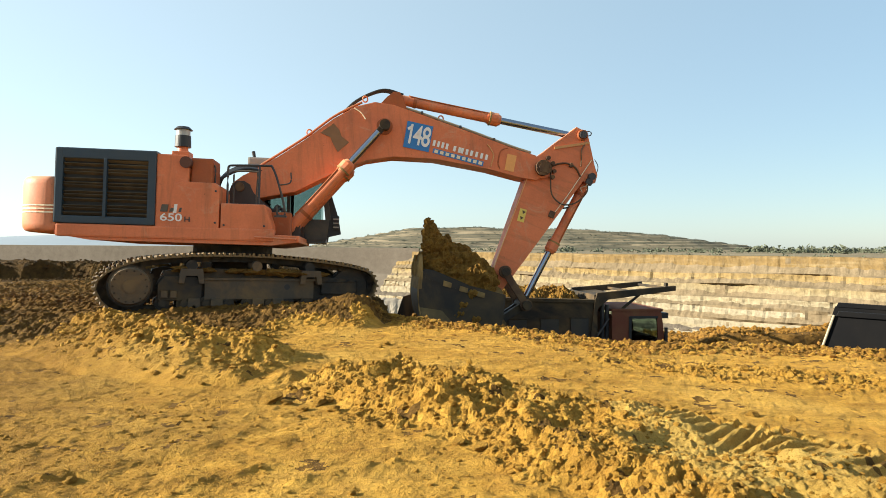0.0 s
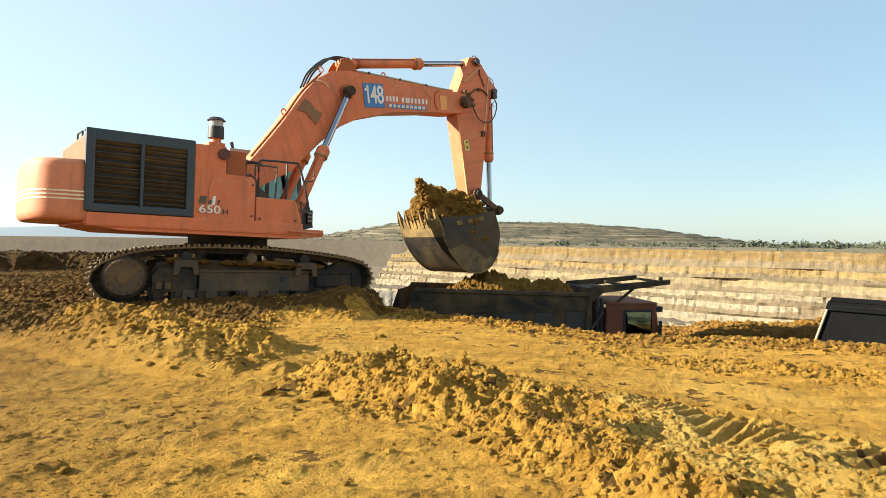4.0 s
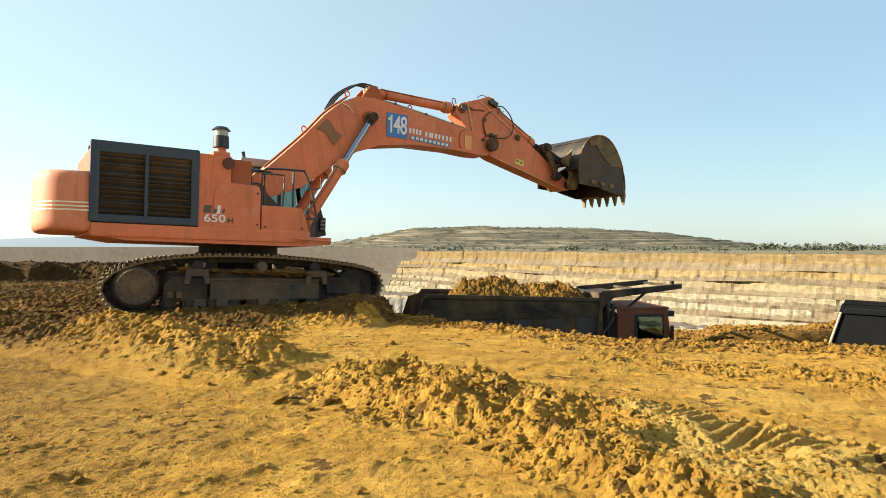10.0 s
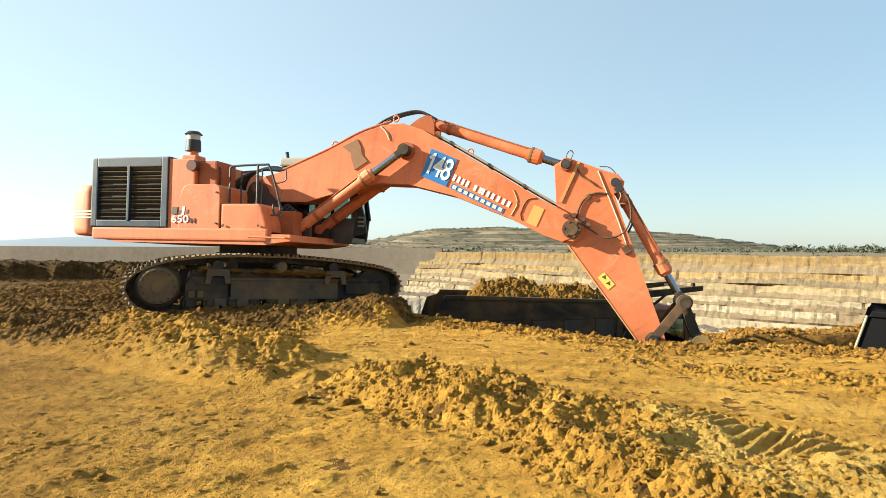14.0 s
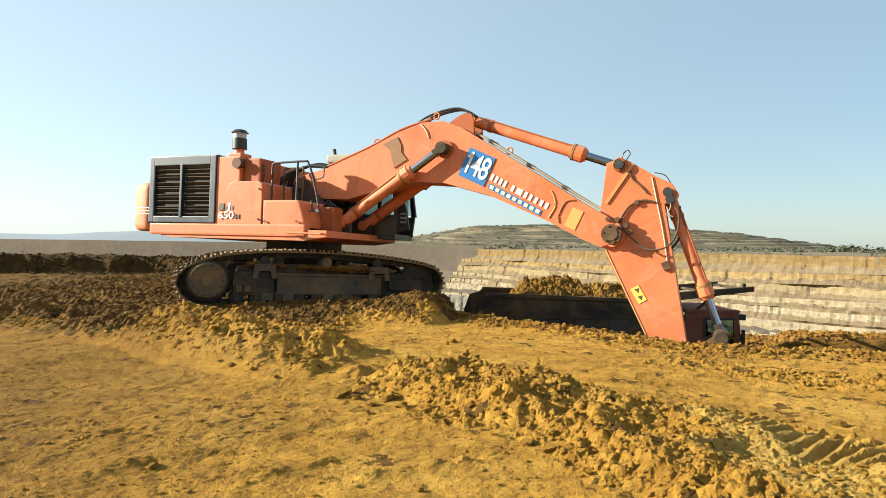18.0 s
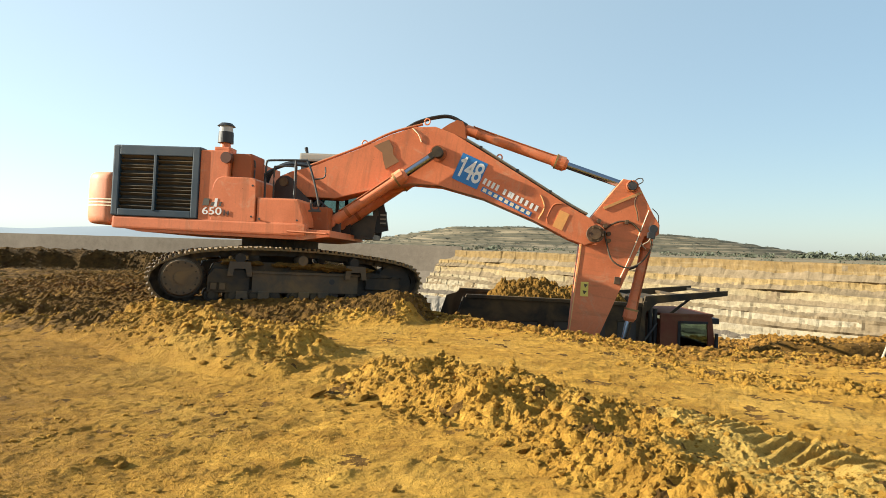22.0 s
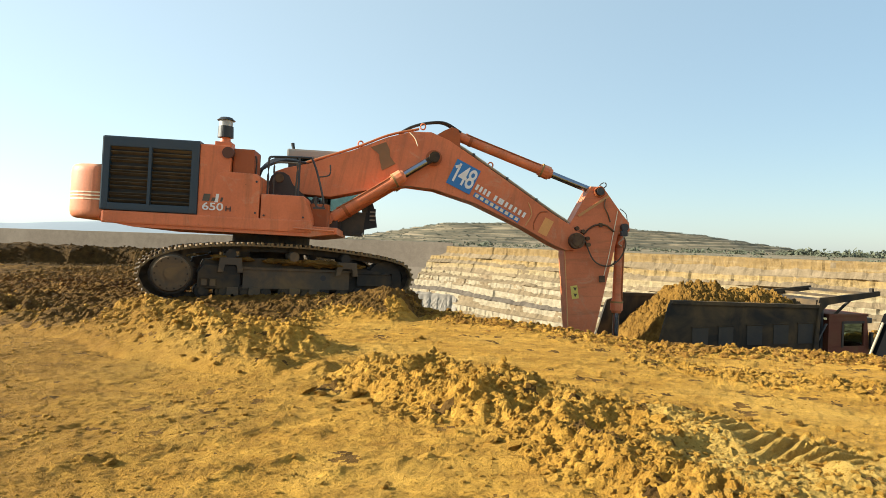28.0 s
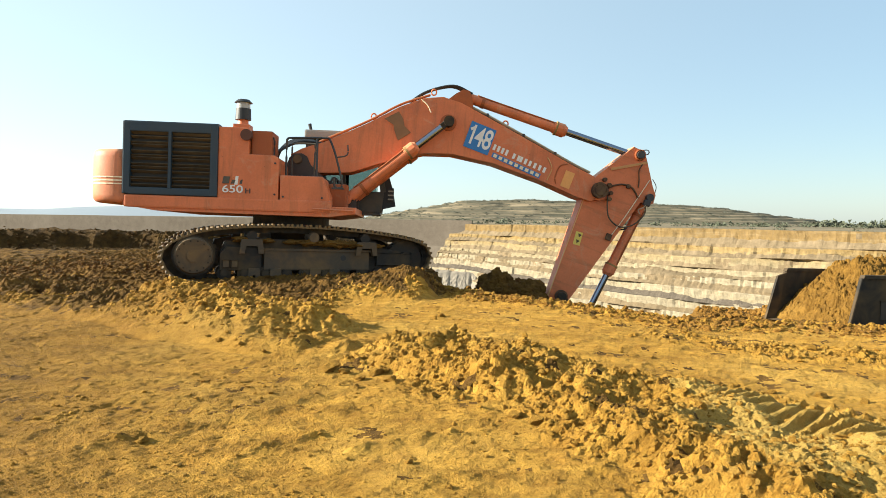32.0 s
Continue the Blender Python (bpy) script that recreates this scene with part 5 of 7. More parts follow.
# boom
BOOM_SIDE = [(-0.20, 0.12), (0.05, 0.28), (0.53, 0.47), (1.05, 0.76), (1.51, 1.02), (2.22, 1.48), (2.75, 1.74), (3.2, 1.82), (3.65, 1.72), (4.28, 1.46), (5.41, 0.98), (6.41, 0.54), (6.97, 0.33), (7.22, 0.12), (7.2, -0.15), (6.95, -0.28), (6.6, -0.20), (5.79, 0.07), (4.53, 0.39), (3.52, 0.53), (2.87, 0.48), (2.23, 0.26), (1.19, -0.17), (0.3, -0.27), (-0.1, -0.22)]
boom = part("boom", prism(BOOM_SIDE, -0.35, 0.35, 0.02), ORANGE, excavator, "orange box-section boom with hoses and a blue number sign")
BY = -0.352
for yy in (-0.30, 0.24):
    part("cylinder_ear", prism([(3.30, 1.76), (3.50, 1.94), (3.66, 2.05), (3.80, 2.04), (3.88, 1.92), (3.95, 1.58)], yy, yy + 0.06, 0.01), ORANGE_DARK, boom)
part("boom_pin", cyl((*BOOM_EYE[:1], -0.62, BOOM_EYE[1]), (BOOM_EYE[0], 0.62, BOOM_EYE[1]), 0.09, 20), DARK, boom)
for s in (-1, 1):
    part("pin_boss", cyl((BOOM_EYE[0], s * 0.35, BOOM_EYE[1]), (BOOM_EYE[0], s * 0.40, BOOM_EYE[1]), 0.19, 24), ORANGE_DARK, boom)
part("tip_pin", cyl((BOOM_LEN, -0.52, 0), (BOOM_LEN, 0.52, 0), 0.12, 24), RUSTY, boom)
part("tip_collar", cyl((BOOM_LEN, -0.50, 0), (BOOM_LEN, -0.36, 0), 0.19, 24), RUSTY, boom)
for k in range(6):
    a = k * math.pi / 3
    part("collar_bolt", cyl((BOOM_LEN + 0.155 * math.cos(a), -0.53, 0.155 * math.sin(a)), (BOOM_LEN + 0.155 * math.cos(a), -0.49, 0.155 * math.sin(a)), 0.024, 6), RUSTY, boom)
part("reinforcement_plate", prism([(1.88, 1.16), (2.20, 1.36), (2.32, 1.20), (2.36, 1.04), (2.52, 0.90), (2.24, 0.68), (2.14, 0.90), (2.10, 1.04)], BY - 0.022, BY), plain("bare_steel_brown", (0.22, 0.105, 0.04), 0.6), boom, "dull brown weld-on plate")
part("number_sign", prism([(3.93, 1.33), (4.53, 1.16), (4.37, 0.555), (3.77, 0.72)], BY - 0.016, BY - 0.002), SIGN_BLUE, boom, "blue number sign")
for digit, shift, narrow in (("1", -0.185, 0.66), ("4", -0.01, 0.66), ("8", 0.19, 0.66)):
    lettering(digit, 0.66, 0.004, WHITE, boom, Matrix.Translation((4.15, BY - 0.022, 0.94)) @ pose(0, 0, 0, 90, 15.5, 0) @ Matrix.Translation((shift, 0, 0)), "sign_digit", narrow)

SIGN = Matrix.Translation((4.15, BY - 0.022, 0.94)) @ pose(0, 0, 0, 90, 15.5, 0)
part("sign_digit", box(-0.06, 0.06, -0.032, 0.032, -0.004, 0.004, m=SIGN @ Matrix.Translation((-0.225, 0.165, 0)) @ pose(0, 0, 0, 0, 0, 42)), WHITE, boom)


def name_row(starts, width, height, a0, b0, slope, mat, y):
    """Unlettered bars along a sloping line on the boom's side."""
    for st in starts:
        part("name_bar", box(0, width, -0.004, 0.004, 0, height, 0.0, m=Matrix.Translation((a0 + st, y, b0 - slope * st)) @ pose(0, 0, 0, 0, 18.5, 0)), mat, boom)


name_row((0.0, 0.10, 0.20, 0.30), 0.06, 0.14, 4.47, 0.71, 0.33, WHITE, BY - 0.006)
name_row((0.0, 0.115, 0.18, 0.29, 0.40, 0.52, 0.64, 0.755), 0.062, 0.13, 4.95, 0.55, 0.33, WHITE, BY - 0.006)
part("name_strip", box(0, 1.25, -0.004, 0.004, 0, 0.115, m=Matrix.Translation((4.46, BY - 0.005, 0.535)) @ pose(0, 0, 0, 0, 18.5, 0)), SIGN_BLUE, boom)
name_row([0.04 + 0.13 * k for k in range(9)], 0.085, 0.075, 4.46, 0.555, 0.33, CREAM, BY - 0.012)
part("paint_patch", box(0, 0.23, -0.004, 0.004, 0, 0.40, m=Matrix.Translation((6.17, BY - 0.005, 0.02)) @ pose(0, 0, 0, 0, 16, 0)), painted("fresh_orange", (0.78, 0.34, 0.09), dusty=0.2), boom)
part("weld_seam", tube([(5.80, BY - 0.004, 0.66), (5.87, BY - 0.004, 0.56), (5.93, BY - 0.004, 0.38), (5.84, BY - 0.004, 0.12)], 0.014), painted("pale_weld", (0.62, 0.30, 0.10), dusty=0.4), boom)
part("weld_seam", tube([(6.30, BY - 0.004, 0.55), (6.12, BY - 0.004, 0.48), (6.03, BY - 0.004, 0.21), (6.06, BY - 0.004, 0.06)], 0.016), ORANGE_DARK, boom)
for s, yy in ((0, -0.22), (1, -0.10), (2, 0.12), (3, 0.24)):
    part("boom_pipe", tube([(3.9, yy, 1.68), (4.28, yy, 1.53), (5.41, yy, 1.05), (6.41, yy, 0.61), (6.9, yy, 0.42)], 0.028), DUSTY_CREAM if s == 0 else DARK, boom)
part("boom_pipe", tube([(0.4, -0.28, 0.46), (1.51, -0.28, 1.08), (2.22, -0.28, 1.54), (2.9, -0.28, 1.84)], 0.03), ORANGE_DARK, boom)
for k, yy in enumerate((-0.18, 0.0, 0.16)):
    part("boom_hose", tube([(2.45, yy, 1.66), (2.75, yy, 1.90 + 0.02 * k), (3.15, yy, 2.08 + 0.02 * k), (3.5, yy, 2.14 + 0.015 * k), (3.9, yy, 2.0)], 0.025), BLACK, boom)
for a, b in ((1.62, 1.14), (4.75, 1.30), (2.98, 1.86)):
    pts = [(a + 0.06 * math.cos(t), -0.2, b + 0.07 + 0.07 * math.sin(t)) for t in np.linspace(0, 6.28, 13)]
    part("lifting_eye", tube(pts, 0.018, 6, 2), ORANGE, boom)
for a, b in ((4.3, 1.52), (5.2, 1.13), (6.0, 0.78)):
    part("pipe_clamp", box(a - 0.03, a + 0.03, -0.27, 0.28, b - 0.03, b + 0.04, 0.006), DARK, boom)
part("loose_wire", tube([(2.7, BY - 0.01, 1.70), (2.85, BY - 0.02, 1.58), (2.95, BY - 0.01, 1.42)], 0.012), CREAM, boom)

# arm
ARM_SIDE = [(-1.32, 0.45), (-1.30, 0.72), (-1.18, 0.84), (-0.64, 1.20), (-0.42, 1.38), (-0.22, 1.40), (-0.10, 1.28), (-0.16, 1.08), (1.2, 0.72), (2.6, 0.33), (3.05, 0.20), (3.40, 0.14), (3.47, 0.0), (3.38, -0.14), (3.2, -0.2), (2.72, -0.19), (1.5, -0.24), (0.3, -0.27), (-0.25, -0.20), (-0.6, 0.02)]
arm = part("stick_arm", prism(ARM_SIDE, -0.245, 0.245, 0.02), ORANGE, excavator, "orange stick arm with a yellow sticker")
AY = -0.247
part("arm_eye_pin", cyl((ARM_EYE[0], -0.36, ARM_EYE[1]), (ARM_EYE[0], 0.36, ARM_EYE[1]), 0.09, 20), DARK, arm)
part("cylinder_foot_pin", cyl((BKT_CYL_FOOT[0], -0.36, BKT_CYL_FOOT[1]), (BKT_CYL_FOOT[0], 0.36, BKT_CYL_FOOT[1]), 0.09, 20), DARK, arm)
part("arm_boss", cyl((0, -0.34, 0), (0, 0.34, 0), 0.24, 24), ORANGE, arm)
part("guide_pin", cyl((LINK_PIVOT[0], -0.50, LINK_PIVOT[1]), (LINK_PIVOT[0], 0.50, LINK_PIVOT[1]), 0.10, 20), STEEL, arm)
part("bucket_pin", cyl((ARM_LEN, -0.52, 0), (ARM_LEN, 0.52, 0), 0.12, 24), STEEL, arm)
# thin light-orange strip paints the sun-lit front edge of the arm
part("sunlit_edge_strip", box(0, 3.0, -0.257, -0.225, -0.010, 0.010, m=Matrix.Translation((0.2, 0, -0.245)) @ pose(0, 0, 0, 0, -0.8, 0)), painted("sunlit_edge_orange", (0.70, 0.36, 0.13), dusty=0.3), arm)
part("warning_sticker", box(-0.16, 0.16, -0.003, 0.003, -0.085, 0.085, m=Matrix.Translation((1.24, AY - 0.004, -0.03)) @ pose(0, 0, 0, 0, -6, 0)), YELLOW, arm, "yellow warning sticker")
for x in (1.12, 1.27):
    part("sticker_mark", prism([(x, -0.065), (x + 0.09, -0.02), (x + 0.01, 0.03)], AY - 0.010, AY - 0.006), DUSTY_STEEL, arm)
# the bar's pale tone carries the sunlight that falls on it
part("stiffener", prism([(-1.10, 0.88), (-1.05, 0.91), (-0.58, 0.14), (-0.63, 0.10)], AY - 0.025, AY + 0.01), painted("sunlit_weld_strip", (0.52, 0.24, 0.075), dusty=0.5), arm, "pale dusty stiffening bar, sunlight put into its tone")
part("arm_hose", tube([(-0.14, -0.31, 1.18), (0.12, -0.34, 1.25), (0.46, -0.36, 1.08), (0.63, -0.37, 0.78), (0.51, -0.38, 0.45), (0.16, -0.37, 0.28), (-0.11, -0.36, 0.20)], 0.018), DUSTY_STEEL, arm)
part("arm_hose", tube([(-0.10, -0.02, 1.20), (0.16, -0.04, 1.29), (0.52, -0.05, 1.10), (0.70, -0.05, 0.82)], 0.020), BLACK, arm)
part("arm_pipe", tube([(-0.20, AY - 0.01, 0.99), (-0.36, AY - 0.03, 0.78), (-0.37, AY - 0.03, 0.54), (-0.27, AY - 0.03, 0.34), (-0.15, AY - 0.03, 0.22)], 0.022), RUSTY, arm)
part("arm_pipe", tube([(-1.0, AY - 0.012, 0.80), (-0.82, AY - 0.02, 0.77), (-0.62, AY - 0.02, 0.85), (-0.44, AY - 0.02, 0.90)], 0.016), RUSTY, arm)
part("edge_pipe", tube([(-0.70, AY - 0.012, 1.10), (-0.27, AY - 0.015, 1.00), (0.40, AY - 0.015, 0.84), (0.98, AY - 0.012, 0.67)], 0.011), CREAM, arm, "thin pale grease line")
part("loose_wire", tube([(-0.76, -0.2, 1.18), (-0.62, -0.2, 1.33), (-0.36, -0.2, 1.36)], 0.010), DARK, arm)
part("hose_loop", tube([(-0.18, -0.33, 1.22), (-0.02, -0.36, 1.17), (0.08, -0.36, 1.06), (0.16, -0.35, 1.14)], 0.011), DUSTY_CREAM, arm)
part("hose_clamp", box(-0.42, -0.32, AY - 0.06, AY, 0.62, 0.70, 0.01), RUSTY, arm)
part("hose_clamp", box(0.86, 1.02, AY - 0.05, AY, 0.58, 0.72, 0.01), RUSTY, arm)
part("hose_clamp", box(-0.22, -0.08, -0.36, -0.24, 1.14, 1.30, 0.02), DARK, arm)
for x, z in ((-0.05, 0.30), (-0.22, 0.20), (0.10, 0.32), (-0.30, 0.05)):
    part("hose_fitting", cyl((x, AY - 0.14, z), (x, AY - 0.02, z), 0.05, 8), RUSTY, arm)
part("eye_ring", tube([(ARM_EYE[0] + 0.115 * math.cos(t), AY - 0.03, ARM_EYE[1] + 0.115 * math.sin(t)) for t in np.linspace(0, 6.28, 17)], 0.028, 6, 1), ORANGE_DARK, arm)
part("lifting_eye", tube([(-1.30 , 0.0, 0.72), (-1.40, 0.0, 0.80), (-1.42, 0.0, 0.90), (-1.34, 0.0, 0.92), (-1.26, 0.0, 0.80)], 0.014, 6, 2), DARK, arm)

# bucket: pin at its origin, eye of the link above it
BKT_BACK = [(p.x, p.z) for p in smooth_line([(-0.05, 0, 0.50), (0.06, 0, 0.76), (0.20, 0, 0.90), (0.32, 0, 1.04), (0.50, 0, 1.18), (0.76, 0, 1.28), (1.08, 0, 1.28), (1.40, 0, 1.16), (1.65, 0, 0.90), (1.81, 0, 0.50), (1.88, 0, 0.05), (1.84, 0, -0.42), (1.73, 0, -0.78)], 3)]
BKT_IN = [(x * 0.955 - 0.02, z * 0.95 - 0.01) for x, z in BKT_BACK]
bm = prism(BKT_BACK + BKT_IN[::-1], -0.92, 0.92)
bucket = part("bucket", bm, BUCKET_STEEL, excavator, "worn dark steel digging bucket with teeth")
cheek = BKT_BACK + [(1.50, -0.72), (0.95, -0.40), (0.30, -0.16), (-0.16, 0.02)]
for yy in (-0.955, 0.915):
    part("cheek_plate", prism(cheek, yy, yy + 0.04, 0.008), BUCKET_STEEL, bucket)
    part("side_cutter", prism([(0.70, -0.32), (0.80, -0.16), (1.66, -0.58), (1.66, -0.80), (1.45, -0.74)], yy - 0.02, yy + 0.06), BUCKET_STEEL, bucket)
part("cutting_lip", prism([(1.86, -0.35), (1.84, -0.45), (1.75, -0.84), (1.71, -0.84), (1.69, -0.74), (1.77, -0.35)], -0.96, 0.96), CAKED, bucket)
for k in range(6):
    yy = -0.86 + 1.72 * k / 5
    bm = bmesh.new()
    base = [(1.82, -0.62), (1.70, -0.62), (1.68, -0.84), (1.79, -0.86)]
    tip = (1.66, -1.13)
    a = [bm.verts.new((x, yy - 0.075, z)) for x, z in base]
    b = [bm.verts.new((x, yy + 0.075, z)) for x, z in base]
    t = [bm.verts.new((tip[0], yy - 0.03, tip[1])), bm.verts.new((tip[0], yy + 0.03, tip[1])), bm.verts.new((tip[0] + 0.03, yy + 0.03, tip[1])), bm.verts.new((tip[0] + 0.03, yy - 0.03, tip[1]))]
    bm.faces.new(a)
    bm.faces.new(b[::-1])
    bm.faces.new((a[0], b[0], b[1], a[1]))
    bm.faces.new((a[1], b[1], t[1], t[0]))
    bm.faces.new((b[1], b[2], t[1]))
    bm.faces.new((b[2], b[3], t[2], t[1]))
    bm.faces.new((b[3], b[0], t[2]))
    bm.faces.new((a[0], a[3], t[3]))
    bm.faces.new((b[0], a[0], t[3], t[2]))
    bm.faces.new((a[3], a[2], t[0], t[3]))
    bm.faces.new((a[2], a[1], t[0]))
    bm.faces.new((t[0], t[1], t[2], t[3]))
    part("tooth", bm, CAKED, bucket)
for yy in (-0.50, 0.42):
    part("bucket_ear", prism([(-0.17, -0.02), (-0.10, -0.15), (0.06, -0.17), (0.40, 0.1), (0.75, 0.9), (0.55, 1.17), (0.2, 0.98), (0.05, 0.92), (-0.12, 0.88), (-0.16, 0.72), (-0.02, 0.55), (0.02, 0.3), (-0.14, 0.14)], yy, yy + 0.08, 0.01), CAKED, bucket)
part("link_pin", cyl((0, -0.55, BKT_EYE), (0, 0.55, BKT_EYE), 0.10, 20), CAKED, bucket)
for yy in (-0.965, 0.965):
    part("shell_rim", tube([(x, yy, z) for x, z in BKT_BACK[9::3]], 0.022, 6, 2), CAKED, bucket)
for x, z in ((0.42, -0.14), (0.80, -0.30), (1.16, -0.46)):
    part("edge_shroud", prism([(x - 0.09, z + 0.06), (x + 0.09, z - 0.02), (x + 0.12, z + 0.10), (x - 0.06, z + 0.17)], -0.995, -0.955, 0.006), CAKED, bucket)
for z in (0.0, BKT_EYE):
    part("pin_collar", cyl((0, -0.56, z), (0, -0.50, z), 0.18, 22), CAKED, bucket)
part("wear_plate", prism([(0.60, 1.20), (0.66, 1.04), (0.90, 1.02), (1.08, 0.60), (1.36, 0.2), (1.86, 0.06), (1.79, 0.50), (1.63, 0.89), (1.39, 1.14), (1.08, 1.26), (0.76, 1.26)], -0.972, -0.955, 0.005), WORN_PLATE, bucket, "soil-caked wear plate")
for x, z in ((0.64, 1.235), (1.05, 1.265)):
    part("wear_strip", box(-0.06, 0.06, -0.90, 0.90, 0.0, 0.03, m=Matrix.Translation((x, 0, z))), BUCKET_STEEL, bucket)

# links and rams; each lies along its own x axis from its foot pin
bm = cyl((0, -0.42, 0), (0, -0.34, 0), 0.15, 20)
cyl((GUIDE, -0.42, 0), (GUIDE, -0.34, 0), 0.15, 20, bm=bm)
box(0, GUIDE, -0.415, -0.345, -0.085, 0.085, bm=bm)
guide_link = part("guide_link", bm, RUSTY, excavator)
twin = new("guide_link", guide_link.data)
twin.parent, twin.matrix_basis = guide_link, Matrix.Translation((0, 0.76, 0))
bm = bmesh.new()
for x in (0, LINK):
    cyl((x, -0.30, 0), (x, 0.30, 0), 0.14, 20, bm=bm)
box(0.08, LINK - 0.08, -0.26, -0.12, -0.09, 0.09, 0.02, bm=bm)
box(0.08, LINK - 0.08, 0.12, 0.26, -0.09, 0.09, 0.02, bm=bm)
box(0.25, LINK - 0.25, -0.14, 0.14, -0.06, 0.06, 0.02, bm=bm)
push_link = part("push_link", bm, BUCKET_STEEL, excavator)
part("link_pin", cyl((0, -0.52, 0), (0, 0.52, 0), 0.11, 20), STEEL, push_link)


def ram(name, length, rod_length, r, y):
    """A hydraulic cylinder: barrel with gland and port pipe, and its chrome rod."""
    bm = cyl((0.12, y, 0), (length, y, 0), r, 24)
    cyl((0, y - 0.13, 0), (0, y + 0.13, 0), r * 0.95, 20, bm=bm)
    box(0, 0.2, y - 0.10, y + 0.10, -r * 0.7, r * 0.7, 0.02, bm=bm)
    barrel = part(name + "_barrel", bm, ORANGE, excavator)
    bm = cyl((length - 0.20, y, 0), (length - 0.02, y, 0), r * 1.38, 12)
    cyl((length - 0.02, y, 0), (length + 0.05, y, 0), r * 1.25, 24, r * 0.95, bm=bm)
    part("gland", cyl((length - 0.29, y, 0), (length - 0.20, y, 0), r * 1.15, 24, bm=bm), ORANGE, barrel)
    part("gland_band", cyl((length - 0.24, y, 0), (length - 0.20, y, 0), r * 1.42, 24), CAKED, barrel)
    part("port_pipe", tube([(0.3, y - r * 0.6, r * 1.0), (0.5, y - r * 0.75, r * 0.85), (length - 0.4, y - r * 0.75, r * 0.85), (length - 0.15, y - r * 0.6, r * 1.0)], 0.016, n=3), ORANGE_DARK, barrel)
    part("barrel_band", cyl((0.42, y, 0), (0.50, y, 0), r * 1.12, 24), ORANGE_DARK, barrel)
    bm = cyl((-rod_length, y, 0), (-0.1, y, 0), r * 0.68, 24)
    rod = part(name + "_rod", bm, CHROME, excavator, "polished chrome piston rod")
    part("rod_eye", box(-0.22, -0.05, y - 0.09, y + 0.09, -r * 0.6, r * 0.6, 0.02, bm=cyl((0, y - 0.12, 0), (0, y + 0.12, 0), r * 1.0, 20)), STEEL, rod)
    return barrel, rod


boom_rams = [ram("boom_ram", 2.00, 1.75, 0.122, yy) for yy in (-0.52, 0.52)]
arm_ram = ram("arm_ram", 2.56, 2.30, 0.122, 0.0)
bucket_ram = ram("bucket_ram", 2.06, 1.85, 0.112, 0.0)


# ---- the dump trucks ----
def truck_wheel(parent, x, y, z=0.52):
    bm = bmesh.new()
    for yy in ((y - 0.15, y + 0.15),):
        cyl((x, yy[0], z), (x, yy[1], z), 0.52, 32, bm=bm)
    wheel = part("wheel", bm, BLACK, parent)
    part("rim", cyl((x, y - 0.17, z), (x, y + 0.17, z), 0.28, 24), DARK, wheel)


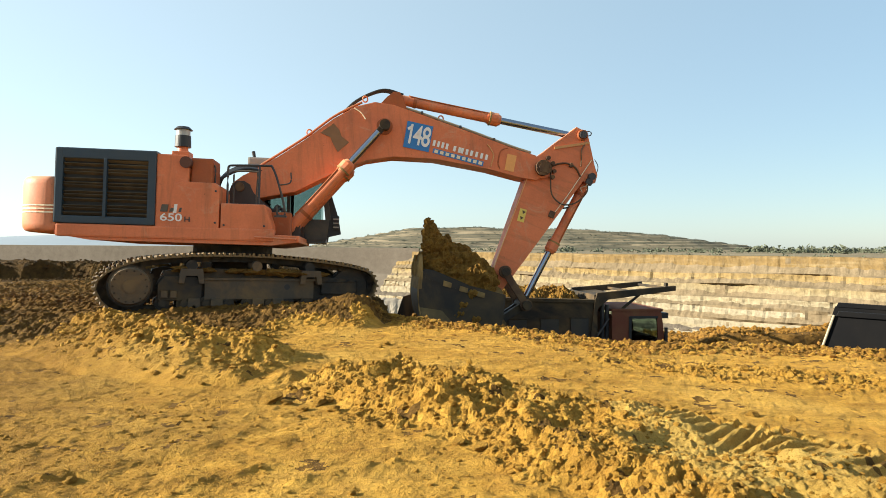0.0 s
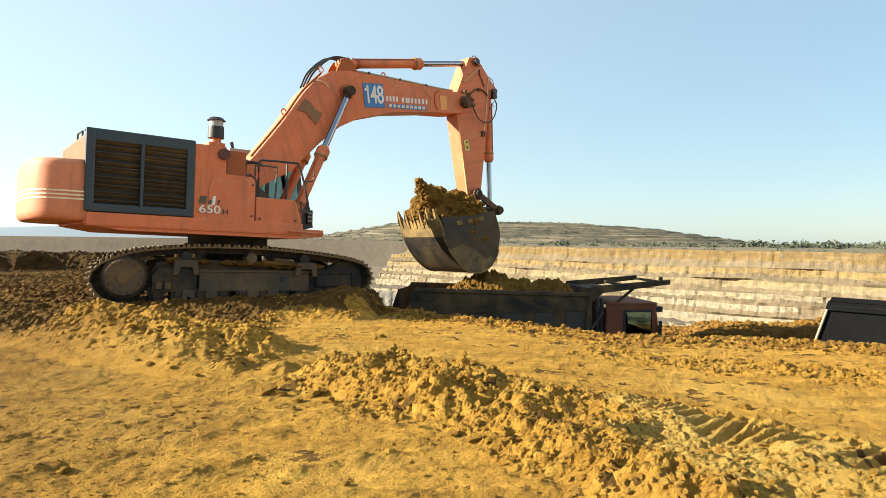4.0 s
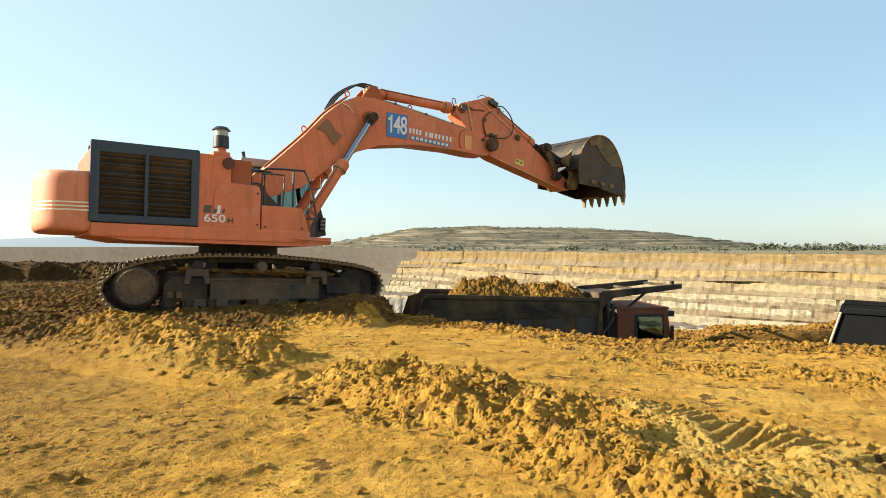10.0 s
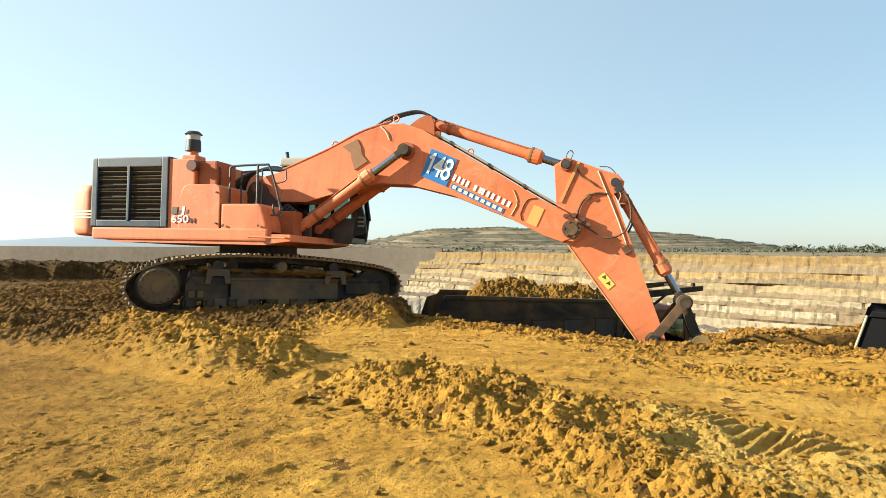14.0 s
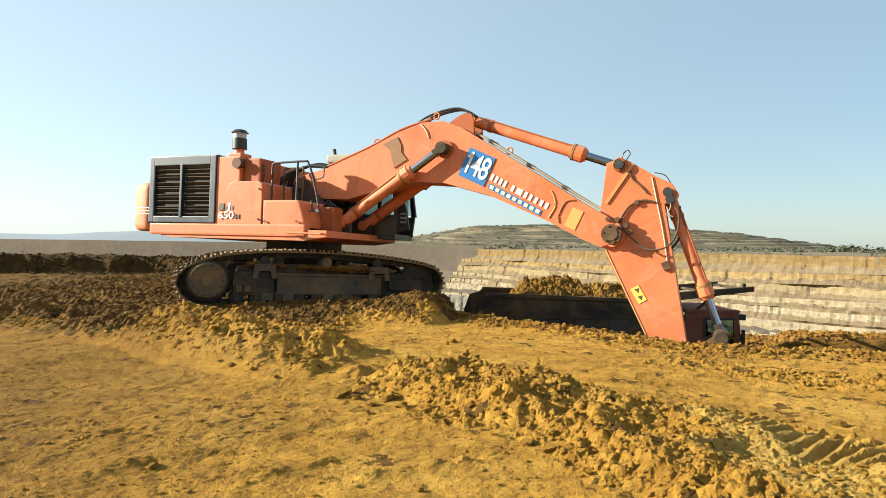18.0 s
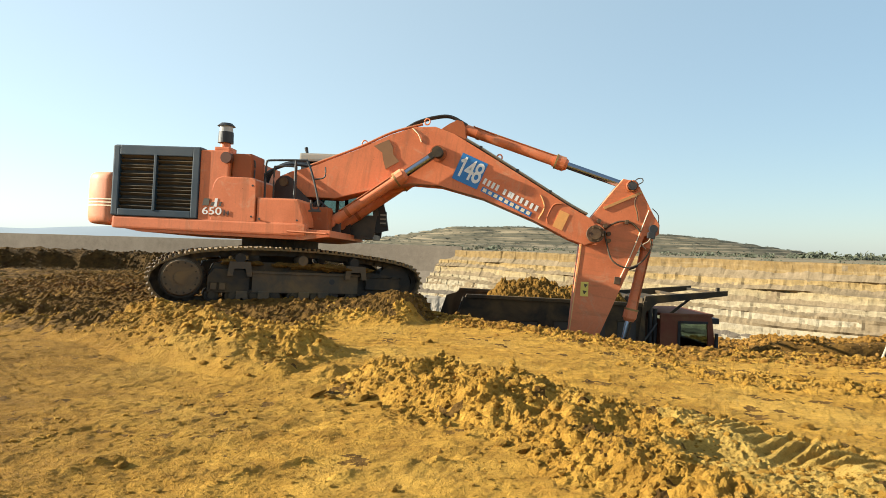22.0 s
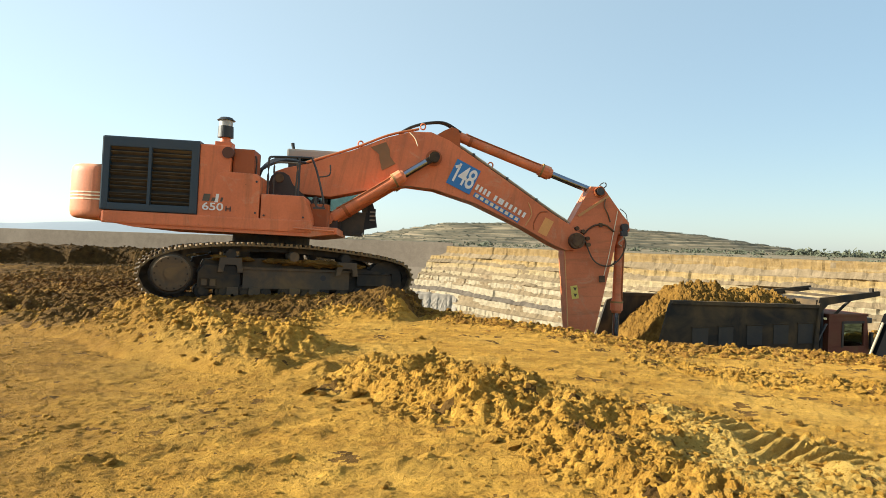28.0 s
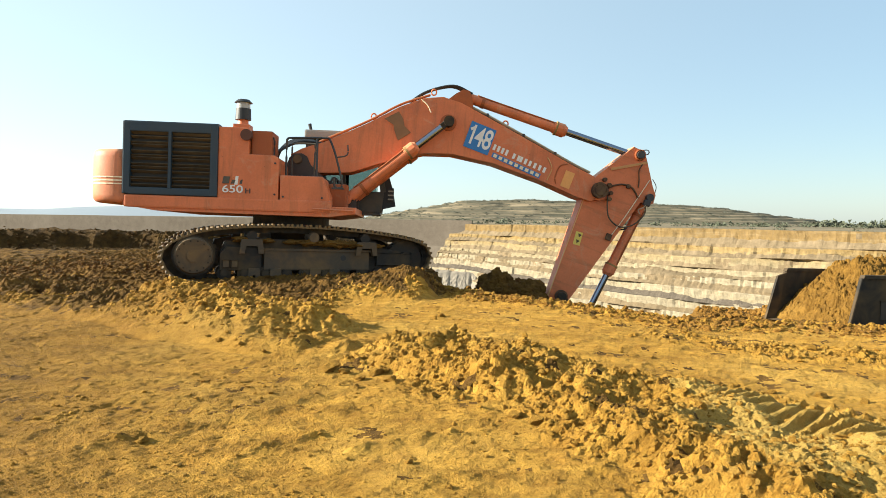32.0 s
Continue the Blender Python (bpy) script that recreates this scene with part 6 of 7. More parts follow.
def dump_truck(name, body_mat, cab_mat, label, ribbed=True):
    """Rear top corner of the near side is over the origin; heading along x, the far side towards +y; tyres stand at z = 0."""
    top = thing(name, Matrix(), label, "dump truck")
    side = [(-0.42, 1.75), (-0.05, 3.08), (0.02, 3.12), (4.95, 2.97), (5.02, 1.45), (0.1, 1.42)]
    body = part("tipper_body", prism(side, 0.0, 0.07, 0.012), body_mat, top, "steel tipper body")
    part("body_side", prism(side, 2.43, 2.50, 0.012), body_mat, body)
    part("body_floor", prism([(-0.75 if ribbed else -0.3, 1.72), (-0.42 if ribbed else -0.2, 1.62), (5.0, 1.36), (5.0, 1.46), (-0.4 if ribbed else -0.2, 1.74)], 0.07, 2.43), body_mat, body)
    part("headboard", prism([(4.93, 1.4), (5.02, 1.4), (5.0, 3.18), (4.91, 3.18)], 0.07, 2.43), body_mat, body)
    if ribbed:
        part("tail_chute_side", prism([(-0.78, 1.72), (-0.42, 1.70), (-0.05, 3.06), (-0.38, 2.96)], 2.36, 2.43), body_mat, body)
    part("tail_post", tube([(-0.50, -0.03, 1.62), (-0.06, -0.03, 3.10)], 0.032 if ribbed else 0.024, smooth=False), body_mat if ribbed else DUSTY_CREAM, body)
    part("top_rail", prism([(-0.02, 3.08), (0.02, 3.18), (4.98, 3.05), (4.98, 2.95)], -0.05, 0.09, 0.015), body_mat, body)
    part("top_rail", prism([(-0.02, 3.08), (0.02, 3.18), (4.98, 3.05), (4.98, 2.95)], 2.41, 2.55, 0.015), body_mat, body)
    part("bottom_rail", prism([(-0.35, 1.72), (5.02, 1.44), (5.02, 1.58), (-0.3, 1.88)], -0.045, 0.0, 0.01), body_mat, body)
    for x0, x1 in ((0.66, 1.17), (1.50, 1.98), (2.43, 2.95), (3.34, 3.86), (4.2, 4.72)) if ribbed else ():
        part("pressed_panel", box(x0, x1, -0.022, 0.0, 1.98, 2.44 + 0.02 * x0, 0.014), TRUCK_PANEL, body)
        # dark lip added for the shadow along the top of each inset
        part("panel_shadow_lip", box(x0 - 0.03, x1 + 0.03, -0.035, 0.0, 2.45 + 0.02 * x0, 2.48 + 0.02 * x0, 0.01), body_mat, body)
    if ribbed:
        part("front_post", prism([(4.70, 1.5), (4.86, 1.5), (5.0, 3.1), (4.90, 3.1)], -0.06, 0.0, 0.01), body_mat, body)
    canopy = part("cab_guard_canopy", prism([(4.90, 3.02), (5.05, 3.02), (5.75, 3.14), (5.75, 3.18), (5.0, 3.12)], 0.10, 2.40, 0.01), body_mat, top, "long steel canopy over the cab")
    part("canopy_rail", prism([(4.85, 2.72), (5.02, 2.80), (5.30, 3.06), (7.30, 3.30), (7.30, 3.44), (4.98, 3.24)], 0.02, 0.12, 0.015), body_mat, canopy)
    part("canopy_rail", prism([(4.85, 2.72), (5.02, 2.80), (5.30, 3.06), (7.30, 3.30), (7.30, 3.44), (4.98, 3.24)], 2.38, 2.48, 0.015), body_mat, canopy)
    for x, z in ((6.2, 3.22), (7.2, 3.33)):
        part("canopy_bar", box(x - 0.05, x + 0.05, 0.1, 2.4, z - 0.02, z + 0.05, 0.01), body_mat, canopy)
    part("canopy_brace", tube([(5.72, 0.2, 2.72), (6.25, 0.12, 3.18)], 0.04, smooth=False), body_mat, canopy)
    part("canopy_lug", box(7.0, 7.08, 0.05, 0.15, 3.42, 3.52, 0.01), body_mat, canopy)
    # cab
    cab_side = [[(5.45, 1.05), (6.98, 1.05), (7.02, 1.85), (5.45, 1.85)], [(5.45, 1.85), (5.98, 1.85), (5.98, 2.55), (5.45, 2.55)], [(6.82, 1.85), (7.02, 1.85), (6.93, 2.55), (6.78, 2.55)], [(5.45, 2.52), (6.94, 2.52), (6.90, 2.70), (5.45, 2.72)]]
    cab_ob = part("cab", box(5.45, 5.52, 0.17, 2.34, 1.05, 2.60), cab_mat, top, "dull orange cab")
    part("dashboard", box(6.80, 6.99, 0.17, 2.34, 1.05, 1.9, 0.02), cab_mat, cab_ob)
    for yy in (0.10, 2.34):
        for piece, prof in zip(("door", "rear_quarter", "pillar", "roof_rail"), cab_side):
            part(piece, prism(prof, yy, yy + 0.07, 0.008), cab_mat, cab_ob)
    part("cab_roof", box(5.43, 6.95, 0.08, 2.43, 2.70, 2.78, 0.035), cab_mat, cab_ob)
    part("cab_floor", box(5.5, 6.95, 0.17, 2.34, 1.05, 1.12), DARK, cab_ob)
    part("door_window", box(5.98, 6.80, 0.13, 0.14, 1.85, 2.53), GLASS, cab_ob)
    part("door_window", box(5.98, 6.80, 2.37, 2.38, 1.85, 2.53), GLASS, cab_ob)
    part("windscreen", prism([(6.98, 1.9), (6.99, 1.9), (6.90, 2.52), (6.89, 2.52)], 0.17, 2.34), GLASS, cab_ob)
    part("windscreen_visor", box(6.90, 7.12, 0.1, 2.4, 2.50, 2.66, 0.02), BLACK, cab_ob)
    part("mirror", box(6.98, 7.06, 0.0, 0.08, 1.75, 2.25, 0.015), BLACK, cab_ob)
    part("window_trim", box(5.94, 6.02, 0.085, 0.10, 1.82, 2.56), BLACK, cab_ob)
    part("window_trim", box(5.98, 6.80, 0.085, 0.10, 2.50, 2.57), BLACK, cab_ob)
    ring = [(6.5 + 0.06 * math.sin(t), 1.85 + 0.2 * math.cos(t), 1.98 + 0.19 * math.sin(t)) for t in np.linspace(0, 6.28, 17)]
    part("steering_wheel", tube(ring, 0.018, 6, 2), BLACK, cab_ob)
    part("driver_seat", box(5.62, 5.8, 1.6, 2.1, 1.2, 1.95, 0.04), BLACK, cab_ob)
    for x, zz in ((5.22, 2.95), (5.36, 2.88)):
        part("air_intake", cyl((x, 0.28, 1.3), (x, 0.28, zz), 0.06, 16), DARK, cab_ob)
    part("stay_rod", tube([(4.75, 0.02, 1.7), (5.35, 0.1, 2.5)], 0.035, smooth=False), DARK, cab_ob)
    # chassis and wheels
    part("chassis", box(0.3, 6.9, 0.85, 1.65, 0.70, 1.05, 0.02), DARK, top)
    part("fuel_tank", box(3.9, 4.9, 0.15, 0.7, 0.55, 1.10, 0.06), DARK, top)
    for x in (1.1, 2.45, 6.15):
        for y in (0.2, 2.3):
            truck_wheel(top, x, y)
    return top


truck = dump_truck("dump_truck", TRUCK_GREY, TRUCK_ORANGE, "grey-bodied dump truck with orange cab, loaded with soil")
parked = dump_truck("dump_truck", BLACK_BODY, TRUCK_ORANGE, "black-bodied dump truck waiting on the haul road", False)
parked.matrix_basis = pose(7.90, 13.05, -2.90, 0, 0, -31)


# ---- earth: the truck's load and what the bucket carries ----
def heap_mesh(name, x0, x1, y0, y1, seed, rise, foot, tail=0.0, saddle=0.0):
    """A loose heap: ridged along the body, slumping at its ends, with clods; closed below."""
    nx, ny = 210, 95
    xs, ys = np.linspace(x0, x1, nx), np.linspace(y0, y1, ny)
    gx, gy = np.meshgrid(xs, ys)
    u, v = (gx - x0) / (x1 - x0), (gy - y0) / (y1 - y0)
    bulge = np.clip(4 * v * (1 - v), 0, 1) ** 0.6 * np.clip(u / 0.28, 0, 1) ** 0.7 * np.clip((1 - u) / 0.12, 0, 1) ** 0.6
    bulge = bulge * (1 - saddle * np.exp(-((u - 0.62) / 0.07) ** 2))
    low = tail * (1 - np.clip((gx - x0) / 1.5, 0, 1)) ** 1.2
    gz = foot - low + rise * bulge * (0.82 + 0.5 * fractal(gx, gy, 1.3, 3, seed)) + (0.15 + 0.05 * bulge) * (0.7 * lumps(gx, gy, 0.34, seed) + 0.8 * lumps(gx + 3, gy, 0.18, seed + 5) + 0.6 * lumps(gx, gy + 2, 0.10, seed + 7) + 0.6 * fractal(gx, gy, 0.30, 5, seed + 9, 0.66))
    verts = np.stack([gx, gy, gz], -1).reshape(-1, 3).tolist()
    idx = np.arange(nx * ny).reshape(ny, nx)
    faces = np.stack([idx[:-1, :-1], idx[:-1, 1:], idx[1:, 1:], idx[1:, :-1]], -1).reshape(-1, 4).tolist()
    rim = [*idx[0, :], *idx[1:, -1], *idx[-1, -2::-1], *idx[-2:0:-1, 0]]
    base = len(verts)
    verts += [(verts[i][0], verts[i][1], foot - 0.9) for i in rim]
    n = len(rim)
    faces += [(int(rim[k]), base + k, base + (k + 1) % n, int(rim[(k + 1) % n])) for k in range(n)]
    faces.append(tuple(base + k for k in range(n)))
    me = bpy.data.meshes.new(name)
    me.from_pydata(verts, [], faces)
    me.materials.append(HEAP)
    return me


truck_heap = tagged(new("soil_mound", heap_mesh("soil_mound", 0.65, 4.92, 0.08, 2.42, 12, 0.80, 2.62)), "brown-ochre soil heaped in the truck's tipper body", "soil heap")
added_heap = tagged(new("soil_mound", heap_mesh("soil_mound", -0.45, 4.88, 0.08, 2.42, 19, 0.86, 2.60, 0.86, 0.30)), "fresh ochre soil heap filling the tail of the tipper body", "soil heap")


def clump_mesh(name, parts, mat, seed, grain=0.045):
    """Several broken lumps grown together into one mass."""
    rng = random.Random(seed)
    bm = bmesh.new()
    for (cx, cy, cz), r, squash in parts:
        made = bmesh.ops.create_icosphere(bm, subdivisions=4, radius=1)["verts"]
        off = Vector((rng.uniform(0, 50), rng.uniform(0, 50), rng.uniform(0, 50)))
        for v in made:
            p = v.co.copy()
            k = 1 + 0.42 * noise.noise(p * 1.5 + off) + 0.22 * noise.noise(p * 4 + off) + 0.16 * abs(noise.noise(p * 9 + off))
            v.co = Vector((cx + p.x * squash[0] * r * k, cy + p.y * squash[1] * r * k, cz + p.z * squash[2] * r * k))
    me = mesh_of(name, bm, mat)
    tmp = bpy.data.objects.new(name, me)
    scene.collection.objects.link(tmp)
    mod = tmp.modifiers.new("weld", "REMESH")
    mod.mode, mod.voxel_size = "VOXEL", grain
    done = bpy.data.meshes.new_from_object(tmp.evaluated_get(bpy.context.evaluated_depsgraph_get()))
    bpy.data.objects.remove(tmp)
    bpy.data.meshes.remove(me)
    done.name = name
    for v in done.vertices:
        p = v.co
        v.co = p + v.normal * (0.06 * noise.noise(p * 4) + 0.06 * abs(noise.noise(p * 9)) + 0.05 * noise.noise(p * 17) + 0.035 * noise.noise(p * 33))
    return done


LOAD_PARTS = [((1.45, 0.15, -0.75), 0.42, (0.7, 1.3, 0.9)), ((1.0, 0.1, -0.85), 0.55, (0.9, 1.1, 0.9)), ((0.55, 0.0, -0.55), 0.55, (1.0, 1.3, 0.8)), ((0.90, 0.0, 0.15), 0.80, (0.95, 1.05, 0.9)), ((0.80, 0.0, -0.45), 0.66, (1.1, 1.2, 0.75)), ((1.15, 0.35, -0.75), 0.50, (0.9, 1.0, 0.85)), ((1.22, -0.35, -1.0), 0.44, (0.8, 0.8, 1.15)), ((1.38, -0.40, -1.42), 0.28, (0.55, 0.7, 1.7)), ((0.55, 0.45, -0.60), 0.42, (1.0, 1.0, 0.8)), ((0.30, -0.45, -0.30), 0.38, (1, 1, 0.8)), ((1.0, -0.1, -1.1), 0.28, (0.8, 1, 1.3))]
OUTER = [LOAD_PARTS[k] for k in (0, 1, 5, 6, 7, 8, 9, 10)]
INNER = [LOAD_PARTS[k] for k in (2, 3, 4)]
first_load = tagged(new("soil_load", clump_mesh("soil_load", OUTER, HEAP, 3)), "lumpy mass of brown-ochre soil heaped over the bucket's mouth", "soil load")
inner_load = tagged(new("soil_load", clump_mesh("soil_load", INNER, HEAP, 5)), "brown-ochre soil packed inside the bucket", "soil load")
next_load = tagged(new("soil_load", clump_mesh("soil_load", [LOAD_PARTS[k] for k in (1, 2, 3, 4, 5, 8, 9)], MOIST, 3)), "lumpy mass of brown soil being dug by the bucket", "soil load")
FALL_MESHES = [clump_mesh("soil_lump", [((0, 0, 0), 0.09 + 0.027 * k, (1, 1, 0.85)), ((0.08, 0.05, -0.08), 0.07 + 0.02 * k, (1, 1, 1))], HEAP, 40 + k, 0.035) for k in range(6)]
falling = []
for k in range(190):
    falling.append(tagged(new("soil_lump", FALL_MESHES[(k * 5) % 6]), "ochre soil lump pouring from the bucket into the truck", "soil lump", "poured soil lumps"))


# ---- movement ----
def curve_at(keys, t):
    """Smooth monotone reading of (time, value) pairs."""
    ts, vs = [k[0] for k in keys], [k[1] for k in keys]
    if t <= ts[0]:
        return vs[0]
    if t >= ts[-1]:
        return vs[-1]
    i = max(j for j in range(len(ts) - 1) if ts[j] <= t)

    def slope(j):
        if j <= 0 or j >= len(ts) - 1:
            return 0.0
        a, b = (vs[j] - vs[j - 1]) / (ts[j] - ts[j - 1]), (vs[j + 1] - vs[j]) / (ts[j + 1] - ts[j])
        return 0.0 if a * b <= 0 else 2 * a * b / (a + b)
    h = ts[i + 1] - ts[i]
    u = (t - ts[i]) / h
    return (vs[i] * (1 + 2 * u) * (1 - u) ** 2 + slope(i) * h * u * (1 - u) ** 2 + vs[i + 1] * u * u * (3 - 2 * u) + slope(i + 1) * h * u * u * (u - 1))


# joint angles over time (seconds, degrees)
SWING = [(0, -20.6), (1, -19.6), (1.5, -18.4), (2, -14.5), (2.5, -8.9), (3, -2.3), (3.5, 5.6), (5.5, 15.0), (7, 13.0), (8, 10.0), (9.5, 7.9), (10, 5.8), (10.5, 1.4), (11, -4.4), (12.5, -27.6), (13.5, -37.2), (14, -40.2), (14.5, -42.5), (17, -45.2), (18, -44.9), (19, -42.0), (21, -31.6), (22, -29.8), (23, -29.2), (24.5, -29.4), (27.5, -19.7), (29, -20.6), (30.5, -20.7), (32, -19.9)]
BOOM = [(0, 6.1), (1.5, 16.2), (2, 18.9), (2.5, 22.3), (3, 24.6), (3.5, 24.5), (5.5, 22.4), (6.5, 22.2), (7.5, 18.4), (8.5, 13.2), (9, 11.5), (9.5, 12.1), (10, 14.8), (10.5, 18.5), (11, 20.1), (11.5, 18.5), (12, 13.1), (12.5, 6.2), (13, 0.6), (13.5, -3.8), (14, -7.1), (14.5, -11.6), (16.5, -13.0), (18, -8.4), (19, -6.0), (19.5, -5.6), (20.5, -5.7), (21.5, -7.1), (24, -6.6), (25, -5.0), (25.5, -5.1), (27.5, -8.5), (30.5, -8.9), (31, -8.5), (31.5, -6.4), (32, -3.6)]
ARM = [(0, -110.3), (1, -103.6), (1.5, -101.0), (2, -97.6), (3, -91.8), (3.5, -86.8), (5.5, -57.7), (6, -56.1), (6.5, -51.0), (7.5, -38.5), (8.5, -31.9), (9, -26.9), (9.5, -19.9), (10.5, -13.0), (11, -11.4), (11.5, -17.7), (12, -29.8), (12.5, -45.4), (13, -55.5), (13.5, -57.8), (14.5, -51.6), (16.5, -54.9), (18.5, -68.6), (19.5, -78.1), (20.5, -90.1), (21.5, -96.1), (22, -96.1), (23, -99.5), (23.5, -97.0), (24, -98.4), (24.5, -90.6), (25, -77.8), (25.5, -69.0), (27.5, -80.0), (29, -98.0), (30, -103.5), (30.5, -104.6), (31, -108.8), (31.5, -110.1), (32, -109.2)]
BUCKET = [(0, -62), (1, -66), (2, -70), (3.5, -74), (4.3, -58), (5.5, -25), (6, -19), (6.5, -17.5), (7.5, -19), (8.5, -11), (9, 0), (9.25, 11), (9.5, 24), (10, 34), (10.5, 35), (11, 34), (12, 27), (12.5, 11), (13, 0), (14, 4), (19, -6), (23, -35), (25.5, -8), (28, -22), (30, -38), (31, -46), (32, -54)]
TRUCK_X = [(0, -0.57), (21.5, -0.57), (22, -0.52), (22.5, -0.4), (23, -0.18), (23.5, 0.17), (24, 0.61), (24.5, 1.07), (25, 1.6), (25.5, 2.15), (27.5, 4.35), (28, 4.98), (29, 6.12), (30, 7.25), (31, 8.4), (32, 9.5)]
TRUCK_Y = [(0, 17.89), (21.5, 17.88), (22.5, 17.64), (23.5, 17.19), (24.5, 16.82), (25.5, 16.74), (27.5, 16.84), (28, 17.01), (29, 17.32), (30, 17.53), (32, 17.8)]
TRUCK_YAW = [(0, 6.2), (21.5, 6), (22.5, 8.2), (23.5, 12.3), (24.5, 15.6), (25.5, 18.6), (27.5, 20.8), (28.5, 22.6), (29.5, 23), (32, 23.1)]


def turned(x, z, angle):
    """Pose in the machine's swing plane: at (x, z), its x axis raised by angle (radians)."""
    return Matrix.Translation((x, 0, z)) @ Matrix.Rotation(-angle, 4, "Y")


def linkage(t):
    """Poses of every moving part of the excavator, in its own space, at t seconds."""
    sw, be, al, de = (radians(curve_at(k, t)) for k in (SWING, BOOM, ARM, BUCKET))
    up = Matrix.Rotation(sw, 4, "Z")
    out = {"house": up}
    b = up @ turned(*FOOT, be)
    out["boom"] = b
    a = b @ turned(BOOM_LEN, 0, al - be)
    out["arm"] = a
    k = a @ turned(ARM_LEN, 0, de)
    out["bucket"] = k
    inv = up.inverted()

    def span(p, q):
        """Poses of a barrel at p and a rod at q, both along the line p to q (house plane)."""
        ang = math.atan2(q[1] - p[1], q[0] - p[0])
        return up @ turned(*p, ang), up @ turned(*q, ang)

    def local(m, x, z):
        v = inv @ m @ Vector((x, 0, z))
        return v.x, v.z
    out["boom_ram"] = span(CYL_FOOT, local(b, *BOOM_EYE))
    out["arm_ram"] = span(local(b, *ARM_CYL_FOOT), local(a, *ARM_EYE))
    # four-bar link of the bucket, worked out in the arm's plane
    ex, ez = ARM_LEN - math.sin(de) * BKT_EYE, math.cos(de) * BKT_EYE
    dx, dz = ex - LINK_PIVOT[0], ez - LINK_PIVOT[1]
    d = min(math.hypot(dx, dz), GUIDE + LINK - 0.001)
    c = (GUIDE ** 2 - LINK ** 2 + d * d) / (2 * d * GUIDE)
    th = math.atan2(dz, dx) + math.acos(max(-1, min(1, c)))
    jx, jz = LINK_PIVOT[0] + GUIDE * math.cos(th), LINK_PIVOT[1] + GUIDE * math.sin(th)
    out["guide"] = a @ turned(*LINK_PIVOT, th)
    out["push"] = a @ turned(jx, jz, math.atan2(ez - jz, ex - jx))
    out["bucket_ram"] = span(local(a, *BKT_CYL_FOOT), local(a, jx, jz))
    return out


def truck_pose(t):
    return pose(curve_at(TRUCK_X, t), curve_at(TRUCK_Y, t), -3.0, 0, 0, curve_at(TRUCK_YAW, t))


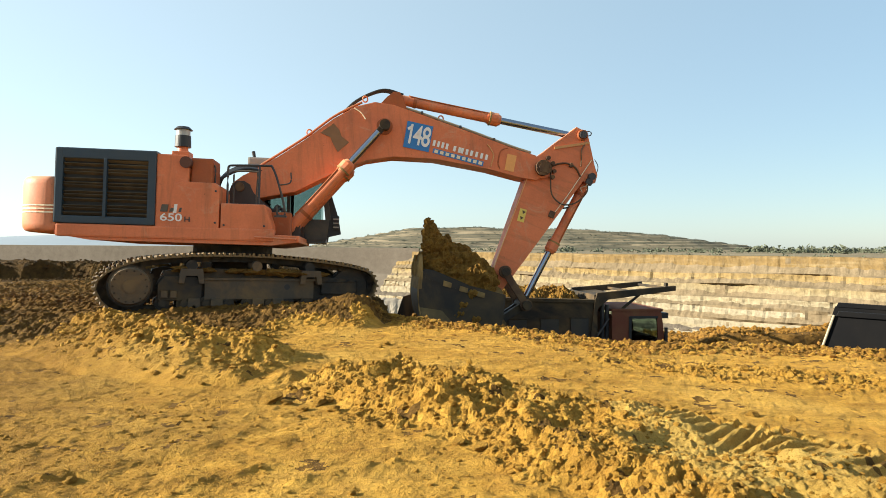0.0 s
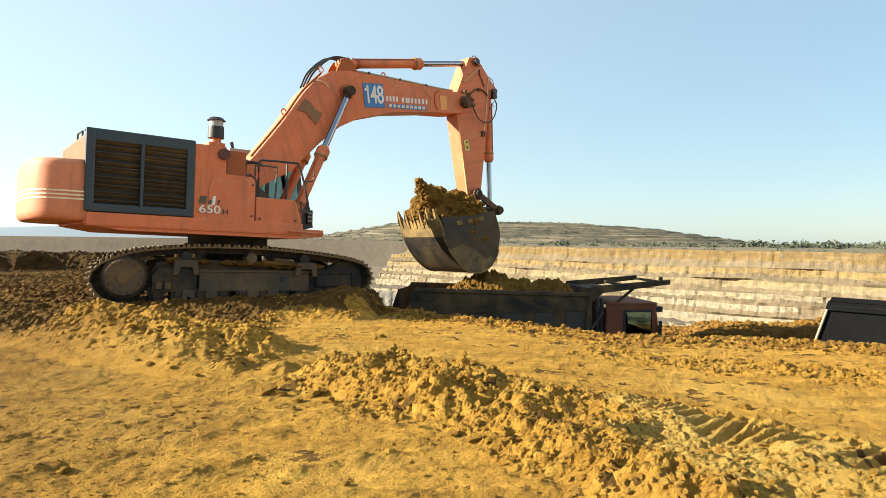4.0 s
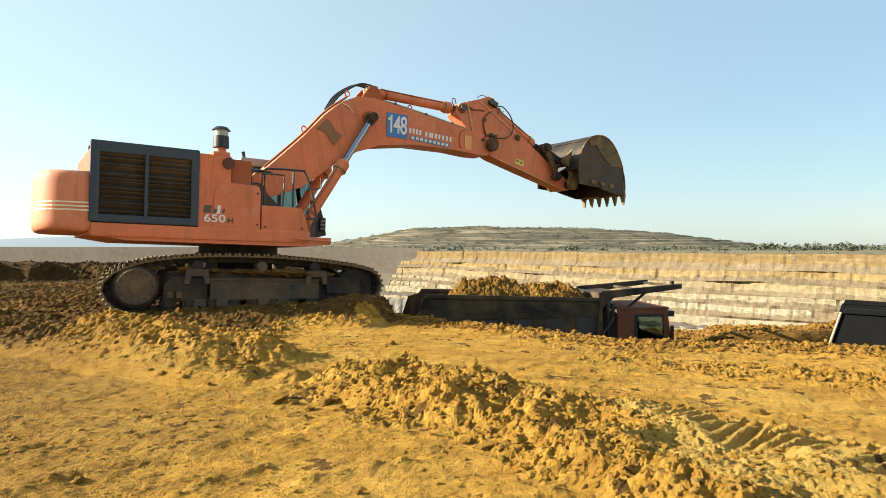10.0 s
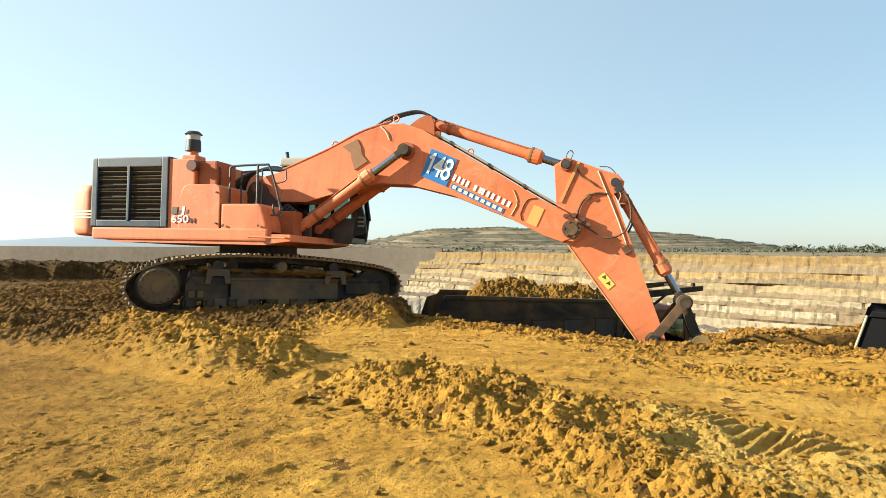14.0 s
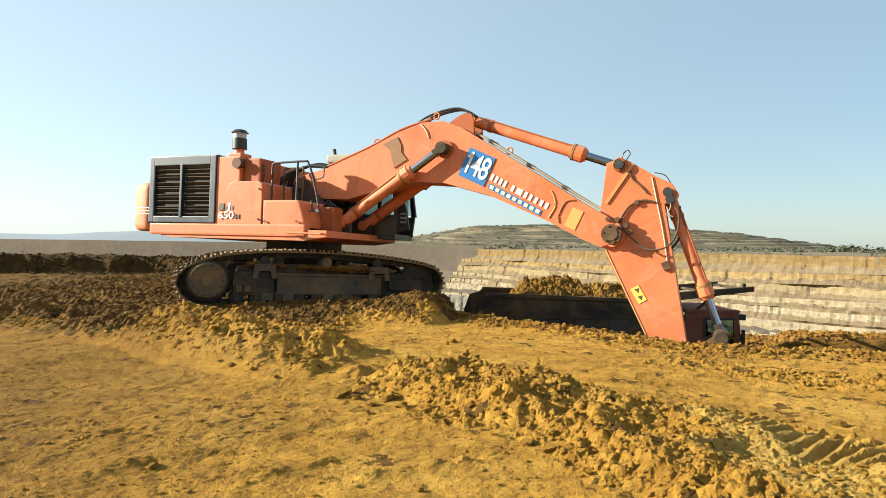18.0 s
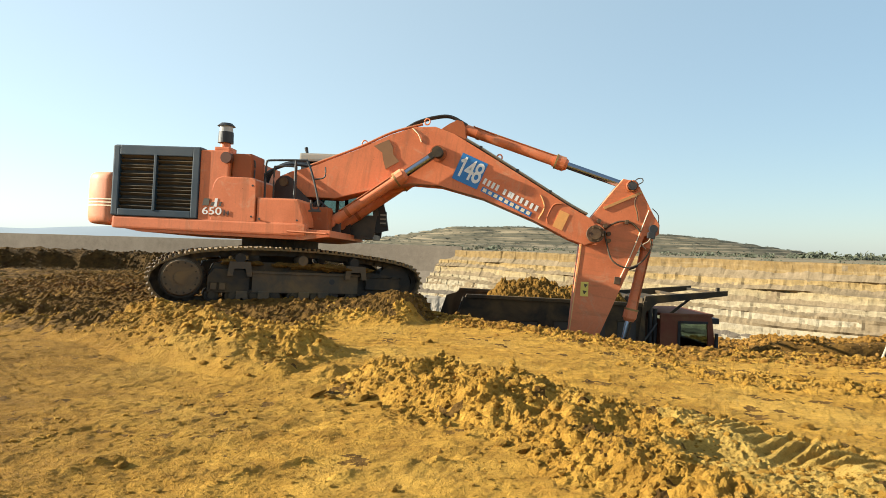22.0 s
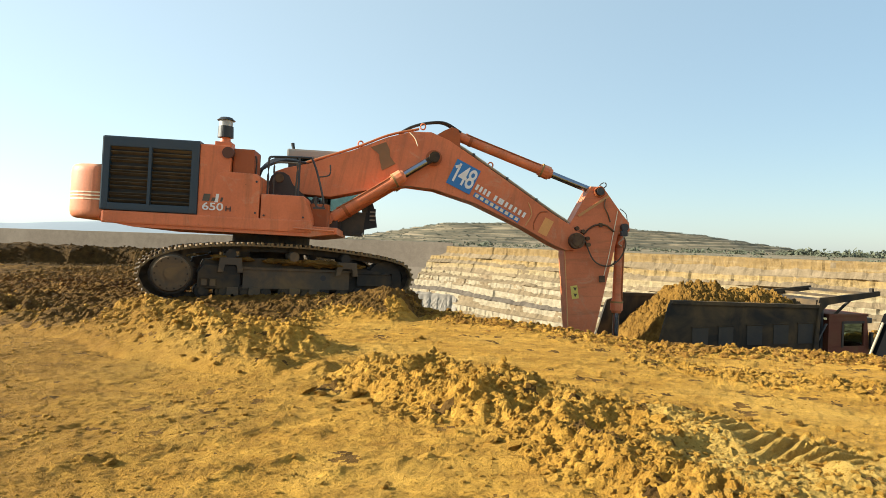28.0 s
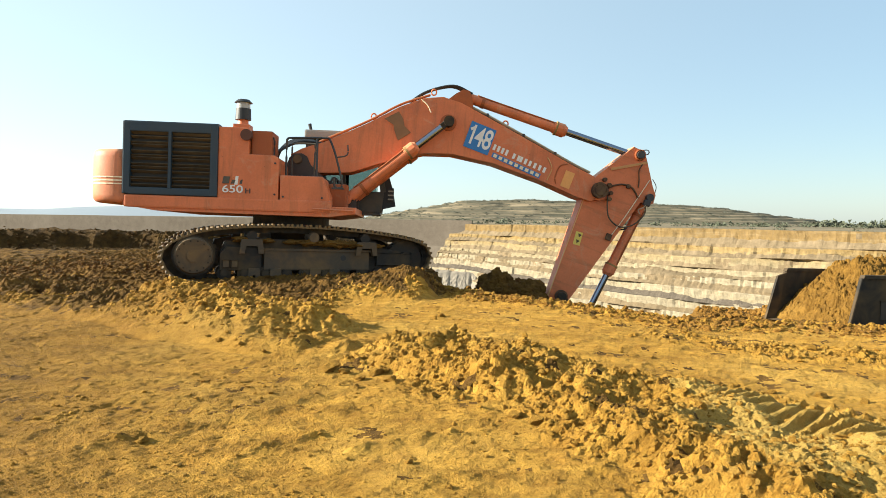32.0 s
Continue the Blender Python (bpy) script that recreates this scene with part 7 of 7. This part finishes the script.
def motions():
    times = [k * 0.25 for k in range(129)]
    states = [linkage(t) for t in times]
    for ob, key in ((house, "house"), (boom, "boom"), (arm, "arm"), (bucket, "bucket"), (guide_link, "guide"), (push_link, "push")):
        walk(ob, [(t, s[key]) for t, s in zip(times, states)])
    for pair, key in ((boom_rams[0], "boom_ram"), (boom_rams[1], "boom_ram"), (arm_ram, "arm_ram"), (bucket_ram, "bucket_ram")):
        for k in (0, 1):
            walk(pair[k], [(t, s[key][k]) for t, s in zip(times, states)])
    walk(truck, [(t, truck_pose(t)) for t in times])
    for heap, lift in ((truck_heap, [(0, 0.0)]), (added_heap, [(0, -0.9), (5.4, -0.9), (6.0, -0.7), (7.0, -0.3), (8.0, -0.1), (9.0, 0.0), (32, 0.0)])):
        walk(heap, [(t, truck_pose(t) @ Matrix.Translation((0, 0, curve_at(lift, t)))) for t in times])
    # the first load rides in the bucket, slides out over the lip and ends inside the heap
    in_bucket = {t: EXC @ s["bucket"] for t, s in zip(times, states)}

    def slide(ob, leave, arrive, rest):
        rows, last = [], None
        for t in times:
            if t <= leave:
                m = in_bucket[t]
                last = m.to_quaternion()
            elif t < arrive:
                u = (t - leave) / (arrive - leave)
                a, b = in_bucket[t], truck_pose(9) @ rest
                m = Matrix.LocRotScale(a.translation.lerp(b.translation, u ** 1.3) - Vector((0, 0, 0.5 * math.sin(math.pi * u))), a.to_quaternion().slerp(b.to_quaternion(), 0.4 * u), None)
                last = m.to_quaternion()
            else:
                m = Matrix.LocRotScale((truck_pose(t) @ rest).translation, last, None)
            rows.append((t, m))
        walk(ob, rows)
    slide(first_load, 5.2, 6.5, pose(0.9, 1.2, 1.75))
    slide(inner_load, 6.5, 9.3, pose(3.3, 1.2, 1.5))
    walk(next_load, [(t, in_bucket[max(t, 29.5)]) for t in times])
    bucket_at = functools.lru_cache(None)(lambda t: linkage(t)["bucket"])
    # lumps leave the bucket one after another and drop on the heap
    rng = random.Random(77)
    for k, ob in enumerate(falling):
        late = k >= 150
        go = 7.8 + 1.25 * (k - 150) / 40 if late else 4.9 + 4.1 * k / 150
        seat = Vector((rng.uniform(0.5, 1.2), rng.uniform(-0.75, 0.75), rng.uniform(-0.3, 0.6)))
        spin = rng.uniform(-120, 120)
        dx = rng.uniform(-0.85, 0.25)
        rows = []
        for t in times:
            u = (t - go) / 1.0
            src = EXC @ bucket_at(min(t, go + 0.35))
            if u <= 0:
                m = src @ Matrix.Translation(seat)
            else:
                out = (src @ Vector((1.0, seat.y, -0.75)))
                drop = Vector((out.x + dx + (0.45 if late else 0.12 * max(0, go - 7)), out.y - (0.9 if late and k % 2 else 0), -1.6 if late and k % 2 else -0.35))
                here = src @ seat
                if u < 0.4:
                    p = here.lerp(out, u / 0.4)
                elif u < 1:
                    w = (u - 0.4) / 0.6
                    p = out.lerp(drop, w ** 1.6)
                else:
                    local = truck_pose(10).inverted() @ drop
                    if late and k % 2:
                        rows.append((t, Matrix.LocRotScale((drop.x, drop.y, -2.95), Euler((0, radians(spin * 1.2), radians(spin * 0.5))), None)))
                        continue
                    local.x, local.y, local.z = min(4.3, max(0.3, local.x)), min(2.0, max(0.5, local.y)), 2.35
                    p = truck_pose(t) @ local
                m = Matrix.LocRotScale(p, Euler((0, radians(spin * min(u, 1.2)), radians(spin * 0.5))), None)
            rows.append((t, m))
        walk(ob, rows)



motions()
